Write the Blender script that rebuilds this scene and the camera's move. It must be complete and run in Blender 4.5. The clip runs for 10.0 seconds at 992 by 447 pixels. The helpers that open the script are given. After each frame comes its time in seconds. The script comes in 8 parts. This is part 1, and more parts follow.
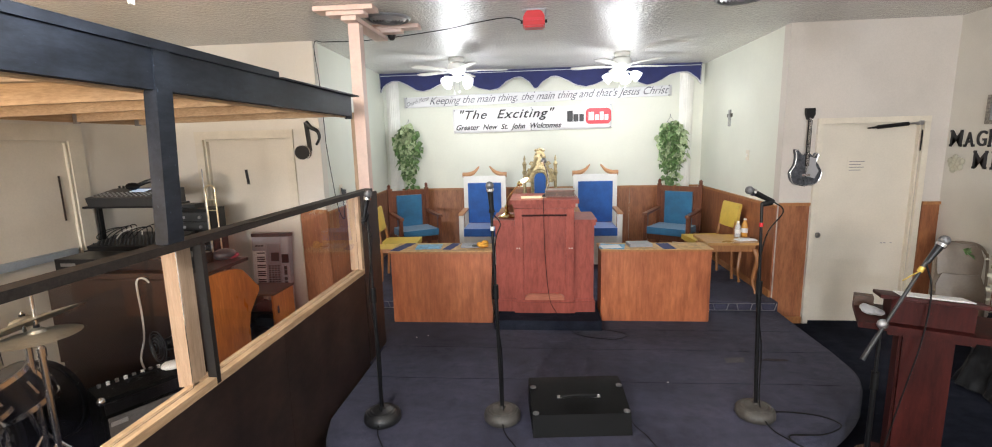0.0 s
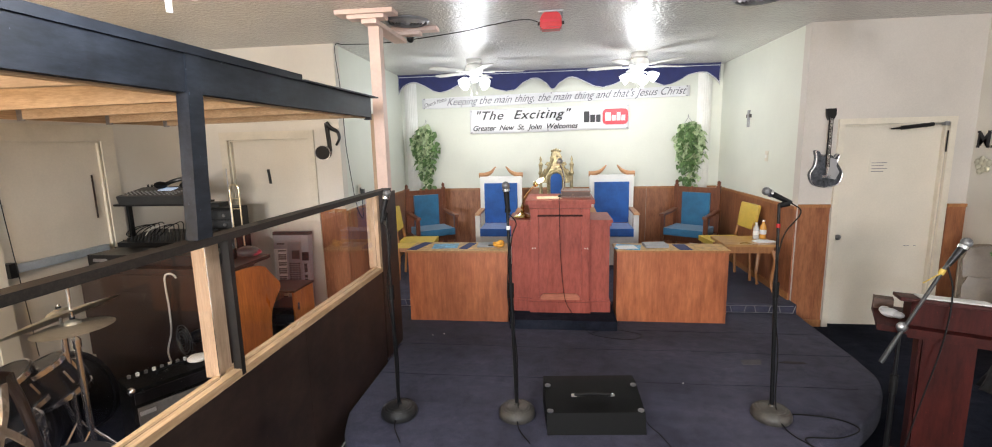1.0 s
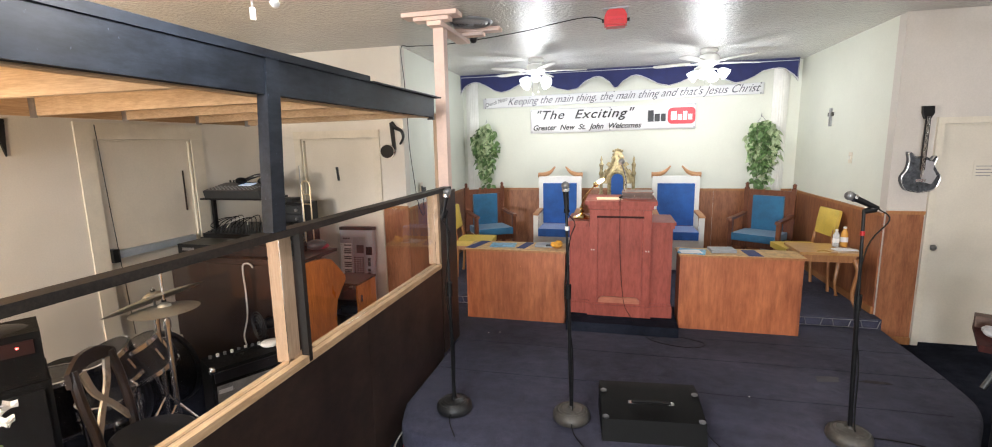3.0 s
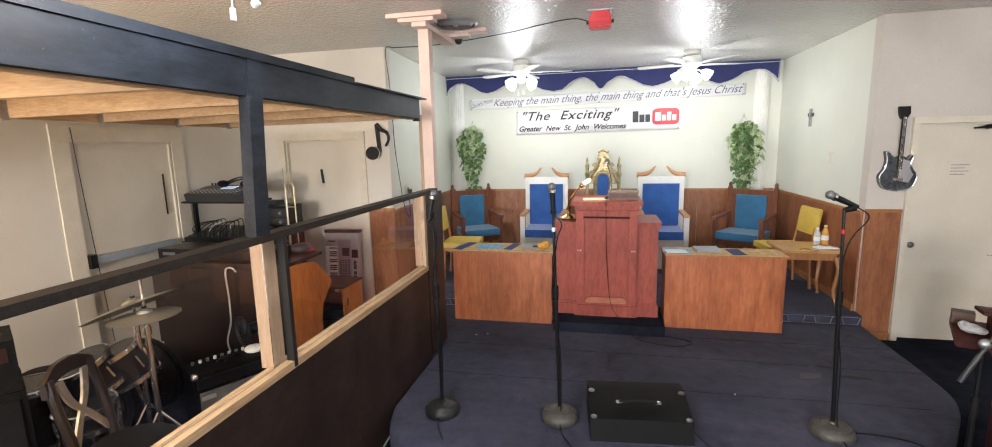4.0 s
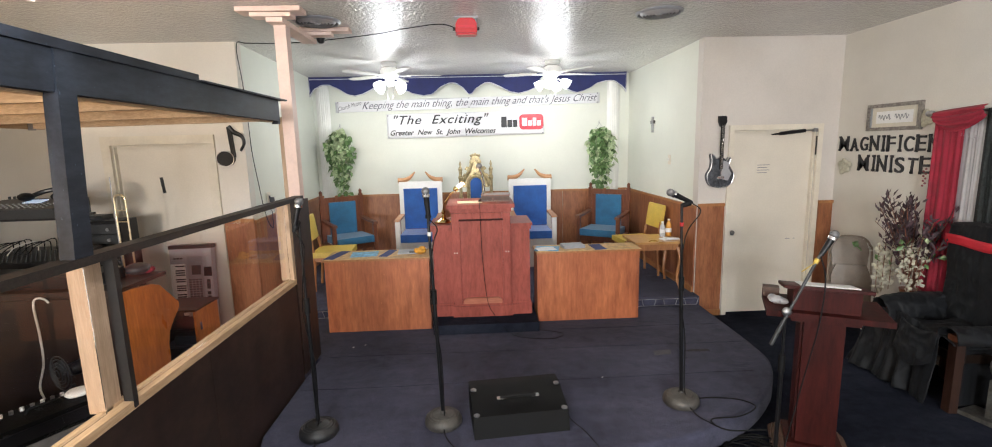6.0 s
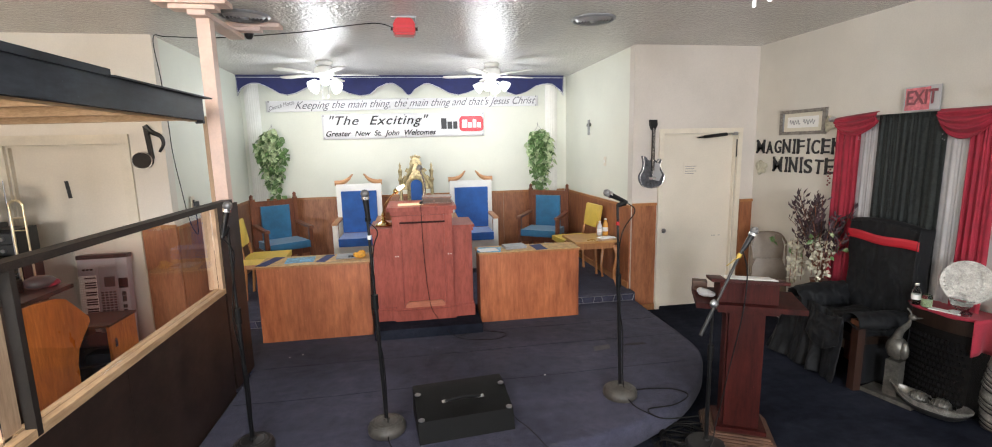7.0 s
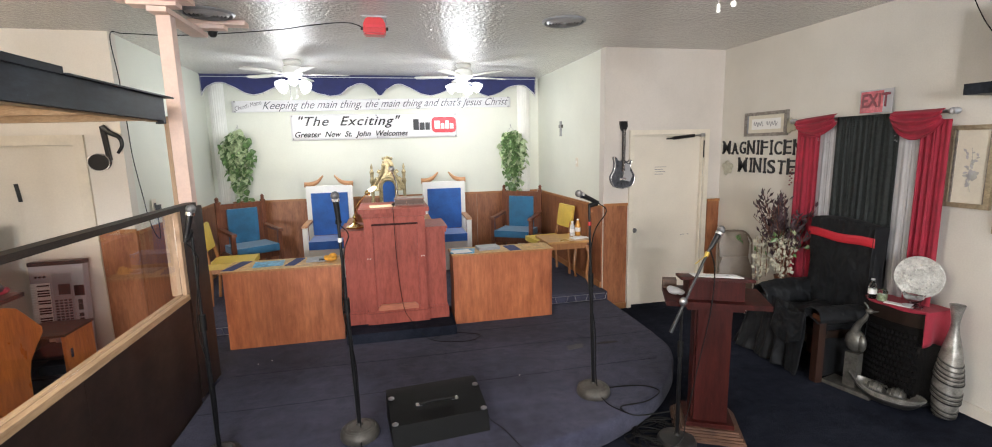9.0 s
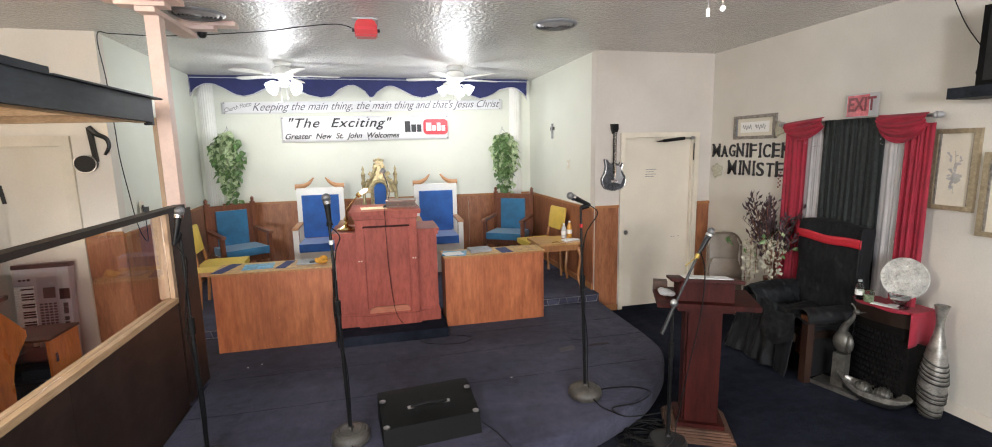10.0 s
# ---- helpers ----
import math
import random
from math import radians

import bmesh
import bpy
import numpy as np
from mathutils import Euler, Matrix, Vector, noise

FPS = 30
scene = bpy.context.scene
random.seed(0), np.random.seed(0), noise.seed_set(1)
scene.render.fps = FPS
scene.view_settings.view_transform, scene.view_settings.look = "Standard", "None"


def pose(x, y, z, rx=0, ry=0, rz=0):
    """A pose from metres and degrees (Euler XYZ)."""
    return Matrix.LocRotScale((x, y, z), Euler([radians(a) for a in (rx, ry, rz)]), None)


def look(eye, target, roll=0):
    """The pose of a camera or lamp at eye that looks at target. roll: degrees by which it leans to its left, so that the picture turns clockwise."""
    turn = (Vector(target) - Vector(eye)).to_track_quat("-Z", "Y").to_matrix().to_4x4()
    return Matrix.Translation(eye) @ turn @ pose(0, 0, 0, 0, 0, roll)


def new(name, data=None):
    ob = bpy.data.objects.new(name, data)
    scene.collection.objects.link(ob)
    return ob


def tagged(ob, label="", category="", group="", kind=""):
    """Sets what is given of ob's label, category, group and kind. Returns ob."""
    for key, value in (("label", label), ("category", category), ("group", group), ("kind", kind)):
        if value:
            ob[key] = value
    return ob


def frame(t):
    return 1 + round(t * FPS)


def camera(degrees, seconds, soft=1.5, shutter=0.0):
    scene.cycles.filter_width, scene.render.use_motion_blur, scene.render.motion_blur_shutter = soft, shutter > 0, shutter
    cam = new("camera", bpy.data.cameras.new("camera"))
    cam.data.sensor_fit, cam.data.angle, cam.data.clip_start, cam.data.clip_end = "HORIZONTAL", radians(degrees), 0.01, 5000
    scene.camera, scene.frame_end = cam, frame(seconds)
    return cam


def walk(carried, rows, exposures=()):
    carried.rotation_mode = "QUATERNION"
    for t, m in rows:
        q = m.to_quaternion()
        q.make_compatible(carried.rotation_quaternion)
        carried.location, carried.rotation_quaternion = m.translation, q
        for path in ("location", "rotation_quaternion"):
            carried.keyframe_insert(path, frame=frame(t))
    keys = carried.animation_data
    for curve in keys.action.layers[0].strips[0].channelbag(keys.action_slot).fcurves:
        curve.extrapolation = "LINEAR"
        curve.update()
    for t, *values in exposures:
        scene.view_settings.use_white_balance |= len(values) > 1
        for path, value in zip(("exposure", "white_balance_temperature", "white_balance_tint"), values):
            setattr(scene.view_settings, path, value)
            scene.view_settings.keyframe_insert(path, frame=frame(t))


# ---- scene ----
cam = camera(91.6, 10.0, soft=1.0)
PATH = [
    (0.0, -0.004, 0.035, 1.931, 5.29, -9.52, -1.34),
    (0.5, -0.001, 0.034, 1.931, 6.42, -9.44, -1.3),
    (1.0, 0.001, -0.008, 1.931, 7.22, -9.41, -1.29),
    (1.5, -0.004, -0.011, 1.93, 10.87, -9.39, -1.39),
    (2.0, -0.006, -0.01, 1.93, 13.29, -9.35, -1.19),
    (2.5, -0.002, -0.01, 1.93, 14.16, -9.33, -1.04),
    (2.7, -0.002, -0.01, 1.93, 14.29, -9.34, -1.05),
    (3.8, -0.004, -0.002, 1.932, 13.13, -9.21, -1.3),
    (4.0, -0.004, -0.002, 1.932, 12.57, -9.22, -1.32),
    (4.5, -0.006, 0.003, 1.929, 6.56, -9.15, -1.14),
    (5.0, 0.002, 0.004, 1.933, 1.19, -9.15, -1.23),
    (5.2, 0.002, 0.004, 1.933, 0.46, -9.13, -1.29),
    (6.3, 0.001, 0.0, 1.936, -3.82, -9.12, -1.42),
    (6.5, 0.001, 0.0, 1.936, -5.17, -9.14, -1.42),
    (7.0, -0.004, -0.001, 1.935, -9.3, -9.07, -1.21),
    (7.5, 0.001, 0.002, 1.934, -11.03, -9.03, -1.32),
    (8.0, 0.002, 0.002, 1.935, -11.77, -9.02, -1.34),
    (8.5, 0.003, 0.003, 1.935, -11.98, -9.03, -1.31),
    (9.0, 0.002, -0.0, 1.935, -12.44, -9.01, -1.22),
    (9.5, -0.001, -0.002, 1.936, -13.12, -8.89, -1.12),
    (10.0, -0.0, -0.002, 1.935, -13.45, -8.77, -1.09),
]
walk(cam, [(t, look((x, y, z), Vector((x, y, z)) + Vector((-math.sin(radians(yaw)) * math.cos(radians(pitch)), math.cos(radians(yaw)) * math.cos(radians(pitch)), math.sin(radians(pitch)))), roll))
           for t, x, y, z, yaw, pitch, roll in PATH])

# ---- world and large lights ----
world = bpy.data.worlds.new("world")
scene.world = world
world.use_nodes = True
world.node_tree.nodes["Background"].inputs[0].default_value = (0.02, 0.02, 0.022, 1)
world.node_tree.nodes["Background"].inputs[1].default_value = 0.3
scene.view_settings.exposure = 0.29


def bulb(name, x, y, z, watts, color, radius=0.06):
    data = bpy.data.lights.new(name, "POINT")
    data.energy, data.color, data.shadow_soft_size = watts, color, radius
    ob = new(name, data)
    ob.location = (x, y, z)
    return ob


COOL, WARM, REAR_TINT = (0.95, 1.0, 1.04), (0.95, 0.97, 1.02), (0.90, 0.98, 1.09)
CEIL = 2.99
ALCOVE_FANS = ((-1.03, 6.27), (1.015, 6.33))
# the last two are unseen, added to light the hall from behind
HALL_FANS = ((-0.93, 1.20), (1.427, 1.91), (2.0, -5.5), (-1.4, -5.5))
for fx, fy in ALCOVE_FANS:
    bulb("fan_bulb", fx, fy, 2.52, 27, COOL, 0.16)
for (fx, fy), watts in zip(HALL_FANS, (36, 3.5, 290, 500)):
    bulb("fan_bulb", fx, fy, 2.44, watts, WARM if fy > 0 else REAR_TINT, 0.10)
# warm fill added under the loft, out of view
bulb("loft_fill", -2.95, 0.60, 1.65, 82, (1.0, 0.74, 0.47), 0.05)
# added fill for the wall and ceiling above the loft deck
bulb("loft_top_fill", -2.7, 0.6, 2.74, 125, (1.0, 0.87, 0.70), 0.08)
# windows added behind the hall, unseen, to carry soft fill light
FILL_WINDOWS = (-2.4, 0.0, 2.4)
for wx, watts, blue in zip(FILL_WINDOWS, (330, 20, 10), (0.92, 0.95, 0.95)):
    data = bpy.data.lights.new("window_daylight", "AREA")
    data.shape, data.size, data.size_y, data.energy, data.color = "RECTANGLE", 1.3, 1.2, watts, (1.0, 0.5 + blue * 0.5, blue)
    ob = new("window_daylight", data)
    ob.matrix_basis = pose(wx, -8.02, 1.55, 90, 0, 0)

# ---- materials ----
def base_material(name, rough=0.6, metal=0.0):
    m = bpy.data.materials.new(name)
    m.use_nodes = True
    nt = m.node_tree
    bs = nt.nodes["Principled BSDF"]
    bs.inputs["Roughness"].default_value = rough
    bs.inputs["Metallic"].default_value = metal
    return m, nt, bs


def noise_node(nt, scale, stretch=(1, 1, 1), detail=6, rough=0.6):
    tc = nt.nodes.new("ShaderNodeTexCoord")
    mp = nt.nodes.new("ShaderNodeMapping")
    mp.inputs["Scale"].default_value = stretch
    nt.links.new(tc.outputs["Object"], mp.inputs["Vector"])
    n = nt.nodes.new("ShaderNodeTexNoise")
    n.inputs["Scale"].default_value, n.inputs["Detail"].default_value, n.inputs["Roughness"].default_value = scale, detail, rough
    nt.links.new(mp.outputs["Vector"], n.inputs["Vector"])
    return n


def ramp(nt, source, c0, c1, p0=0.35, p1=0.65):
    r = nt.nodes.new("ShaderNodeValToRGB")
    r.color_ramp.elements[0].position, r.color_ramp.elements[1].position = p0, p1
    r.color_ramp.elements[0].color, r.color_ramp.elements[1].color = (*c0, 1), (*c1, 1)
    nt.links.new(source, r.inputs["Fac"])
    return r


def mixed(nt, kind, fac, a, b):
    x = nt.nodes.new("ShaderNodeMix")
    x.data_type, x.blend_type = "RGBA", kind
    if isinstance(fac, float):
        x.inputs[0].default_value = fac
    else:
        nt.links.new(fac, x.inputs[0])
    nt.links.new(a, x.inputs[6])
    if isinstance(b, tuple):
        x.inputs[7].default_value = (*b, 1)
    else:
        nt.links.new(b, x.inputs[7])
    return x


def bump(nt, bs, source, strength, distance):
    bp = nt.nodes.new("ShaderNodeBump")
    bp.inputs["Strength"].default_value, bp.inputs["Distance"].default_value = strength, distance
    nt.links.new(source, bp.inputs["Height"])
    nt.links.new(bp.outputs["Normal"], bs.inputs["Normal"])
    return bp


def plain(name, color, rough=0.6, metal=0.0, vary=0.12, scale=6.0, grain=60.0, depth=0.001, strength=0.3, coat=0.0, sheen=0.0, spec=0.5):
    """Paint, plastic, metal or cloth: a colour with broad stains, fine grain and a fine relief."""
    m, nt, bs = base_material(name, rough, metal)
    big = noise_node(nt, scale)
    fine = noise_node(nt, grain, detail=3)
    dark = tuple(c * (1 - vary) for c in color)
    lite = tuple(min(1, c * (1 + vary)) for c in color)
    r = ramp(nt, big.outputs["Fac"], dark, lite)
    f = ramp(nt, fine.outputs["Fac"], (1 - vary,) * 3, (1, 1, 1))
    x = mixed(nt, "MULTIPLY", 1.0, r.outputs["Color"], f.outputs["Color"])
    nt.links.new(x.outputs[2], bs.inputs["Base Color"])
    rr = nt.nodes.new("ShaderNodeMapRange")
    rr.inputs["To Min"].default_value, rr.inputs["To Max"].default_value = max(0.03, rough - 0.1), min(1, rough + 0.1)
    nt.links.new(big.outputs["Fac"], rr.inputs["Value"])
    nt.links.new(rr.outputs["Result"], bs.inputs["Roughness"])
    bump(nt, bs, fine.outputs["Fac"], strength, depth)
    bs.inputs["Coat Weight"].default_value = coat
    bs.inputs["Sheen Weight"].default_value = sheen
    bs.inputs["Specular IOR Level"].default_value = spec
    return m


def wood(name, dark, lite, stretch=(14, 14, 1.2), rough=0.4, coat=0.2, knots=0.0, depth=0.0006, spec=0.5, stains=0.0):
    """Timber whose grain runs along the axis of the smallest stretch."""
    m, nt, bs = base_material(name, rough)
    n = noise_node(nt, 3.0, stretch, 8, 0.65)
    fine = noise_node(nt, 12.0, stretch, 4, 0.7)
    blot = noise_node(nt, 2.2)
    r = ramp(nt, n.outputs["Fac"], dark, lite, 0.3, 0.7)
    f = ramp(nt, fine.outputs["Fac"], (0.72, 0.70, 0.68), (1, 1, 1), 0.3, 0.6)
    x = mixed(nt, "MULTIPLY", 0.8, r.outputs["Color"], f.outputs["Color"])
    g = ramp(nt, blot.outputs["Fac"], (0.78, 0.74, 0.70), (1, 1, 1), 0.3, 0.6)
    y = mixed(nt, "MULTIPLY", 0.8, x.outputs[2], g.outputs["Color"])
    if stains:
        big = noise_node(nt, 1.3, (2.2, 2.2, 0.45), 5, 0.62)
        sp = ramp(nt, big.outputs["Fac"], (1, 1, 1), (0.34, 0.27, 0.24), 0.54, 0.72)
        y = mixed(nt, "MULTIPLY", stains, y.outputs[2], sp.outputs["Color"])
    if stains >= 0.7:
        dots = noise_node(nt, 75, (1, 1, 0.6), 2, 0.5)
        dp = ramp(nt, dots.outputs["Fac"], (0, 0, 0), (1, 1, 1), 0.73, 0.78)
        y = mixed(nt, "MIX", dp.outputs["Color"], y.outputs[2], tuple(min(1, 2.0 * c) for c in lite))
    if knots:
        tc, mp = nt.nodes.new("ShaderNodeTexCoord"), nt.nodes.new("ShaderNodeMapping")
        mp.inputs["Scale"].default_value = tuple(0.6 + 0.07 * q for q in stretch)
        vo = nt.nodes.new("ShaderNodeTexVoronoi")
        vo.inputs["Scale"].default_value = knots
        nt.links.new(tc.outputs["Object"], mp.inputs["Vector"])
        nt.links.new(mp.outputs["Vector"], vo.inputs["Vector"])
        kn = ramp(nt, vo.outputs["Distance"], (0.28, 0.22, 0.18), (1, 1, 1), 0.04, 0.11)
        y = mixed(nt, "MULTIPLY", 0.85, y.outputs[2], kn.outputs["Color"])
    nt.links.new(y.outputs[2], bs.inputs["Base Color"])
    rr = nt.nodes.new("ShaderNodeMapRange")
    rr.inputs["To Min"].default_value, rr.inputs["To Max"].default_value = max(0.05, rough - 0.12), rough + 0.15
    nt.links.new(blot.outputs["Fac"], rr.inputs["Value"])
    nt.links.new(rr.outputs["Result"], bs.inputs["Roughness"])
    bump(nt, bs, fine.outputs["Fac"], 0.25, depth)
    bs.inputs["Coat Weight"].default_value = coat
    bs.inputs["Coat Roughness"].default_value = 0.25
    bs.inputs["Specular IOR Level"].default_value = spec
    return m


def glowing(name, color, strength, base=(0.9, 0.9, 0.88)):
    m, nt, bs = base_material(name, 0.4)
    bs.inputs["Base Color"].default_value = (*base, 1)
    bs.inputs["Emission Color"].default_value = (*color, 1)
    bs.inputs["Emission Strength"].default_value = strength
    return m


def glass(name, rough=0.02, tint=(1, 1, 1), ior=1.45):
    m, nt, bs = base_material(name, rough)
    bs.inputs["Base Color"].default_value = (*tint, 1)
    bs.inputs["Transmission Weight"].default_value = 1.0
    bs.inputs["IOR"].default_value = ior
    return m


def carpet_material(name, dark, lite, scuffs=0.5, sheen=0.06, spec=0.15):
    """Low-pile carpet: broad soiling, trodden patches, tufts and lint."""
    m, nt, bs = base_material(name, 0.95)
    big, mid, fine = noise_node(nt, 1.1, detail=5), noise_node(nt, 11, detail=5, rough=0.7), noise_node(nt, 230, detail=2)
    trod = noise_node(nt, 2.6, (1.0, 2.6, 1.0), 6, 0.7)
    r = ramp(nt, big.outputs["Fac"], dark, lite, 0.3, 0.7)
    f = ramp(nt, fine.outputs["Fac"], (0.50, 0.50, 0.53), (1.4, 1.4, 1.35), 0.3, 0.7)
    x = mixed(nt, "MULTIPLY", 1.0, r.outputs["Color"], f.outputs["Color"])
    g = ramp(nt, mid.outputs["Fac"], (0.70, 0.70, 0.71), (1.24, 1.21, 1.19), 0.3, 0.7)
    y = mixed(nt, "MULTIPLY", 1.0, x.outputs[2], g.outputs["Color"])
    s = ramp(nt, trod.outputs["Fac"], (0.72, 0.72, 0.73), (1.22, 1.19, 1.16), 0.36, 0.66)
    y = mixed(nt, "MULTIPLY", scuffs, y.outputs[2], s.outputs["Color"])
    lint = noise_node(nt, 46, detail=2)
    lp = ramp(nt, lint.outputs["Fac"], (0, 0, 0), (1, 1, 1), 0.765, 0.80)
    y = mixed(nt, "MIX", lp.outputs["Color"], y.outputs[2], (0.15, 0.15, 0.16))
    nt.links.new(y.outputs[2], bs.inputs["Base Color"])
    add = nt.nodes.new("ShaderNodeMath")
    add.operation = "MULTIPLY_ADD"
    add.inputs[1].default_value = 3.0
    nt.links.new(mid.outputs["Fac"], add.inputs[0])
    nt.links.new(fine.outputs["Fac"], add.inputs[2])
    bump(nt, bs, add.outputs[0], 0.9, 0.005)
    bs.inputs["Sheen Weight"].default_value = sheen
    bs.inputs["Sheen Roughness"].default_value = 0.5
    bs.inputs["Specular IOR Level"].default_value = spec
    return m


def ceiling_material():
    m, nt, bs = base_material("textured_ceiling_paint", 0.2)
    big, lump, fine = noise_node(nt, 0.7), noise_node(nt, 38, detail=2, rough=0.5), noise_node(nt, 120, detail=2)
    r = ramp(nt, big.outputs["Fac"], (0.66, 0.645, 0.615), (0.75, 0.735, 0.70))
    nt.links.new(r.outputs["Color"], bs.inputs["Base Color"])
    bump(nt, bs, lump.outputs["Fac"], 1.0, 0.013)
    return m


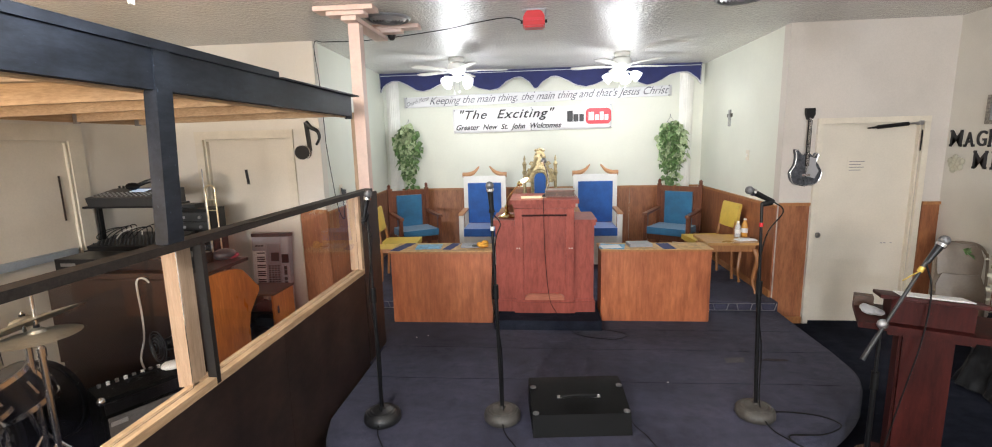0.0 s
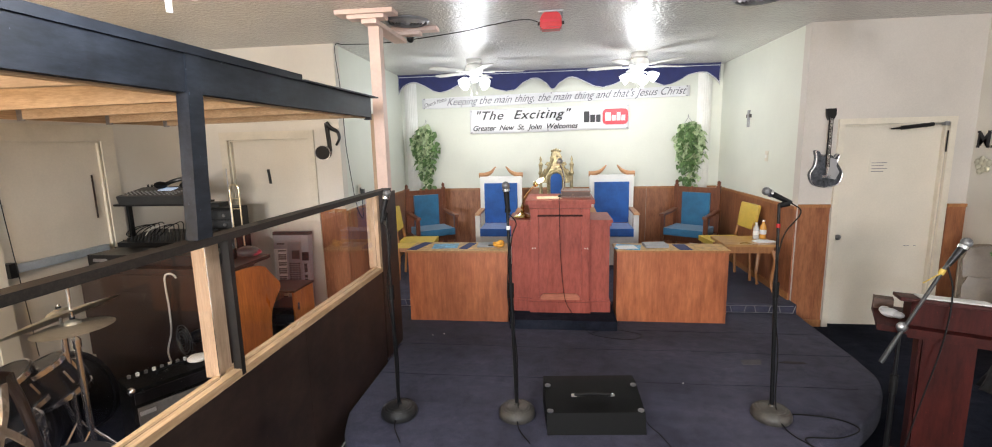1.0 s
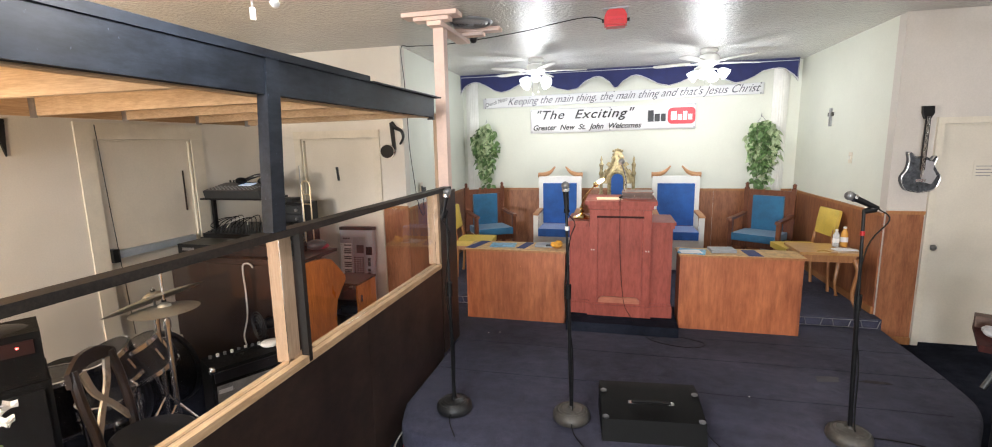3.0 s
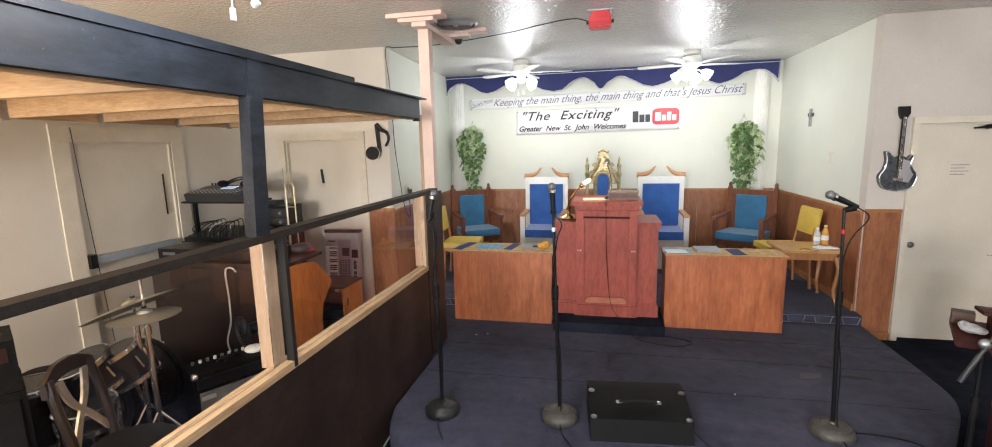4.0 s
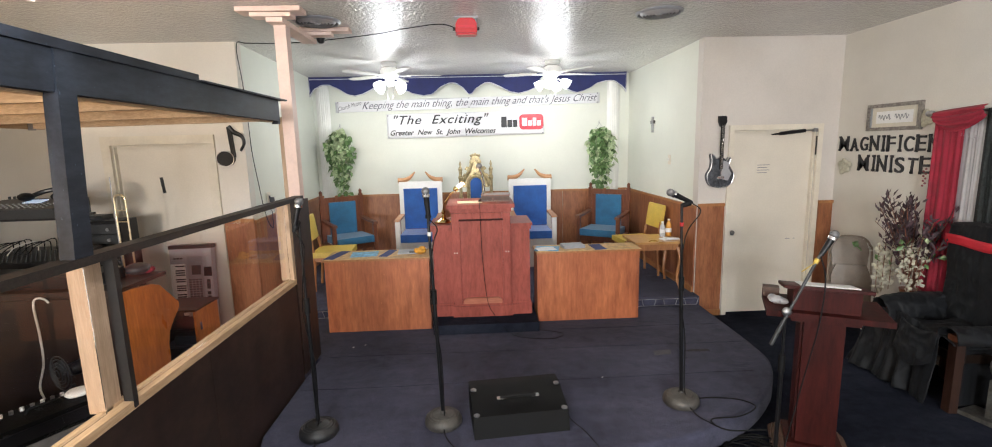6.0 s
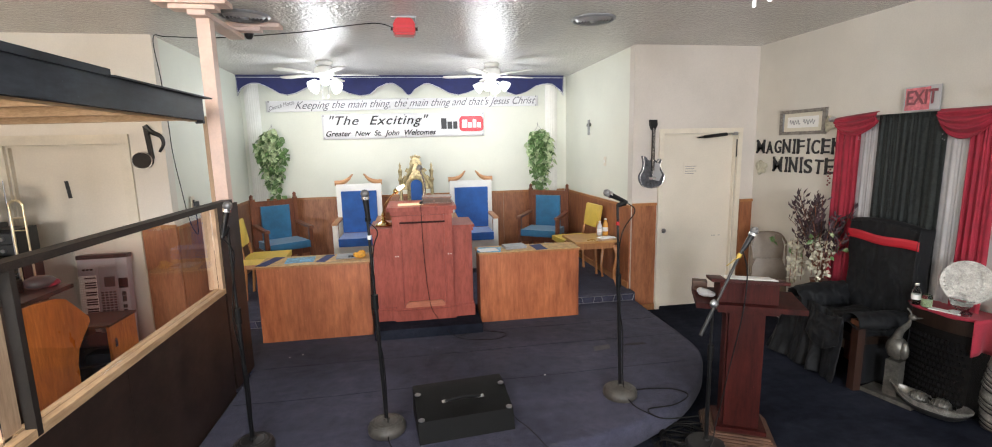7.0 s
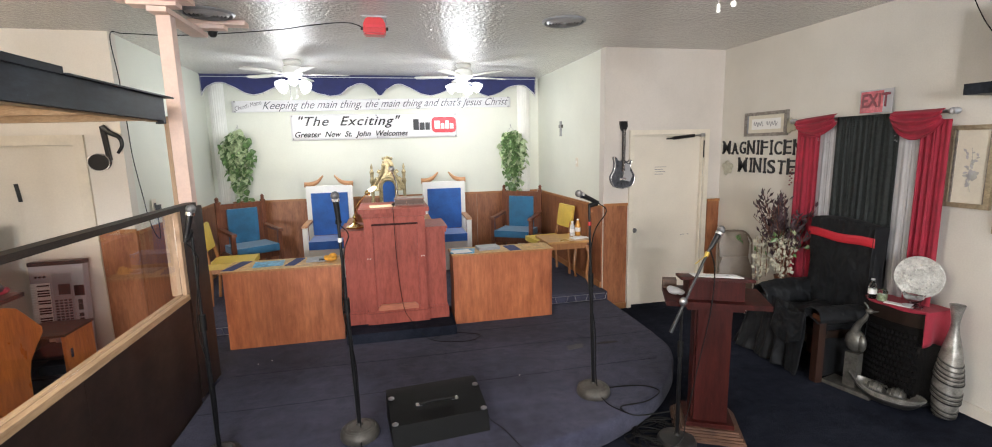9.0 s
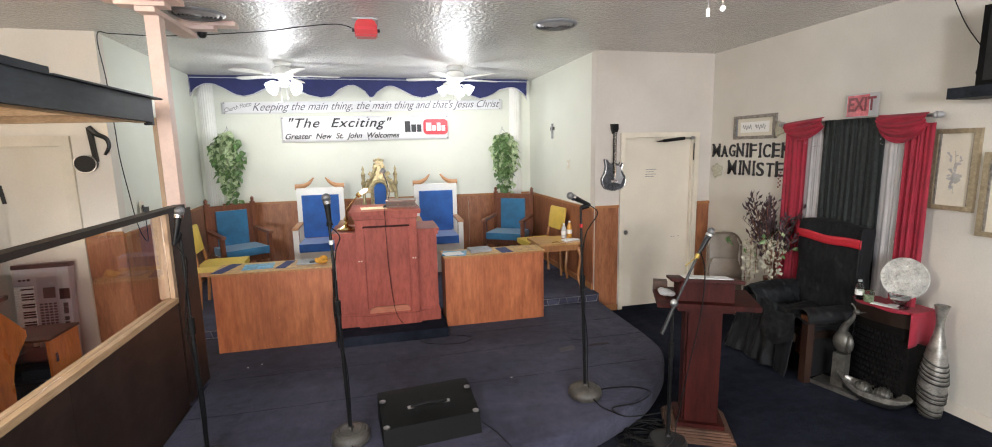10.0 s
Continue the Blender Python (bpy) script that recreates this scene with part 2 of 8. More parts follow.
M = {
    "wall": plain("cream_wall_paint", (0.69, 0.645, 0.575), 0.62, vary=0.05, scale=1.2, grain=90, depth=0.0015),
    # the cream paint again, greyed for the cooler light on the east wall
    "wall_greyed": plain("greyed_cream_wall_paint", (0.635, 0.610, 0.555), 0.62, vary=0.06, scale=1.2, grain=90, depth=0.0015),
    # the door wall's tone, set darker than the cream walls
    "wall_beige": plain("darker_beige_wall_paint", (0.595, 0.550, 0.500), 0.62, vary=0.06, scale=1.2, grain=90, depth=0.0015),
    "alcove": plain("pale_alcove_paint", (0.71, 0.725, 0.645), 0.6, vary=0.04, scale=1.1, grain=90, depth=0.0015),
    "ceiling": ceiling_material(),
    "carpet": carpet_material("navy_carpet", (0.0315, 0.0335, 0.0580), (0.077, 0.079, 0.126)),
    "carpet_dark": carpet_material("dark_floor_carpet", (0.0115, 0.0140, 0.0230), (0.0270, 0.0315, 0.0480), 0.9, 0.0, 0.03),
    "panel": wood("brown_wall_panelling", (0.24, 0.080, 0.033), (0.42, 0.165, 0.070), (5, 5, 0.9), rough=0.42, coat=0.12, stains=0.3),
    "desk": wood("orange_stained_plywood", (0.35, 0.096, 0.038), (0.57, 0.192, 0.077), (3.2, 3.2, 0.5), rough=0.38, coat=0.2, stains=0.9),
    "mahogany": wood("red_mahogany", (0.275, 0.056, 0.041), (0.41, 0.097, 0.069), (3, 3, 0.8), rough=0.5, coat=0.04, spec=0.3, stains=0.25),
    "mahogany_dark": wood("dark_red_mahogany", (0.025, 0.0038, 0.0030), (0.060, 0.0088, 0.0068), (6, 6, 1.0), rough=0.48, coat=0.0, spec=0.14, stains=0.72),
    "stained": wood("black_stained_plywood", (0.0110, 0.0057, 0.0041), (0.047, 0.0260, 0.0185), (2.0, 1.0, 1.6), rough=0.5, coat=0.0, stains=0.7),
    "black_lumber": wood("blue_black_painted_lumber", (0.0035, 0.0048, 0.0080), (0.0230, 0.0290, 0.0410), (3, 0.9, 3), rough=0.5, coat=0.0, knots=2.2, stains=0.85, spec=0.2),
    "mullion": plain("black_painted_strip", (0.012, 0.010, 0.009), 0.5, vary=0.3, scale=12),
    "railpaint": plain("speckled_brown_black_paint", (0.021, 0.0165, 0.0135), 0.5, vary=0.5, scale=70, grain=160, spec=0.35),
    "pine": wood("raw_pine_along", (0.48, 0.31, 0.17), (0.64, 0.46, 0.29), (12, 0.8, 12), rough=0.6, coat=0.0, knots=2.0),
    "pine_x": wood("raw_pine_joist", (0.50, 0.35, 0.215), (0.63, 0.46, 0.30), (0.8, 12, 12), rough=0.6, coat=0.0, knots=2.4),
    "pine_z": wood("raw_pine_upright", (0.40, 0.275, 0.18), (0.52, 0.375, 0.26), (12, 12, 0.8), rough=0.6, coat=0.0, knots=2.4),
    "ply": wood("raw_plywood_deck", (0.54, 0.40, 0.25), (0.70, 0.54, 0.36), (1.0, 8, 8), rough=0.65, coat=0.0),
    "pink": plain("pale_pink_paint", (0.78, 0.60, 0.53), 0.55, vary=0.06),
    "door": plain("cream_door_paint", (0.71, 0.65, 0.55), 0.45, vary=0.05, scale=1.5),
    "trim": plain("ivory_trim_paint", (0.70, 0.64, 0.53), 0.45, vary=0.05),
    "white": plain("white_gloss_paint", (0.80, 0.79, 0.75), 0.35, vary=0.04),
    "white_metal": plain("white_enamel", (0.80, 0.80, 0.78), 0.3, vary=0.03),
    "blue": plain("royal_blue_velvet", (0.022, 0.112, 0.40), 0.85, vary=0.18, scale=9, grain=220, depth=0.001, sheen=0.5),
    "teal": plain("teal_blue_fabric", (0.026, 0.138, 0.265), 0.85, vary=0.15, scale=9, grain=240, depth=0.001, sheen=0.3),
    "navy": plain("navy_valance_cloth", (0.020, 0.026, 0.115), 0.85, vary=0.15, grain=240, sheen=0.3),
    "piping": plain("grey_white_piping", (0.60, 0.60, 0.64), 0.7),
    "yellow": plain("mustard_yellow_vinyl", (0.62, 0.44, 0.075), 0.45, vary=0.1),
    "marigold": plain("golden_orange_cloth", (0.72, 0.36, 0.045), 0.7, vary=0.2, scale=40, grain=200),
    "oak": wood("orange_oak", (0.33, 0.135, 0.045), (0.48, 0.215, 0.080), (8, 8, 1.2), rough=0.4, coat=0.1),
    "table": wood("honey_oak_top", (0.50, 0.25, 0.085), (0.66, 0.38, 0.15), (1.5, 12, 12), rough=0.3, coat=0.4),
    "chairwood": wood("dark_walnut", (0.115, 0.038, 0.019), (0.23, 0.082, 0.040), (10, 10, 1.2), rough=0.35, coat=0.3),
    "crest": wood("tan_carved_crest", (0.48, 0.24, 0.11), (0.62, 0.34, 0.17), (1.5, 10, 10), rough=0.4),
    "gold": plain("antique_gold", (0.50, 0.415, 0.235), 0.42, 0.7, vary=0.35, scale=25, grain=120),
    "brass": plain("polished_brass", (0.78, 0.58, 0.26), 0.18, 1.0, vary=0.1),
    "pinkfield": plain("pale_red_film", (0.58, 0.11, 0.13), 0.22, vary=0.25, scale=14, coat=0.4),
    "pale_brass": plain("pale_lacquered_brass", (0.80, 0.68, 0.46), 0.32, 0.7, vary=0.12),
    "chrome": plain("chrome", (0.84, 0.84, 0.85), 0.2, 1.0, vary=0.05),
    "steel": plain("grey_steel", (0.36, 0.36, 0.37), 0.35, 0.9, vary=0.15),
    "cast": plain("worn_cast_iron", (0.085, 0.077, 0.068), 0.5, 0.2, vary=0.25, scale=10),
    "black": plain("black_satin_enamel", (0.007, 0.007, 0.008), 0.35, vary=0.2, spec=0.35),
    "rubber": plain("black_rubber", (0.006, 0.006, 0.0065), 0.6, vary=0.2, spec=0.2),
    "vinyl": plain("black_tolex_vinyl", (0.0022, 0.0021, 0.0022), 0.62, vary=0.3, scale=20, grain=300, depth=0.0015, strength=0.8, spec=0.18),
    "grille": plain("grey_grille_cloth", (0.026, 0.025, 0.025), 0.8, vary=0.3, grain=300, depth=0.002, spec=0.2),
    "red": plain("red_plastic", (0.55, 0.016, 0.022), 0.35, vary=0.08),
    "redcloth": plain("crimson_cloth", (0.31, 0.012, 0.034), 0.8, vary=0.2, grain=200, sheen=0.06),
    "blackcloth": plain("black_satin_cloth", (0.0082, 0.0092, 0.0112), 0.62, vary=0.3, scale=10, grain=200, spec=0.24, sheen=0.03),
    "sequin": plain("black_glitter_cloth", (0.020, 0.026, 0.026), 0.45, vary=0.6, scale=40, grain=260, depth=0.004, strength=1.0, spec=0.3),
    "sheer": plain("white_sheer_cloth", (0.41, 0.405, 0.42), 0.6, vary=0.08, grain=200, sheen=0.3),
    "paper": plain("white_paper", (0.80, 0.80, 0.79), 0.7, vary=0.03),
    "bluepaper": plain("light_blue_print", (0.11, 0.42, 0.72), 0.4, vary=0.5, scale=18),
    "navyrunner": plain("navy_runner", (0.025, 0.035, 0.13), 0.8, vary=0.15, grain=220),
    "tan": plain("worn_tan_runner", (0.58, 0.36, 0.15), 0.6, vary=0.25, scale=14),
    "grey": plain("grey_plastic", (0.28, 0.29, 0.31), 0.45, vary=0.08),
    "silver": plain("silver_plastic", (0.42, 0.42, 0.43), 0.35, 0.3, vary=0.06),
    "palegrey": plain("pale_silver_grey_plastic", (0.36, 0.36, 0.385), 0.4, vary=0.06),
    "darkgrey": plain("dark_grey_plastic", (0.026, 0.028, 0.030), 0.45, vary=0.15),
    "beige": plain("beige_folding_chair_enamel", (0.19, 0.15, 0.113), 0.4, vary=0.1),
    "banner": plain("white_vinyl_banner", (0.78, 0.78, 0.80), 0.4, vary=0.03, scale=2),
    "ink": plain("black_ink", (0.022, 0.022, 0.027), 0.5),
    "redink": plain("red_ink", (0.62, 0.022, 0.040), 0.45, vary=0.06),
    "exitink": plain("deep_red_ink", (0.17, 0.012, 0.022), 0.4),
    "greyink": plain("grey_ink", (0.20, 0.20, 0.22), 0.5),
    "scriptink": plain("slate_script_ink", (0.105, 0.11, 0.14), 0.5),
    "leaf": plain("green_ivy_leaf", (0.15, 0.265, 0.095), 0.35, vary=0.5, scale=30, grain=90),
    "leaf_lite": plain("pale_ivy_leaf", (0.50, 0.60, 0.36), 0.45, vary=0.3, scale=30, grain=90),
    "purple": plain("dusky_purple_leaf", (0.060, 0.030, 0.038), 0.6, vary=0.4, scale=30),
    "lilac": plain("grey_lilac_leaf", (0.15, 0.115, 0.125), 0.65, vary=0.35, scale=30),
    "petal": plain("ivory_silk_petal", (0.50, 0.48, 0.38), 0.7, vary=0.12),
    "mosaic": plain("silver_mosaic_glaze", (0.29, 0.28, 0.26), 0.36, 0.45, vary=0.42, scale=14, grain=210, depth=0.0015),
    "crystal": plain("frosted_crystal", (0.60, 0.60, 0.575), 0.3, vary=0.3, scale=12, grain=130, depth=0.004, strength=1.0),
    "gilt": plain("champagne_gilt_frame", (0.40, 0.33, 0.22), 0.38, 0.45, vary=0.16, scale=30, grain=120, depth=0.003, strength=0.7),
    "mat": plain("cream_picture_mat", (0.66, 0.62, 0.52), 0.7, vary=0.05),
    "rattan": plain("black_woven_rattan", (0.0045, 0.004, 0.004), 0.55, vary=0.5, scale=60, grain=140, depth=0.004, strength=1.0, spec=0.12),
    "bottle": glass("clear_bottle_plastic", 0.05, (0.92, 0.96, 0.97)),
    "juice": plain("amber_drink", (0.70, 0.36, 0.08), 0.2, vary=0.05),
    "pane": glass("clear_acrylic", 0.01, ior=1.36),
    "lampglow": glowing("lit_frosted_glass", (0.95, 1.0, 0.99), 1.5),
    "hallglow": glowing("lit_warm_glass", (1.0, 0.93, 0.84), 22.0),
    "pewter": plain("polished_pewter", (0.15, 0.145, 0.13), 0.38, 0.5, vary=0.3, scale=12),
    "iron": plain("black_cast_iron", (0.022, 0.0215, 0.022), 0.42, 0.1, vary=0.3, scale=14),
    "redlight": glowing("red_indicator", (1.0, 0.02, 0.02), 6.0),
    "screen": glowing("blue_grey_screen", (0.30, 0.50, 0.80), 0.5),
    "organ": wood("dark_organ_walnut", (0.013, 0.0052, 0.003), (0.029, 0.0115, 0.006), (1.2, 10, 10), rough=0.45, coat=0.08),
    # amber veneer, its colour lifted for the glow on the organ's end
    "organ_end": wood("amber_organ_veneer", (0.52, 0.150, 0.028), (0.78, 0.265, 0.055), (4, 4, 0.8), rough=0.3, coat=0.3, stains=0.45),
    "cymbal": plain("dull_bronze", (0.43, 0.39, 0.31), 0.45, 0.6, vary=0.2),
    "drumskin": plain("clear_drum_head", (0.035, 0.033, 0.032), 0.25, vary=0.1),
    "shell": plain("smoky_drum_wrap", (0.008, 0.0072, 0.0075), 0.22, vary=0.4, coat=0.15),
    "pushbar": plain("grey_blue_aluminium", (0.42, 0.47, 0.52), 0.4, 0.3, vary=0.1),
    "amp_red": glowing("dim_red_panel", (1.0, 0.04, 0.05), 0.004, (0.012, 0.002, 0.0025)),
    "guitar": plain("smoky_black_lacquer", (0.090, 0.098, 0.112), 0.3, 0.3, vary=0.5, scale=18),
    # paler mahogany that paints in the highlight on the podium foot
    "mahogany_highlight": wood("highlit_mahogany", (0.42, 0.13, 0.075), (0.52, 0.19, 0.11), (1.0, 5, 5), rough=0.4, coat=0.2),
    "ebony": wood("black_brown_stained_beech", (0.010, 0.006, 0.004), (0.026, 0.014, 0.009), (8, 8, 1.2), rough=0.35, coat=0.3),
    "paleslat": plain("pale_bentwood_varnish", (0.30, 0.235, 0.17), 0.28, vary=0.15, coat=0.4),
    "blade": plain("cream_fan_blade", (0.62, 0.61, 0.57), 0.5, vary=0.05),
    "panelgrey": plain("worn_brown_grey_panel", (0.085, 0.078, 0.072), 0.5, vary=0.35, scale=40),
    "tape": carpet_material("worn_grey_tape", (0.055, 0.056, 0.066), (0.12, 0.12, 0.135)),
    "stain": carpet_material("dried_brown_stain", (0.020, 0.017, 0.022), (0.045, 0.037, 0.045)),
    "pencil": plain("pencil_grey", (0.40, 0.40, 0.37), 0.7),
    "warmglow": glowing("lit_warm_bulb", (1.0, 0.62, 0.30), 6.0),
    "shadeglow": glowing("lit_white_lamp_shade", (1.0, 0.84, 0.62), 0.8),
    "wornwood": wood("worn_dark_brown_wood", (0.045, 0.020, 0.012), (0.15, 0.075, 0.045), (1.0, 7, 7), rough=0.5, coat=0.05, stains=0.7),
    "redwood": wood("red_brown_varnished_post", (0.020, 0.0072, 0.004), (0.046, 0.0165, 0.009), (8, 8, 1.0), rough=0.45, coat=0.03),
    "redsatin": plain("bright_red_satin", (0.52, 0.016, 0.032), 0.5, vary=0.1, grain=200),
    "mesh": plain("grey_wire_mesh", (0.20, 0.20, 0.205), 0.45, 0.5, vary=0.3, scale=60, grain=200, depth=0.002, strength=0.8),
    "ampgrille": plain("silver_grey_grille_cloth", (0.15, 0.145, 0.14), 0.8, vary=0.3, grain=300, depth=0.002),
    "pet": plain("cloudy_white_plastic", (0.62, 0.64, 0.64), 0.25, vary=0.15, scale=30),
    "signframe": plain("brownish_silver_frame", (0.27, 0.245, 0.22), 0.45, 0.3, vary=0.25, scale=30),
    "cable": plain("white_cable", (0.66, 0.64, 0.58), 0.5),
}

# ---- builders ----


class Shape:
    """Collects solids into one bmesh."""

    def __init__(self):
        self.bm = bmesh.new()

    def box(self, x0, x1, y0, y1, z0, z1, m=None):
        vs = [self.bm.verts.new((x, y, z)) for x in (x0, x1) for y in (y0, y1) for z in (z0, z1)]
        for f in ((0, 1, 3, 2), (4, 6, 7, 5), (0, 4, 5, 1), (2, 3, 7, 6), (0, 2, 6, 4), (1, 5, 7, 3)):
            self.bm.faces.new([vs[i] for i in f])
        if m:
            bmesh.ops.transform(self.bm, matrix=m, verts=vs)
        return self

    def rings(self, rings, close=True, loop=False):
        """Skins a row of closed rings of points."""
        made = [[self.bm.verts.new(p) for p in ring] for ring in rings]
        n = len(made[0])
        pairs = list(zip(made, made[1:])) + ([(made[-1], made[0])] if loop else [])
        for a, b in pairs:
            for i in range(n):
                self.bm.faces.new((a[i], a[(i + 1) % n], b[(i + 1) % n], b[i]))
        if close and not loop:
            self.bm.faces.new(made[0][::-1])
            self.bm.faces.new(made[-1])
        return self

    def cyl(self, p0, p1, r0, r1=None, n=16):
        r1 = r0 if r1 is None else r1
        a, b = Vector(p0), Vector(p1)
        q = (b - a).to_track_quat("Z", "Y")
        turn = [q @ Vector((math.cos(2 * math.pi * i / n), math.sin(2 * math.pi * i / n), 0)) for i in range(n)]
        return self.rings([[a + r0 * v for v in turn], [b + r1 * v for v in turn]])

    def lathe(self, profile, n=24, at=(0, 0, 0), m=None, loop=False):
        o = Vector(at)
        rings = []
        for r, z in profile:
            ring = [o + Vector((r * math.cos(2 * math.pi * i / n), r * math.sin(2 * math.pi * i / n), z)) for i in range(n)]
            rings.append([m @ v for v in ring] if m else ring)
        return self.rings(rings, loop=loop)

    def tube(self, points, r, n=8, loop=False, taper=None):
        pts = [Vector(p) for p in points]
        rings, up = [], None
        for i, p in enumerate(pts):
            a = pts[i - 1] if (i or loop) else p
            b = pts[(i + 1) % len(pts)] if (i < len(pts) - 1 or loop) else p
            d = (b - a).normalized()
            if up is None:
                up = d.orthogonal().normalized()
            up = (up - d * up.dot(d)).normalized()
            side = d.cross(up)
            rr = r if taper is None else r * taper[i]
            rings.append([p + rr * (math.cos(2 * math.pi * k / n) * up + math.sin(2 * math.pi * k / n) * side) for k in range(n)])
        return self.rings(rings, loop=loop)

    def prism(self, outline, axis, a, b):
        """Outline of 2D points swept along an axis from a to b: 'x' takes (y, z), 'y' takes (x, z), 'z' takes (x, y)."""
        def at(u, v, w):
            return {"x": (w, u, v), "y": (u, w, v), "z": (u, v, w)}[axis]
        return self.rings([[at(u, v, a) for u, v in outline], [at(u, v, b) for u, v in outline]])

    def ball(self, at, r, squash=(1, 1, 1), n=16):
        k = n // 2
        prof = [(r * math.sin(math.pi * (i + 0.02) / (k + 0.04)), -r * math.cos(math.pi * (i + 0.02) / (k + 0.04))) for i in range(k + 1)]
        o = Vector(at)
        return self.rings([[o + Vector((q * math.cos(2 * math.pi * i / n) * squash[0], q * math.sin(2 * math.pi * i / n) * squash[1], z * squash[2])) for i in range(n)] for q, z in prof])

    def sheet(self, fn, nu, nv):
        """An open sheet of points fn(u, v), u and v from 0 to 1."""
        g = [[self.bm.verts.new(fn(i / nu, j / nv)) for j in range(nv + 1)] for i in range(nu + 1)]
        for i in range(nu):
            for j in range(nv):
                self.bm.faces.new((g[i][j], g[i + 1][j], g[i + 1][j + 1], g[i][j + 1]))
        return self

    def soften(self, width, segments=2):
        edges = [e for e in self.bm.edges if len(e.link_faces) == 2 and e.calc_face_angle(0) > 0.6]
        if edges:
            bmesh.ops.bevel(self.bm, geom=edges, offset=width, segments=segments, profile=0.6, affect="EDGES", clamp_overlap=True)
        return self


def part(name, shape, material, parent=None, label="", soft=0.0, smooth=35, thick=0.0):
    bm = shape.bm if isinstance(shape, Shape) else shape
    if soft:
        Shape.soften(shape, soft)
    bmesh.ops.recalc_face_normals(bm, faces=bm.faces)
    me = bpy.data.meshes.new(name)
    bm.to_mesh(me)
    bm.free()
    me.materials.append(M[material])
    if smooth:
        me.polygons.foreach_set("use_smooth", [True] * len(me.polygons))
        me.set_sharp_from_angle(angle=radians(smooth))
    ob = new(name, me)
    if parent:
        ob.parent = parent
    if label:
        ob["label"] = label
    if thick:
        md = ob.modifiers.new("thickness", "SOLIDIFY")
        md.thickness = thick
    return ob


def many(name, shape, material, parent, places, label=""):
    """Alike small parts that share one mesh, each an object at its place."""
    first = part(name, shape, material, parent, label, smooth=0)
    for i, m in enumerate(places):
        ob = first if i == 0 else new(name, first.data)
        ob.parent = parent
        ob.matrix_basis = m if isinstance(m, Matrix) else Matrix.Translation(m)
        if label:
            ob["label"] = label


def thing(name, label, category, at=(0, 0, 0), turn=0.0, group="", m=None):
    ob = new(name)
    ob.empty_display_size = 0.1
    ob.matrix_basis = m if m else pose(*at, 0, 0, turn)
    return tagged(ob, label, category, group)


def setting(name, shape, material, label, category="", soft=0.0, smooth=35):
    return tagged(part(name, shape, material, None, "", soft, smooth), label, category or name.split("_")[0], kind="structure")


def lettering(text, size, material, parent, m, name="lettering", extrude=0.001, shear=0.0, width=0.0, align="LEFT", label="", spacing=1.0, bold=0.0):
    """Words as a mesh, in the built-in face, in the x-z plane of m, facing -y; width: the length to which they are fitted."""
    cu = bpy.data.curves.new("words", "FONT")
    cu.body, cu.size, cu.extrude, cu.shear, cu.align_x, cu.space_character, cu.offset = text, size, extrude, shear, align, spacing, bold
    tmp = new("words", cu)
    bpy.context.view_layer.update()
    me = bpy.data.meshes.new_from_object(tmp.evaluated_get(bpy.context.evaluated_depsgraph_get()))
    bpy.data.objects.remove(tmp)
    xs = [v.co.x for v in me.vertices]
    k = width / (max(xs) - min(xs)) if width else 1.0
    me.transform(m @ pose(0, 0, 0, 90) @ Matrix.Diagonal((k, 1, 1, 1)) @ Matrix.Translation((-min(xs), 0, 0)))
    me.name = name
    me.materials.clear()
    me.materials.append(M[material])
    ob = new(name, me)
    ob.parent = parent
    if label:
        ob["label"] = label
    return ob


def words(text, size, material, parent, m, width, **style):
    """A line of writing whose words are parts of their own."""
    def extent(body):
        ob = lettering(body, size, material, None, Matrix(), "words", **style)
        xs = [v.co.x for v in ob.data.vertices]
        bpy.data.objects.remove(ob)
        return max(xs)
    total = extent(text)
    k, at = width / total, 0
    for word in text.split():
        at = text.index(word, at) + len(word)
        wide = extent(word)
        lettering(word, size, material, parent, m @ pose((extent(text[:at]) - wide) * k, 0, 0), "word", width=wide * k, **style)


def smoothstep(t):
    return t * t * (3 - 2 * t)


def spline(points, steps=8):
    """A smooth row of points through the given ones."""
    p = [Vector(q) for q in points]
    p = [2 * p[0] - p[1]] + p + [2 * p[-1] - p[-2]]
    out = []
    for a, b, c, d in zip(p, p[1:], p[2:], p[3:]):
        for i in range(steps):
            t = i / steps
            out.append(0.5 * (2 * b + (c - a) * t + (2 * a - 5 * b + 4 * c - d) * t * t + (3 * b - a - 3 * c + d) * t ** 3))
    return out + [p[-2]]

# ---- setting ----
PLAT, TIER = 0.17, 0.265
LEFT, RIGHT, NORTH_L, NORTH_R, BACK, SOUTH = -4.0, 3.90, 4.975, 5.104, 7.55, -8.0
ALC_L, ALC_R = -2.29, 2.395
ALC_LB = -2.41  # the west side of the alcove opens a little towards the back

setting("floor", Shape().box(LEFT - 0.1, RIGHT + 0.1, SOUTH - 0.1, BACK + 0.1, -0.1, 0), "carpet_dark", "dark navy low-pile carpet floor")
setting("ceiling", Shape().box(LEFT - 0.12, RIGHT + 0.12, SOUTH - 0.12, BACK + 0.12, CEIL, CEIL + 0.1), "ceiling", "off-white knockdown textured ceiling")

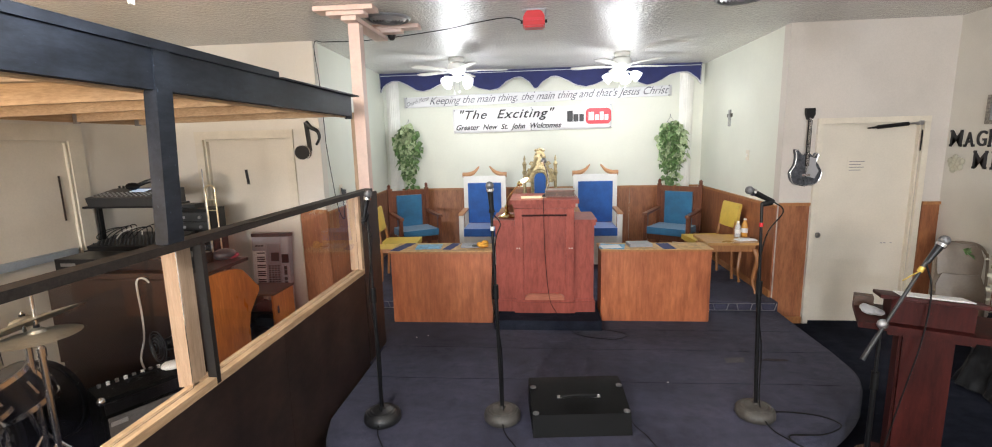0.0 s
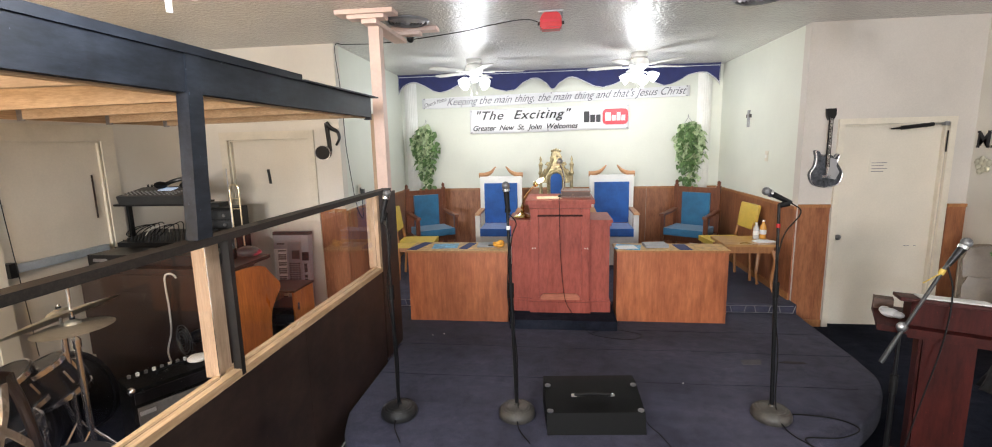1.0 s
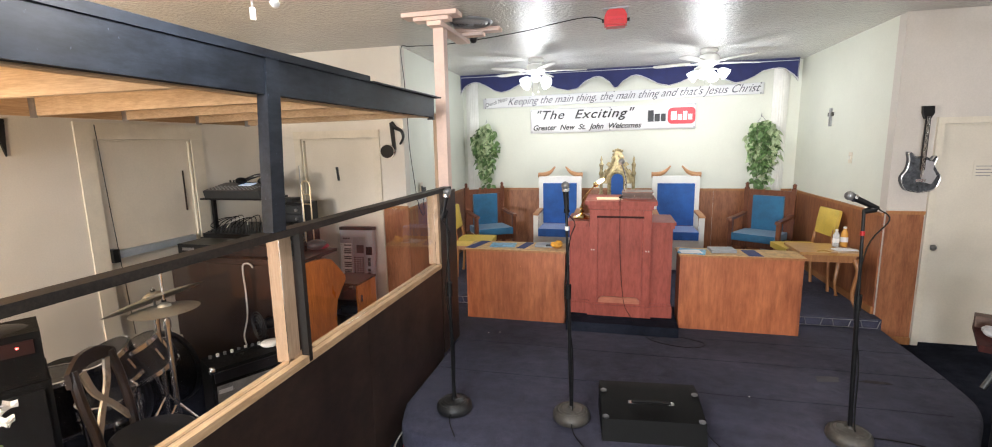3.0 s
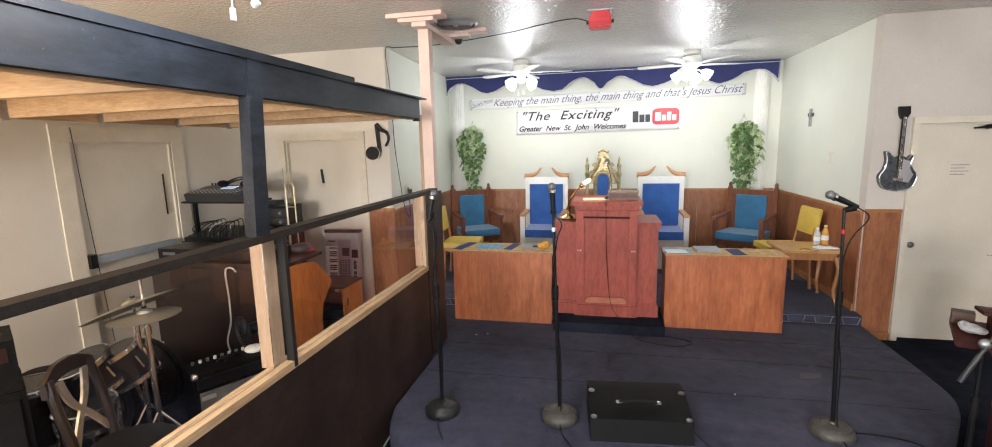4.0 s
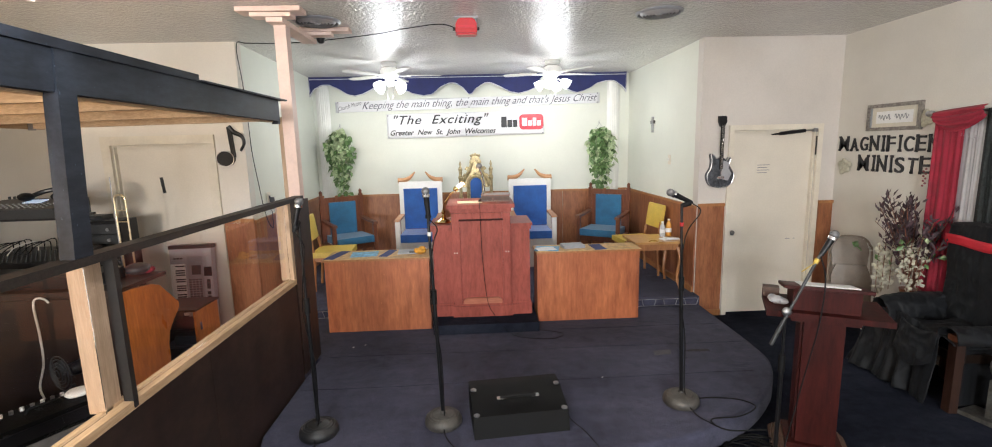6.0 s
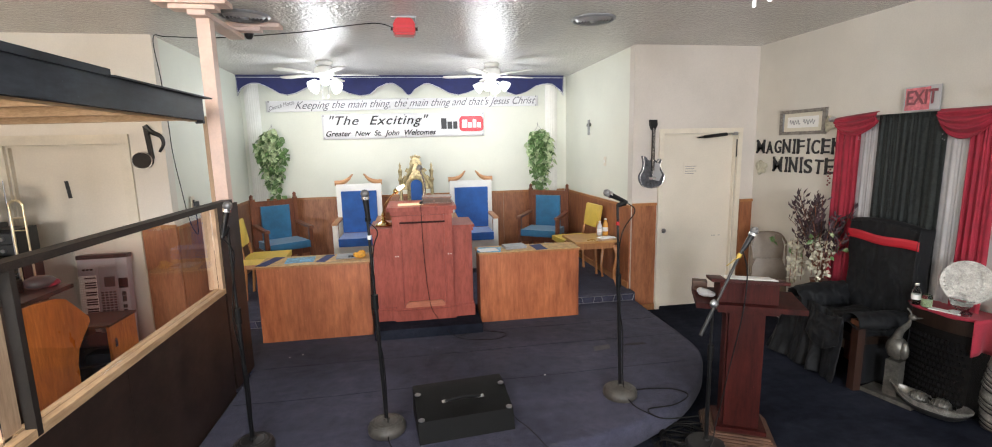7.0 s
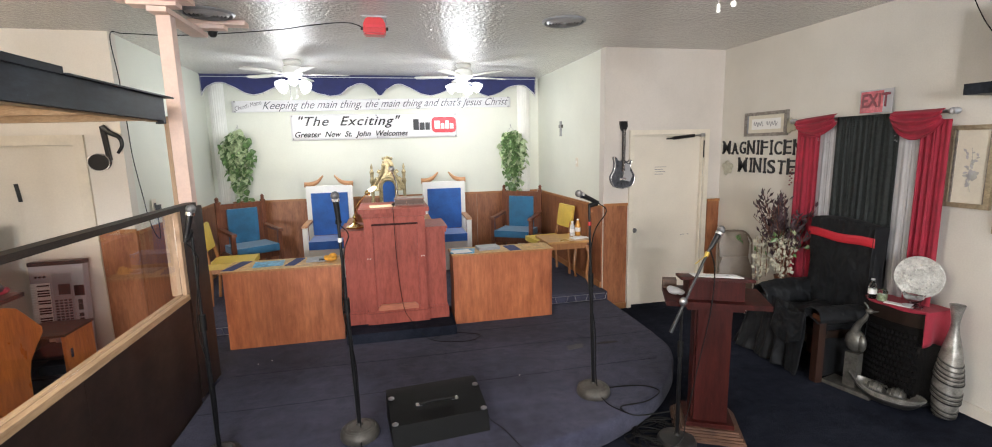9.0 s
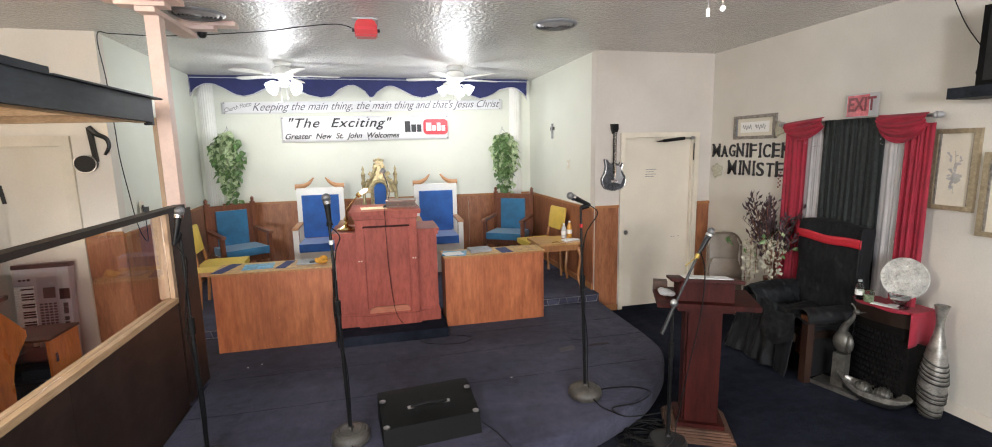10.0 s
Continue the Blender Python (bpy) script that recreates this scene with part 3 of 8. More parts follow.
s = Shape().box(LEFT - 0.12, LEFT, SOUTH, 2.956, 0, CEIL).box(LEFT - 0.12, LEFT, 3.862, NORTH_L + 0.12, 0, CEIL).box(LEFT - 0.12, LEFT, 2.956, 3.862, 2.03, CEIL)
setting("wall_west", s, "wall", "cream painted plaster side wall")
s = Shape().box(LEFT, -3.58, NORTH_L, NORTH_L + 0.12, 0, CEIL).box(-2.66, ALC_L, NORTH_L, NORTH_L + 0.12, 0, CEIL).box(-3.58, -2.66, NORTH_L, NORTH_L + 0.12, 2.03, CEIL)
setting("wall_north_west", s, "wall", "cream painted plaster wall beside the alcove")
setting("wall_alcove_west", Shape().prism([(ALC_L - 0.12, NORTH_L + 0.121), (ALC_L - 0.0056, NORTH_L + 0.121), (ALC_LB, BACK - 0.001), (ALC_LB - 0.12, BACK - 0.001)], "z", 0, CEIL), "alcove", "pale alcove side wall")
setting("wall_alcove_north", Shape().box(ALC_LB - 0.12, ALC_R + 0.12, BACK, BACK + 0.12, 0, CEIL), "alcove", "pale cream alcove back wall")
setting("wall_alcove_east", Shape().box(ALC_R, ALC_R + 0.12, NORTH_R + 0.12, BACK, 0, CEIL), "alcove", "pale alcove side wall")
s = Shape().box(ALC_R, 2.755, NORTH_R, NORTH_R + 0.12, 0, CEIL).box(3.665, RIGHT, NORTH_R, NORTH_R + 0.12, 0, CEIL).box(2.755, 3.665, NORTH_R, NORTH_R + 0.12, 2.035, CEIL)
setting("wall_north_east", s, "wall_beige", "beige painted plaster wall with a door")
setting("wall_east", Shape().box(RIGHT, RIGHT + 0.12, SOUTH, NORTH_R + 0.12, 0, CEIL), "wall_greyed", "cream painted plaster side wall, greyed for its cooler light")
s = Shape().box(LEFT - 0.12, RIGHT + 0.12, SOUTH - 0.12, SOUTH, 0, 0.92).box(LEFT - 0.12, RIGHT + 0.12, SOUTH - 0.12, SOUTH, 2.18, CEIL)
edges = [LEFT - 0.12] + [e for wx in FILL_WINDOWS for e in (wx - 0.68, wx + 0.68)] + [RIGHT + 0.12]
for a, b in zip(edges[::2], edges[1::2]):
    s.box(a, b, SOUTH - 0.12, SOUTH, 0.92, 2.18)
setting("wall_south", s, "wall", "cream painted plaster rear wall with three windows")
# frames and blinds around the added rear fill
for i, wx in enumerate(FILL_WINDOWS):
    f = Shape()
    for x in (wx - 0.68, wx - 0.02, wx + 0.64):
        f.box(x, x + 0.04, SOUTH - 0.06, SOUTH - 0.025, 0.92, 2.18)
    for z in (0.92, 2.14):
        f.box(wx - 0.64, wx + 0.64, SOUTH - 0.06, SOUTH - 0.025, z, z + 0.04)
    setting("window_%d" % (i + 1), f, "trim", "white framed window in the rear wall", "window")
    setting("window_blind_%d" % (i + 1), Shape().box(wx - 0.68, wx + 0.68, SOUTH - 0.11, SOUTH - 0.09, 0.92, 2.18), "sheer", "white blind behind the window", "blind")
# closing walls behind the doors
setting("wall_outer", Shape().box(LEFT - 0.2, LEFT - 0.125, 2.7, 4.1, 0, 2.4).box(-3.8, -2.45, NORTH_L + 0.125, NORTH_L + 0.2, 0, 2.4).box(2.6, 3.8, NORTH_R + 0.125, NORTH_R + 0.2, 0, 2.4), "wall", "plain wall behind the doors")

# stage
front = spline([(2.395, 4.0, 0), (2.35, 3.62, 0), (2.19, 3.31, 0), (1.96, 3.05, 0), (1.73, 2.86, 0), (1.50, 2.74, 0), (1.20, 2.62, 0), (0.6, 2.51, 0), (0.0, 2.47, 0), (-0.6, 2.47, 0), (-1.05, 2.49, 0), (-1.22, 2.52, 0), (-1.32, 2.62, 0), (-1.395, 2.85, 0)], 6)
outline = [(2.395, 4.96)] + [(v.x, v.y) for v in front] + [(-1.395, 3.965), (ALC_L, 3.965), (ALC_L, 4.96)]
cx, cy = 0.4, 4.2
rings = []
for inset, z in ((0.02, 0.0), (0.0, 0.03), (0.0, PLAT - 0.035), (0.006, PLAT - 0.014), (0.018, PLAT - 0.004), (0.04, PLAT)):
    ring = []
    for x, y in outline:
        d = Vector((cx - x, cy - y))
        d = d.normalized() * inset if y < 4.9 else Vector((0, 0))
        ring.append((x + d.x, y + d.y, z))
    rings.append(ring)
setting("stage", Shape().rings(rings), "carpet", "low navy carpeted stage with a rounded corner")
setting("stage_tier", Shape().prism([(ALC_L - 0.001, 4.965), (ALC_R, 4.965), (ALC_R, BACK), (ALC_LB, BACK)], "z", 0, TIER), "carpet", "upper carpeted stage tier", soft=0.012)
setting("podium_step", Shape().box(-0.445, 0.565, 4.39, 4.963, PLAT, TIER - 0.003), "carpet_dark", "dark navy carpeted step under the podium", soft=0.015)

# carpet seams on the stage
for y0, x0, x1, bend in ((3.98, -1.3, 2.36, 0.006), (3.42, -1.35, 2.1, -0.008), (4.42, 0.75, 2.36, 0.005)):
    pts = [(x0 + (x1 - x0) * i / 24, y0 + bend * math.sin(i * 0.5) + 0.003 * math.sin(i * 2.1), PLAT - 0.001) for i in range(25)]
    setting("carpet_seam", Shape().tube(pts, 0.003, 5), "carpet_dark", "raised seam in the stage carpet")


def wainscot(name, a, b, fixed, axis, z0, z1, face, joints):
    """Panelling along one wall, in sheets with narrow joints, and its cap rail."""
    cuts = [a] + joints + [b]
    board = tagged(new(name), "brown wood wall panelling with an oak cap rail", "wainscot", kind="structure")
    board.location = (0, 0, 0)
    for p, q in zip(cuts, cuts[1:]):
        lo, hi = p + 0.002, q - 0.002
        f0, f1 = sorted((fixed, fixed + face * 0.014))
        sh = Shape().box(lo, hi, f0, f1, z0, z1) if axis == "x" else Shape().box(f0, f1, lo, hi, z0, z1)
        part("panel", sh, "panel", board, soft=0.002)
    f0, f1 = sorted((fixed, fixed + face * 0.026))
    sh = Shape().box(a, b, f0, f1, z1, z1 + 0.03) if axis == "x" else Shape().box(f0, f1, a, b, z1, z1 + 0.03)
    part("cap_rail", sh, "oak", board, "orange oak cap rail", soft=0.006)
    f0, f1 = sorted((fixed + face * 0.0145, fixed + face * 0.028))
    sh = Shape().box(a, b, f0, f1, z0, z0 + 0.07) if axis == "x" else Shape().box(f0, f1, a, b, z0, z0 + 0.07)
    part("skirting", sh, "oak", board, "oak skirting", soft=0.004)
    return board


wainscot("wainscot_north", ALC_LB + 0.03, ALC_R - 0.03, BACK, "x", TIER, 1.21, -1, [-1.08, 0.14, 1.36])
wainscot("wainscot_east", 5.12, BACK - 0.03, ALC_R, "y", TIER, 1.21, -1, [6.33])
wainscot("wainscot_west", NORTH_L + 0.02, BACK - 0.03, 0.0, "y", TIER, 1.21, 1, [6.2]).matrix_basis = Matrix.Translation((ALC_L, NORTH_L, 0)) @ pose(0, 0, 0, 0, 0, math.degrees(math.atan2(ALC_L - ALC_LB, BACK - NORTH_L))) @ Matrix.Translation((0, -NORTH_L, 0))
wainscot("wainscot_corner", ALC_R + 0.002, 2.69, NORTH_R, "x", 0.0, 1.235, -1, [])
wainscot("wainscot_corner_west", -2.573, ALC_L + 0.016, NORTH_L, "x", 0.0, 1.235, -1, [])
wainscot("wainscot_end", 3.735, RIGHT - 0.002, NORTH_R, "x", 0.0, 1.235, -1, [])

for name, label, ring, mat in (("tape_patch", "worn grey tape patch on the stage carpet", ((1.455, 3.755), (1.60, 3.775), (1.63, 3.865), (1.47, 3.845)), "tape"), ("stain", "dark dried stain on the stage carpet", ((1.74, 3.815), (1.86, 3.80), (1.955, 3.81), (1.94, 3.84), (1.80, 3.85)), "stain")):
    setting(name, Shape().prism(ring, "z", PLAT + 0.0005, PLAT + 0.003), mat, label, "patch")

# baseboards and the tier's metal edging
setting("baseboard_east", Shape().box(RIGHT - 0.014, RIGHT, SOUTH, NORTH_R - 0.03, 0, 0.09), "wall", "painted baseboard", soft=0.004)
setting("baseboard_west", Shape().box(LEFT, LEFT + 0.014, SOUTH, 2.84, 0, 0.09), "trim", "painted baseboard", soft=0.004)
for x0, x1 in ((1.66, 2.36), (-2.24, -1.52)):
    s = Shape()
    for z in (TIER - 0.012, PLAT + 0.012):
        s.tube([(x0, 4.955, z), (x1, 4.955, z)], 0.004, 6)
    n = 6
    for i in range(n + 1):
        x = x0 + (x1 - x0) * i / n
        s.tube([(x, 4.955, PLAT + 0.012), (x + 0.02 * (-1) ** i, 4.955, TIER - 0.012)], 0.004, 6)
    setting("step_edging", s, "steel", "scuffed metal edging on the tier riser")


def doorway(name, at, turn, w, hgt, label, casing=0.085, recess=0.05, proud=0.026):
    """A door with its frame, built across x, facing -y, with its foot at the middle of the opening."""
    d = thing(name, label, "door", at, turn)
    d["kind"] = "structure"
    part("slab", Shape().box(-w / 2 + 0.006, w / 2 - 0.006, recess, recess + 0.04, 0.008, hgt - 0.006), "door", d, soft=0.003)
    for sx in (-1, 1):
        x0, x1 = sorted((sx * w / 2, sx * (w / 2 + casing)))
        part("casing", Shape().box(x0, x1, -proud, -0.0005, 0, hgt - 0.0005), "trim", d, soft=0.004)
        x0, x1 = sorted((sx * (w / 2 - 0.018), sx * (w / 2 - 0.002)))
        part("stop", Shape().box(x0, x1, 0.006, recess - 0.002, 0, hgt - 0.02), "trim", d)
    part("casing_head", Shape().box(-w / 2 - casing, w / 2 + casing, -proud - 0.003, -0.0005, hgt, hgt + casing), "trim", d, soft=0.004)
    part("stop_head", Shape().box(-w / 2 + 0.004, w / 2 - 0.004, 0.006, recess - 0.002, hgt - 0.018, hgt - 0.002), "trim", d)
    return d


d = doorway("door_1", (3.21, NORTH_R, 0), 0, 0.91, 2.035, "closed cream flush door with a small notice", casing=0.055)
part("door_knob", Shape().lathe([(0.008, 0), (0.01, 0.02), (0.026, 0.035), (0.028, 0.05), (0.016, 0.062), (0.001, 0.064)], 16, m=pose(-0.415, 0.048, 0.93, 90)), "steel", d, "worn steel door knob")
part("notice", Shape().box(-0.17, 0.02, 0.046, 0.0495, 1.55, 1.71), "door", d, "sheet of paper taped to the door")
for i in range(4):
    part("text_line", Shape().box(-0.15, -0.01 - 0.03 * (i % 2), 0.0445, 0.0458, 1.66 - 0.028 * i, 1.666 - 0.028 * i), "greyink", d, "unreadable line of print")
for x in (0.22, 0.25, 0.31):
    part("scuff", Shape().box(x, x + 0.02, 0.0478, 0.0496, 0.835, 0.842), "greyink", d)
# door closer
c = thing("door_closer", "black hydraulic door closer arm at the door head", "door closer", (3.37, NORTH_R - 0.004, 2.005))
part("cylinder", Shape().cyl((-0.13, -0.03, -0.012), (0.14, -0.03, 0.014), 0.019), "black", c)
part("rod", Shape().cyl((0.14, -0.03, 0.014), (0.25, -0.03, 0.02), 0.007), "steel", c)
part("tip", Shape().cyl((-0.22, -0.03, -0.02), (-0.13, -0.03, -0.012), 0.006, 0.012), "black", c)
part("bracket", Shape().box(0.235, 0.27, -0.045, 0.0, 0.0, 0.04), "steel", c)
hinge = thing("hinge_plate", "dark gap and hinge strip at the door edge", "hinge", (3.655, NORTH_R - 0.021, 1.86))
part("plate", Shape().box(-0.006, 0.006, 0, 0.004, -0.1, 0.1), "black", hinge)

d = doorway("door_2", (-3.12, NORTH_L, 0), 0, 0.92, 2.03, "closed cream door with a hanging tag")
part("tag", Shape().box(0.115, 0.143, 0.04, 0.0485, 1.54, 1.70, pose(0.0, 0, 0, 0, -6)), "darkgrey", d, "grey hanging tag")
d = doorway("door_3", (LEFT, 3.400, 0), 90, 0.906, 2.03, "closed cream exit door with a push bar", casing=0.13, recess=0.03, proud=0.013)
bar = part("push_bar", Shape().box(-0.40, 0.36, -0.035, 0.012, 1.06, 1.12), "pushbar", d, "grey metal push bar", soft=0.006)
part("bar_end", Shape().box(-0.45, -0.395, -0.04, 0.045, 1.03, 1.14), "black", d, "black bar end")
# dark strip laid on for the crack at the slab edge
part("crack_strip", Shape().box(0.3475, 0.3515, 0.014, 0.0295, 1.36, 1.74), "organ", d)
part("pull_cord", Shape().tube([(-0.45, -0.04, 2.14), (-0.43, -0.05, 1.5), (-0.38, -0.06, 0.4)], 0.0032, 6), "black", d, "black cord hanging down the door")

# ---- partition, loft and post ----
PX = -1.40
w = thing("partition_wall", "half-height black-stained plywood partition with clear panes and raw pine sill", "partition", (PX, 1.7, 0))
Y0, Y1 = -2.5 - 1.7, 3.655 - 1.7
for a, b in ((Y0, -1.0), (-1.0, 0.72), (0.72, 1.94)):
    part("plywood_board", Shape().box(-0.022, 0, a + 0.001, b - 0.001, 0.0, 0.924), "stained", w, soft=0.002)
part("sill", Shape().box(-0.075, 0.003, Y0, Y1, 0.925, 0.961), "pine", w, "raw pine sill", soft=0.003)
part("sill_strip", Shape().box(-0.060, -0.038, Y0, Y1 - 0.02, 0.9565 + 0.005, 0.972), "pine", w, "raw pine glazing bead", soft=0.003)
part("top_rail", Shape().box(-0.062, 0.008, Y0, 2.235, 1.548, 1.580), "railpaint", w, "brown-black speckled top rail", soft=0.004)
part("end_board", Shape().box(-0.10, 0.0, 1.975, 2.228, PLAT, 1.5475), "stained", w, "black-stained end board", soft=0.004)
part("end_face", Shape().box(-0.018, 0.0, 2.229, 2.36, PLAT, 1.5475), "stained", w, "black-stained end strip", soft=0.003)
part("end_stud", Shape().box(-0.10, -0.004, 1.925, 1.973, 0.9625, 1.547), "pine_z", w, "raw pine stud", soft=0.003)
part("back_board", Shape().box(-0.115, -0.1, Y0, Y1, 0.0, 0.924), "pine", w)
for y in (0.02, -2.2):
    part("stud", Shape().box(-0.10, -0.038, y + 0.048, y + 0.088, 0.9625, 1.547), "pine_z", w, "raw pine stud", soft=0.003)
    part("stud", Shape().box(-0.092, -0.042, y + 0.0882, y + 0.139, 0.9625, 1.547), "pine_z", w, "raw pine stud", soft=0.003)
    part("mullion", Shape().box(-0.034, 0.004, y + 0.140, y + 0.166, 0.93, 1.547), "mullion", w, "black mullion", soft=0.003)
for a, b in ((0.188, 1.922), (-2.03, 0.066), (-4.1, -2.155)):
    pane = part("pane", Shape().box(-0.037, -0.031, a, b, 0.9615, 1.5475), "pane", w, "clear acrylic pane")
    pane.visible_shadow = False

loft = thing("loft_deck", "overhead loft with blue-black beams and raw pine joists", "loft", (PX, 0, 2.15))
part("beam", Shape().box(-0.04, 0.0, -3.0, 3.60, 0.0, 0.145), "black_lumber", loft, "blue-black painted edge beam", soft=0.004)
part("top_plate", Shape().box(-0.15, 0.012, -3.0, 2.60, 0.146, 0.18), "black_lumber", loft, "black top plate", soft=0.004)
part("edge_sheet", Shape().prism([(-0.30, 2.55), (0.02, 2.62), (0.035, 3.70), (-0.30, 3.62)], "z", 0.1465, 0.156), "black_lumber", loft, "thin overhanging deck sheet")
part("beam_end_cap", Shape().box(-0.05, -0.002, 3.601, 3.63, -0.02, 0.145), "black_lumber", loft, soft=0.003)
part("ledger", Shape().box(-2.045, -2.005, -3.0, 4.05, 0.0, 0.14), "pine", loft, "raw pine ledger", soft=0.003)
part("deck", Shape().prism([(-2.60, -3.0), (-0.15, -3.0), (-0.15, 3.60), (-2.60, 4.2)], "z", 0.1405, 0.1455), "ply", loft, "raw plywood deck")
part("beam_backing", Shape().box(-0.08, -0.0405, -3.0, 3.60, -0.008, 0.14), "pine", loft, "raw pine backing board", soft=0.003)
for i, (ya, yb) in enumerate(((-2.0, -2.0), (-1.3, -1.3), (-0.6, -0.6), (0.1, 0.1), (0.8, 0.8), (1.45, 1.45), (2.20, 2.03), (2.76, 2.44), (3.38, 3.0), (3.93, 3.585))):
    part("joist", Shape().prism([(-2.004, ya - 0.019), (-0.081, yb - 0.019), (-0.081, yb + 0.019), (-2.004, ya + 0.019)], "z", 0.0, 0.139), "pine_x", loft, soft=0.003)
    part("joist_hanger", Shape().box(-2.004, -1.95, ya - 0.026, ya - 0.0205, -0.012, 0.11), "steel", loft)
part("post", Shape().rings([[(x, y, -0.569) for x, y in ((-0.043, 1.690), (0.008, 1.690), (0.008, 1.772), (-0.043, 1.772))], [(x, y, 0.15) for x, y in ((-0.043, 1.742), (0.008, 1.742), (0.008, 1.822), (-0.043, 1.822))]]), "black_lumber", loft, "blue-black upright", soft=0.004)
part("rear_post", Shape().box(-0.043, 0.008, -2.1, -2.0, -0.557, 0.15), "black_lumber", loft, "blue-black upright", soft=0.004)

pp = thing("ceiling_post", "pale pink timber post with stacked ceiling brackets", "post", (-1.465, 3.995, 0))
part("shaft", Shape().box(-0.045, 0.045, -0.045, 0.045, PLAT, 2.889), "pink", pp, soft=0.004)
part("pine_stud", Shape().box(-0.075, -0.047, -0.045, 0.03, 1.0, 2.2), "pine_z", pp, "raw pine strip", soft=0.003)
part("cap_board", Shape().box(-0.06, 0.06, -0.14, 0.66, 2.89, 2.924), "pink", pp, soft=0.003)
part("bracket", Shape().box(-0.26, 0.21, -0.19, -0.04, 2.955, 2.989), "pink", pp, soft=0.003)
part("bracket", Shape().box(-0.17, 0.13, -0.16, -0.05, 2.925, 2.954), "pink", pp, soft=0.003)
part("bracket", Shape().box(-0.02, 0.40, 0.46, 0.58, 2.955, 2.989), "pink", pp, soft=0.003)
part("bracket", Shape().box(-0.02, 0.24, 0.47, 0.57, 2.925, 2.954), "pink", pp, soft=0.003)
cm = thing("dome_camera", "small black dome camera at the ceiling bracket", "security camera", (-1.36, 4.63, 2.93))
part("dome", Shape().lathe([(0.001, -0.045), (0.02, -0.04), (0.034, -0.02), (0.036, 0.0), (0.04, 0.002), (0.04, 0.012)], 16), "black", cm)
part("mount", Shape().cyl((0, 0, 0.012), (0, 0, 0.058), 0.02), "white_metal", cm)

# ---- alcove ----
val = thing("valance", "scalloped navy cloth valance with pale piping", "valance", (0, BACK - 0.14, 2.72))
X0, X1, N = -2.405, 2.31, 150
knots = [(-2.405, -0.012), (-2.332, 0.093), (-2.221, 0.148), (-2.165, 0.153), (-2.106, 0.148), (-1.979, 0.088), (-1.852, 0.010), (-1.746, -0.013), (-1.627, 0.012), (-1.487, 0.080), (-1.36, 0.140), (-1.25, 0.152), (-1.14, 0.125), (-1.0, 0.055), (-0.903, 0.008), (-0.74, -0.028), (-0.60, -0.008), (-0.485, 0.092), (-0.362, 0.145), (-0.30, 0.150), (-0.251, 0.143), (-0.143, 0.070), (-0.073, -0.020), (-0.026, -0.021), (0.043, 0.062), (0.168, 0.138), (0.225, 0.146), (0.28, 0.139), (0.401, 0.083), (0.54, 0.007), (0.682, -0.022), (0.826, 0.013), (0.97, 0.075), (1.09, 0.130), (1.20, 0.140), (1.31, 0.105), (1.42, 0.020), (1.55, -0.027), (1.66, -0.005), (1.76, 0.038), (1.87, 0.108), (1.987, 0.136), (2.06, 0.142), (2.134, 0.135), (2.263, 0.040), (2.31, -0.027)]


def hem(x):
    for (a, za), (b, zb) in zip(knots, knots[1:]):
        if a <= x <= b:
            return za + (zb - za) * (x - a) / (b - a)
    return knots[-1][1]


xs = [X0 + (X1 - X0) * i / N for i in range(N + 1)]
s = Shape()
lo = [(x, 0.004 * math.sin(x * 9), hem(x)) for x in xs]
hi = [(x, 0.0, 0.262) for x in xs]
for dy in (0.0,):
    s.rings([[hi[i], (hi[i][0], 0.02, 0.262), (lo[i][0], lo[i][1] + 0.02, lo[i][2]), lo[i]] for i in range(N + 1)])
part("cloth", s, "navy", val, smooth=60)
part("piping", Shape().tube([(x, y - 0.004, z + 0.006) for x, y, z in lo], 0.007, 6), "piping", val, "pale piping")
part("cornice", Shape().box(X0, X1, -0.015, 0.13, 0.2625, 0.27), "navy", val)
part("cord", Shape().tube([(X0 + 0.012, -0.01, 0.0), (X0 + 0.012, -0.01, 0.236), (0, -0.012, 0.238), (X1 - 0.012, -0.01, 0.236), (X1 - 0.012, -0.01, 0.0)], 0.005, 6), "piping", val)


def column(x):
    c = thing("wall_column", "white fluted plaster half column", "column", (x, BACK, TIER), group="alcove columns")
    n, ring = 28, []
    for i in range(n * 4 + 1):
        a = math.pi * i / (n * 4)
        r = 0.1 - 0.007 * abs(math.sin(a * 10)) ** 0.6
        ring.append((-r * math.cos(a), -r * math.sin(a) * 0.6))
    part("shaft", Shape().prism(ring, "z", 0.18, 2.62), "white", c)
    part("base", Shape().box(-0.125, 0.125, -0.085, -0.0005, 0, 0.18), "white", c, soft=0.012)
    part("capital", Shape().box(-0.125, 0.125, -0.085, -0.0005, 2.6205, 2.70), "white", c, soft=0.01)


column(-2.262)
column(2.15)


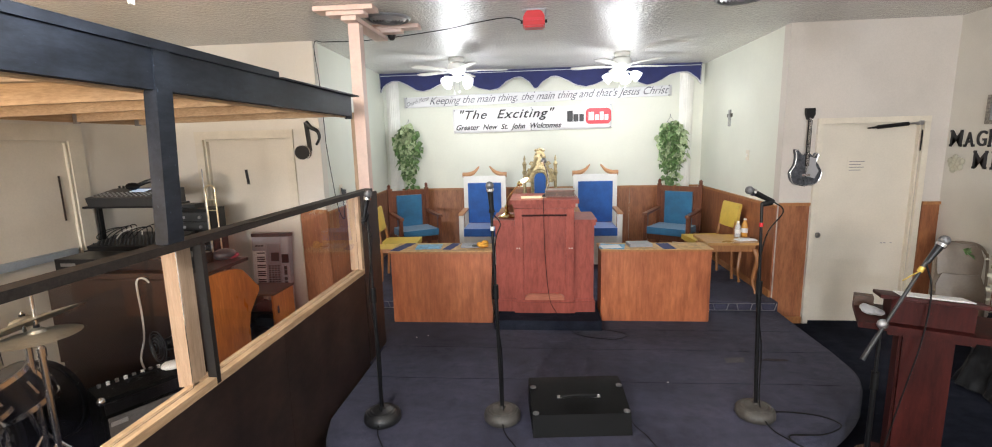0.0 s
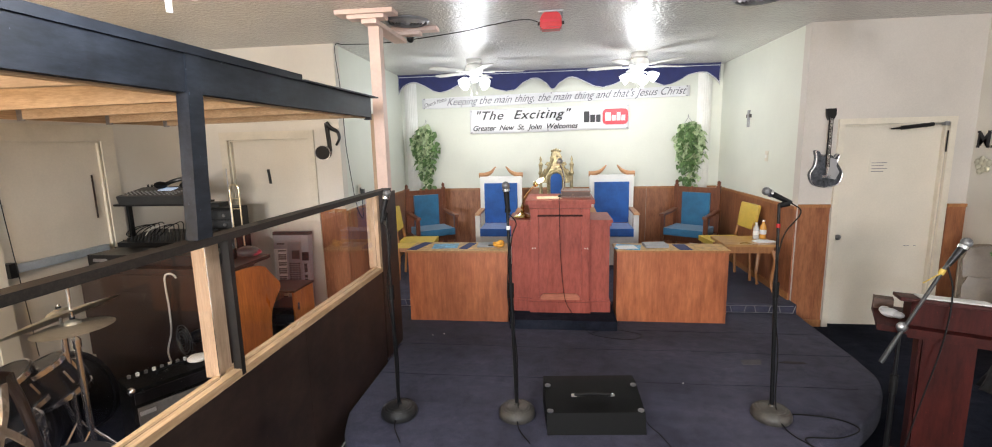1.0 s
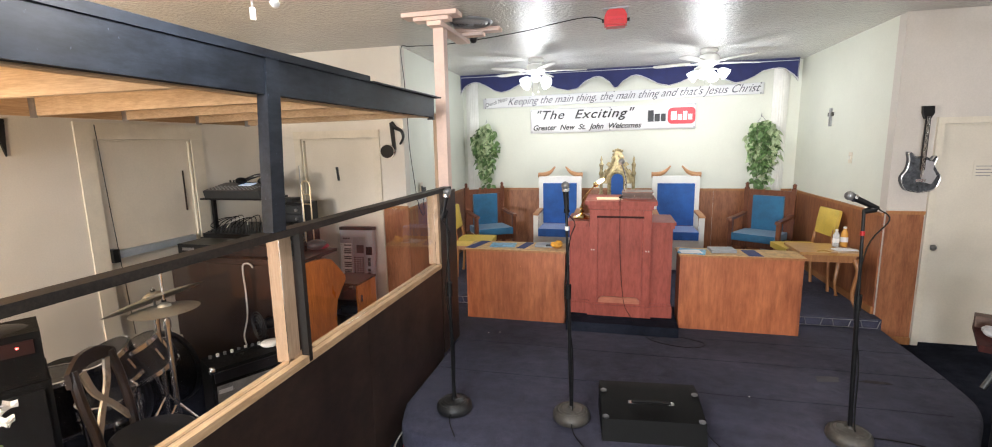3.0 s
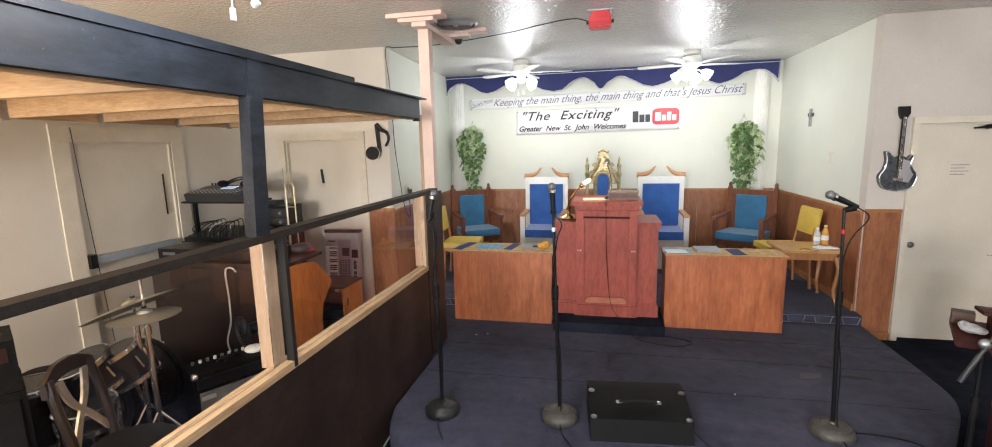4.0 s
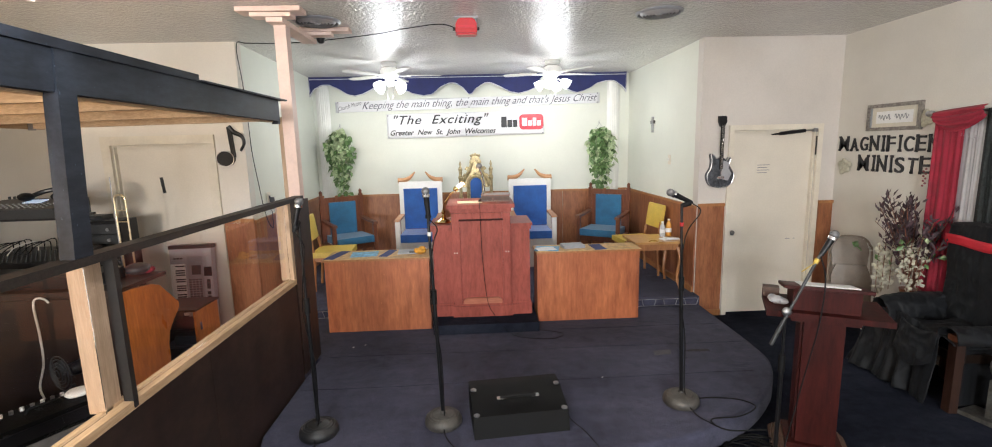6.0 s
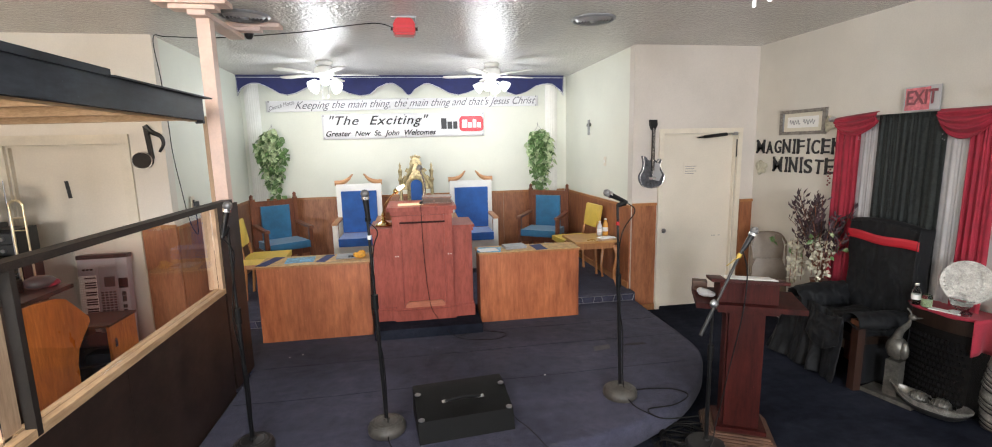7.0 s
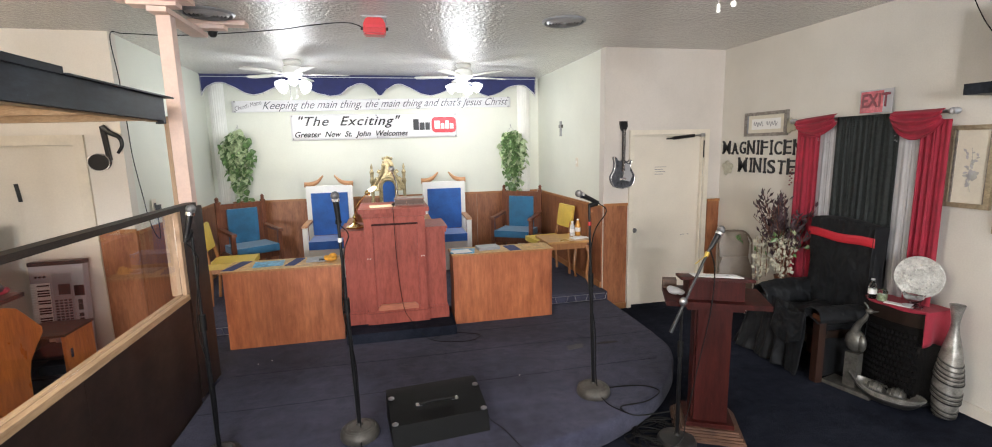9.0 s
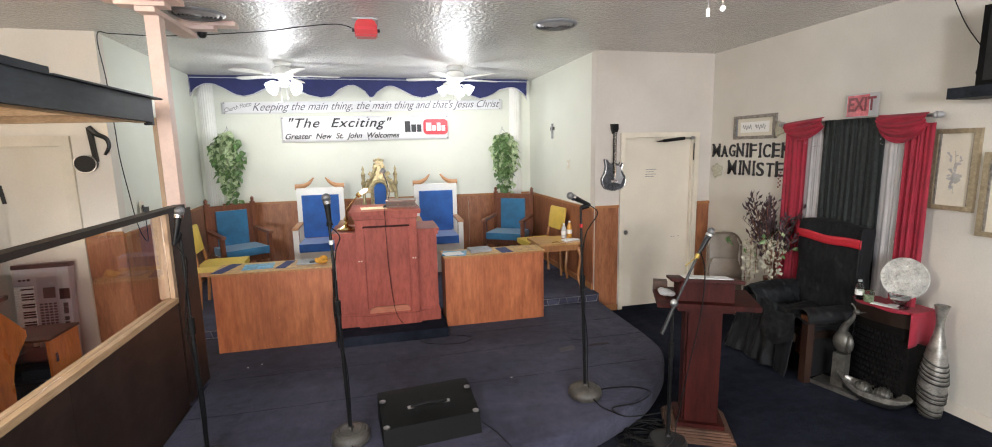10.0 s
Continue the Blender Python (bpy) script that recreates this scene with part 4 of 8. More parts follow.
def fan(x, y, blades, spin, group, arms=4, drop=0.0, glow="lampglow"):
    f = thing("ceiling_fan", "white ceiling fan with lit frosted glass shades", "ceiling fan", (x, y, CEIL), group=group)
    part("canopy", Shape().lathe([(0.09, -0.001), (0.10, -0.02), (0.085, -0.05), (0.06, -0.06)], 28), "white_metal", f)
    part("motor", Shape().lathe([(0.05, -0.061), (0.10, -0.075), (0.115, -0.10), (0.115, -0.15), (0.09, -0.185), (0.06, -0.20), (0.05, -0.235), (0.055, -0.26), (0.03, -0.285)], 28), "white_metal", f)
    for i in range(blades):
        m = pose(0, 0, -0.155, 0, 0, spin + 360 * i / blades) @ pose(0, 0, 0, 5, 0, 0)
        b = Shape()
        pts = [(0.2, -0.045), (0.3, -0.06), (0.55, -0.068), (0.62, -0.05), (0.64, 0.0), (0.62, 0.05), (0.55, 0.068), (0.3, 0.06), (0.2, 0.045)]
        b.rings([[m @ Vector((u, v, -0.004)) for u, v in pts], [m @ Vector((u, v, 0.004)) for u, v in pts]])
        blade = part("blade", b, "blade", f)
        part("blade_iron", Shape().box(0.10, 0.26, -0.02, 0.02, -0.012, -0.0045, m), "white_metal", blade, "white blade bracket")
    for i in range(arms):
        a = math.radians(spin + 45 + 360 * i / arms)
        dx, dy = math.cos(a), math.sin(a)
        part("lamp_arm", Shape().tube([(0.03 * dx, 0.03 * dy, -0.25), (0.08 * dx, 0.08 * dy, -0.235), (0.12 * dx, 0.12 * dy, -0.255)], 0.009, 8), "white_metal", f)
        tip = Matrix.Translation((0.12 * dx, 0.12 * dy, -0.25)) @ Vector((dx, dy, -0.75)).to_track_quat("Z", "Y").to_matrix().to_4x4()
        part("shade", Shape().lathe([(0.020, 0.0), (0.036, 0.018), (0.054, 0.05), (0.060, 0.085), (0.067, 0.108), (0.045, 0.112), (0.001, 0.095)], 18, m=tip), glow, f, "lit frosted glass shade")
    for k, (dx, ln) in enumerate(((-0.036, 0.15), (0.036, 0.14))):
        part("pull_chain", Shape().cyl((dx, -0.03, -0.27), (dx, -0.03, -0.27 - ln - drop), 0.0022, n=6), "steel", f)
        part("chain_bob", Shape().ball((dx, -0.03, -0.275 - ln - drop), 0.012, n=10) if k else Shape().cyl((dx, -0.03, -0.27 - ln - drop), (dx, -0.03, -0.30 - ln - drop), 0.007), "white_metal", f)


fan(*ALCOVE_FANS[0], 5, 8, "alcove ceiling fans")
fan(*ALCOVE_FANS[1], 5, 20, "alcove ceiling fans")
# fan bodies, also for the two added rear lights
for fx, fy in HALL_FANS:
    fan(fx, fy, 5, 30, "hall ceiling fans", drop=0.265 if fy == 1.20 else 0.065, glow="hallglow")


def banner(name, label, x0, x1, z0, z1, zl):
    """A vinyl sheet on the back wall; zl lifts its far end."""
    b = thing(name, label, "banner", (x0, BACK - 0.03, z0))
    w, hgt = x1 - x0, z1 - z0
    part("sheet", Shape().sheet(lambda u, v: (u * w, 0.008 * math.sin(u * 17) * math.sin(v * 3.1 + u * 5) + 0.004 * math.sin(u * 43 + v * 4), v * hgt + u * zl + 0.008 * math.sin(u * 6.3) * (v - 0.5)), 60, 8), "banner", b, thick=0.002)
    for u in (0.01, 0.5, 0.99):
        for v in (0.06, 0.94):
            part("grommet", Shape().cyl((u * w, -0.016, v * hgt + u * zl), (u * w, -0.02, v * hgt + u * zl), 0.011, n=12), "steel", b)
    return b


b = banner("motto_banner", "long white vinyl banner with a grey script motto", -2.07, 1.93, 2.485, 2.64, 0.065)
tilt = pose(0, -0.022, 0, 0, -0.95)
words("Church Motto", 0.085, "greyink", b, tilt @ pose(0.05, 0, 0.02, 0, -14), 0.36, shear=0.4)
words("Keeping the main thing, the main thing and that's Jesus Christ", 0.155, "scriptink", b, tilt @ pose(0.40, 0, 0.035), 3.56, shear=0.5, bold=-0.0006)
b = banner("welcome_banner", "white vinyl banner with black italic lettering and a red logo", -1.32, 1.075, 2.085, 2.445, 0.02)
tilt = pose(0, -0.022, 0, 0, -0.3)
words('"The  Exciting"', 0.185, "ink", b, tilt @ pose(0.11, 0, 0.205), 1.44, shear=0.35, bold=0.002, spacing=1.12)
words("Greater  New  St.  John  Welcomes", 0.11, "ink", b, tilt @ pose(0.05, 0, 0.045), 1.60, shear=0.35, bold=0.002)
for a, c, zt in ((1.735, 1.815, 0.29), (1.83, 1.90, 0.24), (1.915, 1.98, 0.24)):
    part("logo_bar", Shape().box(a, c, -0.026, -0.018, 0.13, zt), "ink", b, "black logo bar", soft=0.015)
corners = [(2.195 + sx * 0.125 + 0.06 * math.cos(a), 0.205 + sz * 0.055 + 0.06 * math.sin(a)) for sx, sz, a0 in ((1, 1, 0), (-1, 1, 90), (-1, -1, 180), (1, -1, 270)) for a in [radians(a0 + 15 * i) for i in range(7)]]
part("logo_patch", Shape().prism(corners, "y", -0.025, -0.017), "redink", b, "red rounded logo patch")
for k, (a, c) in enumerate(((2.05, 2.13), (2.145, 2.20), (2.215, 2.27), (2.285, 2.34))):
    part("logo_stripe", Shape().box(a, c, -0.028, -0.0255, 0.145, 0.265 if k in (0, 2) else 0.225), "banner", b, "white bar on the red patch", soft=0.008)


def ivy(x, z_top, seed, label):
    rnd = random.Random(seed)
    p = thing("hanging_ivy", label, "plant", (x, BACK - 0.03, z_top), group="wall ivy plants")
    part("hook", Shape().tube([(0, 0, 0.03), (0, -0.02, 0.07), (0, -0.04, 0.03), (-0.09, -0.08, -0.10), (0, -0.1, -0.12), (0.09, -0.08, -0.10), (0, -0.04, 0.03)], 0.003, 6), "steel", p)
    part("basket", Shape().lathe([(0.02, -0.22), (0.08, -0.19), (0.10, -0.12), (0.095, -0.11)], 14, at=(0, -0.1, 0)), "leaf", p, "green wire basket")
    stems = Shape()
    for which in ("leaf", "leaf_lite"):
        s = Shape()
        for k in range(17 if which == "leaf" else 15):
            a = rnd.uniform(math.pi, 2 * math.pi)
            reach, fall = rnd.uniform(0.05, 0.22), rnd.uniform(0.15, 0.86) ** 1.0
            pts = []
            for i in range(9):
                t = i / 8
                out = reach * min(1, t * 2.4) * (1 - 0.55 * max(0, t - 0.35) / 0.65)
                pts.append(Vector((math.cos(a) * out * 1.05, -0.1 + math.sin(a) * out * 0.45, -0.10 + 0.07 * math.sin(min(1, t * 3) * math.pi) - fall * t ** 1.15)))
            stems.tube(pts, 0.002, 4)
            for q in pts[1:]:
                for _ in range(2):
                    c = q + Vector((rnd.gauss(0, 0.022), rnd.gauss(0, 0.02) - 0.01, rnd.gauss(0, 0.02)))
                    sz = rnd.uniform(0.032, 0.060)
                    m = Matrix.Translation(c) @ pose(0, 0, 0, rnd.uniform(-65, -15), rnd.uniform(-40, 40), rnd.uniform(-70, 70))
                    heart = [(0, 0), (0.75, 0.5), (0.6, 1.2), (0, 2.2), (-0.6, 1.2), (-0.75, 0.5)]
                    vs = [s.bm.verts.new(m @ Vector((u * sz, -0.25 * abs(u) * sz, -v * sz))) for u, v in heart]
                    s.bm.faces.new((vs[0], vs[1], vs[2], vs[3]))
                    s.bm.faces.new((vs[0], vs[3], vs[4], vs[5]))
        part("foliage", s, which, p, "trailing heart-shaped leaves" if which == "leaf" else "pale variegated leaves", smooth=0)
    part("stems", stems, "leaf", p)


ivy(-2.02, 2.25, 3, "bushy trailing ivy in a wall basket")
ivy(1.92, 2.22, 8, "trailing variegated ivy in a wall basket")

cr = thing("wall_cross", "small dark ornate cross on the side wall", "cross", (ALC_R - 0.002, 6.48, 2.17), 90)
part("upright", Shape().box(-0.022, 0.022, 0, 0.02, -0.105, 0.10), "steel", cr, soft=0.008)
part("arm", Shape().box(-0.062, 0.062, -0.002, 0.018, 0.01, 0.052), "cast", cr, soft=0.008)
part("boss", Shape().ball((0, 0.0, 0.031), 0.03, (1, 0.5, 1), 10), "cast", cr)
for nm, xx, yy, zz, tn in (("light_switch", ALC_R - 0.006, 5.9, 1.72, -90), ("wall_outlet", ALC_L + 0.006, 5.404, 1.438, 90)):
    sw = thing(nm, "ivory plastic wall plate", "switch", (xx, yy, zz), tn)
    part("plate", Shape().box(-0.037, 0.037, -0.002, 0.005, -0.058, 0.058), "trim", sw, soft=0.003)
    part("toggle", Shape().box(-0.01, 0.01, -0.012, -0.0025, -0.018, 0.018), "white" if nm == "light_switch" else "darkgrey", sw, soft=0.002)
part("plug", Shape().box(-0.025, 0.02, -0.05, -0.013, -0.05, 0.0), "darkgrey", sw, soft=0.004)


# ---- seats on the tier ----
def white_chair(x, y, label):
    c = thing("pulpit_chair", label, "chair", group="white pulpit chairs", m=pose(x, y, TIER) @ Matrix.Diagonal((0.96, 1, 1.03, 1)))
    for sx in (-1, 1):
        x0, x1 = sorted((sx * 0.245, sx * 0.31))
        part("back_post", Shape().box(x0, x1, 0.20, 0.27, 0.0, 1.17), "white", c, soft=0.006)
        part("front_leg", Shape().box(x0, x1, -0.30, -0.24, 0.0, 0.70), "white", c, soft=0.006)
        part("arm_rest", Shape().prism([(-0.34, 0.703), (-0.30, 0.722), (0.0, 0.732), (0.199, 0.735), (0.199, 0.712), (-0.3, 0.7005)], "x", x0 - 0.004, x1 + 0.004), "oak", c, "brown wooden arm rest", soft=0.008)
        part("side_panel", Shape().box(x0 + 0.02, x1 - 0.02, -0.239, 0.199, 0.05, 0.30), "white", c)
        horn = Shape()
        pts = spline([(sx * 0.325, 0.235, 1.185), (sx * 0.24, 0.235, 1.19), (sx * 0.15, 0.235, 1.225), (sx * 0.075, 0.235, 1.30)], 5)
        horn.tube(pts, 0.036, 8, taper=[1.0 - 0.75 * (i / (len(pts) - 1)) ** 2 for i in range(len(pts))])
        part("crest_scroll", horn, "crest", c, "tan carved crest scroll")
    part("top_rail", Shape().box(-0.245, 0.245, 0.205, 0.265, 1.08, 1.17), "white", c, soft=0.006)
    part("front_rail", Shape().box(-0.244, 0.244, -0.29, -0.25, 0.05, 0.42), "white", c, soft=0.006)
    part("back_cushion", Shape().box(-0.243, 0.243, 0.165, 0.225, 0.53, 1.078), "blue", c, "royal blue velvet back", soft=0.02)
    part("seat", Shape().box(-0.243, 0.243, -0.31, 0.163, 0.425, 0.525), "blue", c, "royal blue velvet seat cushion", soft=0.035)


white_chair(-0.78, 6.60, "white painted pulpit chair with royal blue velvet behind the podium")
white_chair(0.76, 6.60, "white painted pulpit chair with royal blue velvet behind the podium")


def blue_chair(x, y, turn):
    c = thing("arm_chair", "dark wooden armchair upholstered in teal blue fabric", "chair", (x, y, TIER), turn, "teal armchairs")
    for sx in (-1, 1):
        x0, x1 = sorted((sx * 0.262, sx * 0.312))
        part("back_post", Shape().box(x0, x1, 0.20, 0.25, 0.0, 1.03), "chairwood", c, soft=0.005)
        part("finial", Shape().lathe([(0.016, 1.0305), (0.026, 1.045), (0.02, 1.06), (0.027, 1.075), (0.004, 1.10)], 10, at=((x0 + x1) / 2, 0.225, 0)), "chairwood", c)
        part("front_leg", Shape().box(x0, x1, -0.27, -0.22, 0.0, 0.63), "chairwood", c, soft=0.005)
        part("arm_rest", Shape().prism([(-0.31, 0.632), (-0.30, 0.665), (-0.1, 0.672), (0.199, 0.70), (0.199, 0.665), (-0.1, 0.64)], "x", x0 - 0.006, x1 + 0.006), "chairwood", c, soft=0.006)
        part("side_rail", Shape().box(x0 + 0.01, x1 - 0.01, -0.22, 0.20, 0.30, 0.38), "chairwood", c)
    part("top_rail", Shape().box(-0.262, 0.262, 0.205, 0.245, 0.93, 1.0), "chairwood", c, soft=0.005)
    part("front_rail", Shape().box(-0.262, 0.262, -0.262, -0.228, 0.30, 0.375), "chairwood", c, soft=0.005)
    part("back_panel", Shape().box(-0.19, 0.19, 0.18, 0.235, 0.42, 0.929), "teal", c, "teal fabric back panel", soft=0.015)
    for sx in (-1, 1):
        x0, x1 = sorted((sx * 0.192, sx * 0.261))
        part("stile", Shape().box(x0, x1, 0.21, 0.24, 0.36, 0.929), "chairwood", c)
    part("seat", Shape().box(-0.259, 0.259, -0.285, 0.178, 0.376, 0.47), "teal", c, "teal fabric seat", soft=0.035)


blue_chair(-1.83, 6.86, 34)
blue_chair(1.84, 6.86, -34)


def yellow_chair(x, y, turn):
    c = thing("dining_chair", "oak dining chair with mustard yellow vinyl seat and back", "chair", (x, y, TIER), turn, "yellow dining chairs")
    for sx in (-1, 1):
        part("front_leg", Shape().cyl((sx * 0.19, -0.19, 0), (sx * 0.19, -0.19, 0.41), 0.014, 0.02), "oak", c)
        pts = [(sx * 0.19, 0.22, 0.0), (sx * 0.19, 0.20, 0.42), (sx * 0.175, 0.27, 0.85)]
        part("back_leg", Shape().tube(spline(pts, 5), 0.017, 8), "oak", c)
    part("apron", Shape().box(-0.2, 0.2, -0.2, 0.2, 0.36, 0.412), "oak", c, soft=0.005)
    part("seat", Shape().box(-0.225, 0.225, -0.235, 0.215, 0.413, 0.475), "yellow", c, "mustard yellow vinyl seat", soft=0.028)
    part("backrest", Shape().box(-0.205, 0.205, -0.025, 0.02, 0.0, 0.30, pose(0, 0.235, 0.60, -9)), "yellow", c, "mustard yellow vinyl back", soft=0.025)


yellow_chair(2.03, 6.0, -84)
yellow_chair(-1.76, 5.88, 95)

g = thing("throne_chair", "ornate carved gold throne with a royal blue back", "chair", (0.0, 6.85, TIER))
for sx in (-1, 1):
    part("back_post", Shape().lathe([(0.03, 0.0), (0.026, 0.5), (0.02, 0.9), (0.032, 0.95), (0.022, 1.0), (0.022, 1.2), (0.036, 1.24), (0.02, 1.28), (0.024, 1.33), (0.032, 1.36), (0.012, 1.40), (0.018, 1.43), (0.002, 1.48)], 12, at=(sx * 0.215, 0, 0)), "gold", g, "turned gold post")
    sc = Shape()
    for k in range(3):
        pts = [(sx * (0.16 - 0.035 * k + 0.05 * math.cos(a * 0.7) * math.cos(a)), -0.01, 1.15 + 0.1 * k + 0.05 * math.cos(a * 0.7) * math.sin(a)) for a in [i * 0.35 for i in range(13)]]
        sc.tube(pts, 0.014, 7)
    sc.tube([(sx * 0.20, 0, 1.12), (sx * 0.16, 0, 1.22), (sx * 0.09, 0, 1.33), (sx * 0.045, 0, 1.46)], 0.024, 8)
    part("scrollwork", sc, "gold", g, "carved gold scrollwork")
    part("arm", Shape().tube(spline([(sx * 0.22, 0.0, 0.78), (sx * 0.25, -0.2, 0.76), (sx * 0.25, -0.36, 0.70)], 5), 0.025, 8), "gold", g)
    part("front_leg", Shape().cyl((sx * 0.24, -0.36, 0), (sx * 0.24, -0.36, 0.70), 0.025), "gold", g)
arch = [(-0.10, 0.45)] + [(-0.10 * math.cos(math.pi * i / 12), 1.16 + 0.10 * math.sin(math.pi * i / 12)) for i in range(13)] + [(0.10, 0.45)]
part("back_cushion", Shape().prism(arch, "y", -0.05, 0.0), "blue", g, "royal blue arched cushion", soft=0.012)
part("back_frame", Shape().tube([(x, -0.03, z) for x, z in arch], 0.03, 8), "gold", g, "carved gold frame")
cr2 = Shape().prism([(-0.19, 1.10), (0.19, 1.10), (0.14, 1.28), (0.08, 1.38), (0.085, 1.46), (0.03, 1.56), (-0.03, 1.56), (-0.085, 1.46), (-0.08, 1.38), (-0.14, 1.28)], "y", 0.001, 0.035)
for i in range(5):
    cr2.ball((0.028 * (i - 2), 0.0, 1.545 + 0.02 * (1 - abs(i - 2) / 2)), 0.02, n=8)
for i in range(9):
    cr2.ball((0.06 * math.sin(i * 2.2), -0.004, 1.30 + 0.025 * i), 0.017, n=8)
part("crest", cr2, "gold", g, "pierced gold crest")
part("seat", Shape().box(-0.24, 0.24, -0.38, -0.055, 0.36, 0.48), "blue", g, "royal blue seat", soft=0.03)
part("seat_frame", Shape().box(-0.25, 0.25, -0.39, 0.0, 0.27, 0.359), "gold", g, soft=0.01)

# ---- podium ----
p = thing("podium", "tall red mahogany podium with lower side wings", "podium", (0.036, 4.615, TIER))
part("left_wing", Shape().box(-0.475, -0.285, 0.03, 0.50, 0.11, 0.865), "mahogany", p, soft=0.004)
part("right_wing", Shape().box(0.285, 0.475, 0.03, 0.50, 0.11, 0.865), "mahogany", p, soft=0.004)
part("centre_body", Shape().box(-0.283, 0.283, -0.005, 0.50, 0.11, 1.045), "mahogany", p, soft=0.004)
part("plinth", Shape().prism([(-0.49, 0.02), (-0.295, 0.02), (-0.295, -0.02), (0.295, -0.02), (0.295, 0.02), (0.49, 0.02), (0.49, 0.515), (-0.49, 0.515)], "z", 0.0, 0.109), "mahogany", p, soft=0.006)
part("plinth_cap", Shape().prism([(-0.483, 0.025), (-0.29, 0.025), (-0.29, -0.013), (0.29, -0.013), (0.29, 0.025), (0.483, 0.025), (0.483, 0.505), (-0.483, 0.505)], "z", 0.1095, 0.135), "mahogany", p, soft=0.009)
for sx in (-1, 1):
    x0, x1 = sorted((sx * 0.287, sx * 0.50))
    part("wing_top", Shape().box(x0, x1, 0.0, 0.53, 0.90, 0.925), "mahogany", p, soft=0.006)
    part("wing_moulding", Shape().box(x0, x1 - 0.012 if sx > 0 else x1, 0.012, 0.515, 0.866, 0.899), "mahogany", p, soft=0.012)
    x0, x1 = sorted((sx * 0.205, sx * 0.282))
    part("stile", Shape().box(x0, x1, -0.030, -0.006, 0.136, 1.04), "mahogany", p, soft=0.004)
    for k in (-1, 1):
        part("screw_cap", Shape().cyl((sx * 0.25 + k * 0.012, -0.0305, 0.655), (sx * 0.25 + k * 0.012, -0.034, 0.655), 0.006, n=10), "trim", p, "pale screw cap")
part("panel_head", Shape().box(-0.204, 0.204, -0.02, -0.006, 0.975, 1.04), "mahogany", p, soft=0.004)
part("panel_moulding", Shape().box(-0.214, 0.214, -0.034, -0.0225, 0.965, 0.982), "mahogany_dark", p, soft=0.004)
arcp = [(-0.19, 0.137), (-0.19, 0.165)] + [(-0.16 + 0.02 * i, 0.195) for i in range(0, 17)] + [(0.19, 0.165), (0.19, 0.137)]
part("panel_foot", Shape().prism(arcp, "y", -0.03, -0.006), "mahogany_highlight", p, "arched foot moulding with its highlight painted in", soft=0.006)
part("crown_moulding", Shape().box(-0.295, 0.295, -0.03, 0.52, 1.046, 1.085), "mahogany", p, soft=0.014)
part("reading_top", Shape().box(-0.325, 0.325, -0.06, 0.55, 1.086, 1.125), "mahogany", p, soft=0.008)

bb = thing("book", "large dark leather-bound book lying on the podium", "book", (0.19, 4.86, TIER + 1.126), -3)
part("cover", Shape().box(-0.14, 0.15, -0.12, 0.12, 0, 0.012).box(-0.14, 0.15, -0.12, 0.12, 0.058, 0.07), "chairwood", bb, "dark leather cover", soft=0.003)
part("pages", Shape().box(-0.135, 0.142, -0.112, 0.112, 0.0125, 0.0575), "wornwood", bb, "brown page block")
pa = thing("paper_sheet", "sheet of paper on the podium top", "paper", (-0.06, 4.78, TIER + 1.1265), 4)
part("sheet", Shape().box(-0.13, 0.11, -0.1, 0.1, 0, 0.002), "mat", pa)
gm = thing("gooseneck_microphone", "chrome gooseneck microphone clamped on the podium", "microphone", (0.05, 4.80, TIER + 1.126))
part("base", Shape().lathe([(0.035, 0.003), (0.03, 0.018), (0.012, 0.03)], 16), "black", gm)
part("gooseneck", Shape().tube(spline([(0, 0, 0.02), (0.03, 0.0, 0.14), (0.02, -0.01, 0.24), (-0.01, -0.03, 0.33)], 6), 0.008, 8), "chrome", gm, "chrome gooseneck")
part("head", Shape().ball((-0.014, -0.035, 0.355), 0.03, n=14), "steel", gm, "wire mesh head")
part("mic_cable", Shape().tube(spline([(0.0, 0.0, 0.01), (-0.02, -0.20, 0.004), (-0.02, -0.272, -0.06), (-0.01, -0.235, -0.5), (0.03, -0.24, -0.95), (0.10, -0.30, -1.09), (0.2, -0.45, -1.18), (0.32, -0.55, -1.213), (0.6, -0.62, -1.213), (0.72, -0.5, -1.213), (0.45, -0.38, -1.213), (0.28, -0.48, -1.213)], 8), 0.0028, 6), "rubber", gm, "black cable")
lp = thing("desk_lamp", "brass desk lamp with a swing neck on the podium wing", "lamp", (-0.335, 4.80, TIER + 0.926))
part("base", Shape().lathe([(0.085, 0.001), (0.088, 0.010), (0.07, 0.024), (0.04, 0.034), (0.024, 0.044), (0.015, 0.05)], 20), "brass", lp)
part("stem", Shape().lathe([(0.014, 0.051), (0.024, 0.065), (0.010, 0.085), (0.024, 0.105), (0.010, 0.125), (0.006, 0.14)], 16), "brass", lp)
part("arm", Shape().tube(spline([(0, 0, 0.13), (0.02, -0.01, 0.20), (0.08, -0.02, 0.28), (0.13, -0.03, 0.33)], 5), 0.006, 8), "brass", lp)
part("joint", Shape().ball((0.135, -0.03, 0.335), 0.028, n=14), "brass", lp)
part("shade", Shape().lathe([(0.008, -0.0), (0.019, 0.010), (0.022, 0.045), (0.021, 0.072), (0.001, 0.072)], 16, m=Matrix.Translation((0.14, -0.03, 0.345)) @ pose(0, 0, 0, 0, 58, 0)), "shadeglow", lp, "small white lamp shade")
part("lamp_bulb", Shape().ball((0.205, -0.03, 0.385), 0.013, n=10), "warmglow", lp, "small lit bulb")
bulb("desk_lamp_bulb", -0.335 + 0.25, 4.77, TIER + 0.926 + 0.40, 2.6, (1.0, 0.66, 0.36), 0.015)

# ---- desks ----


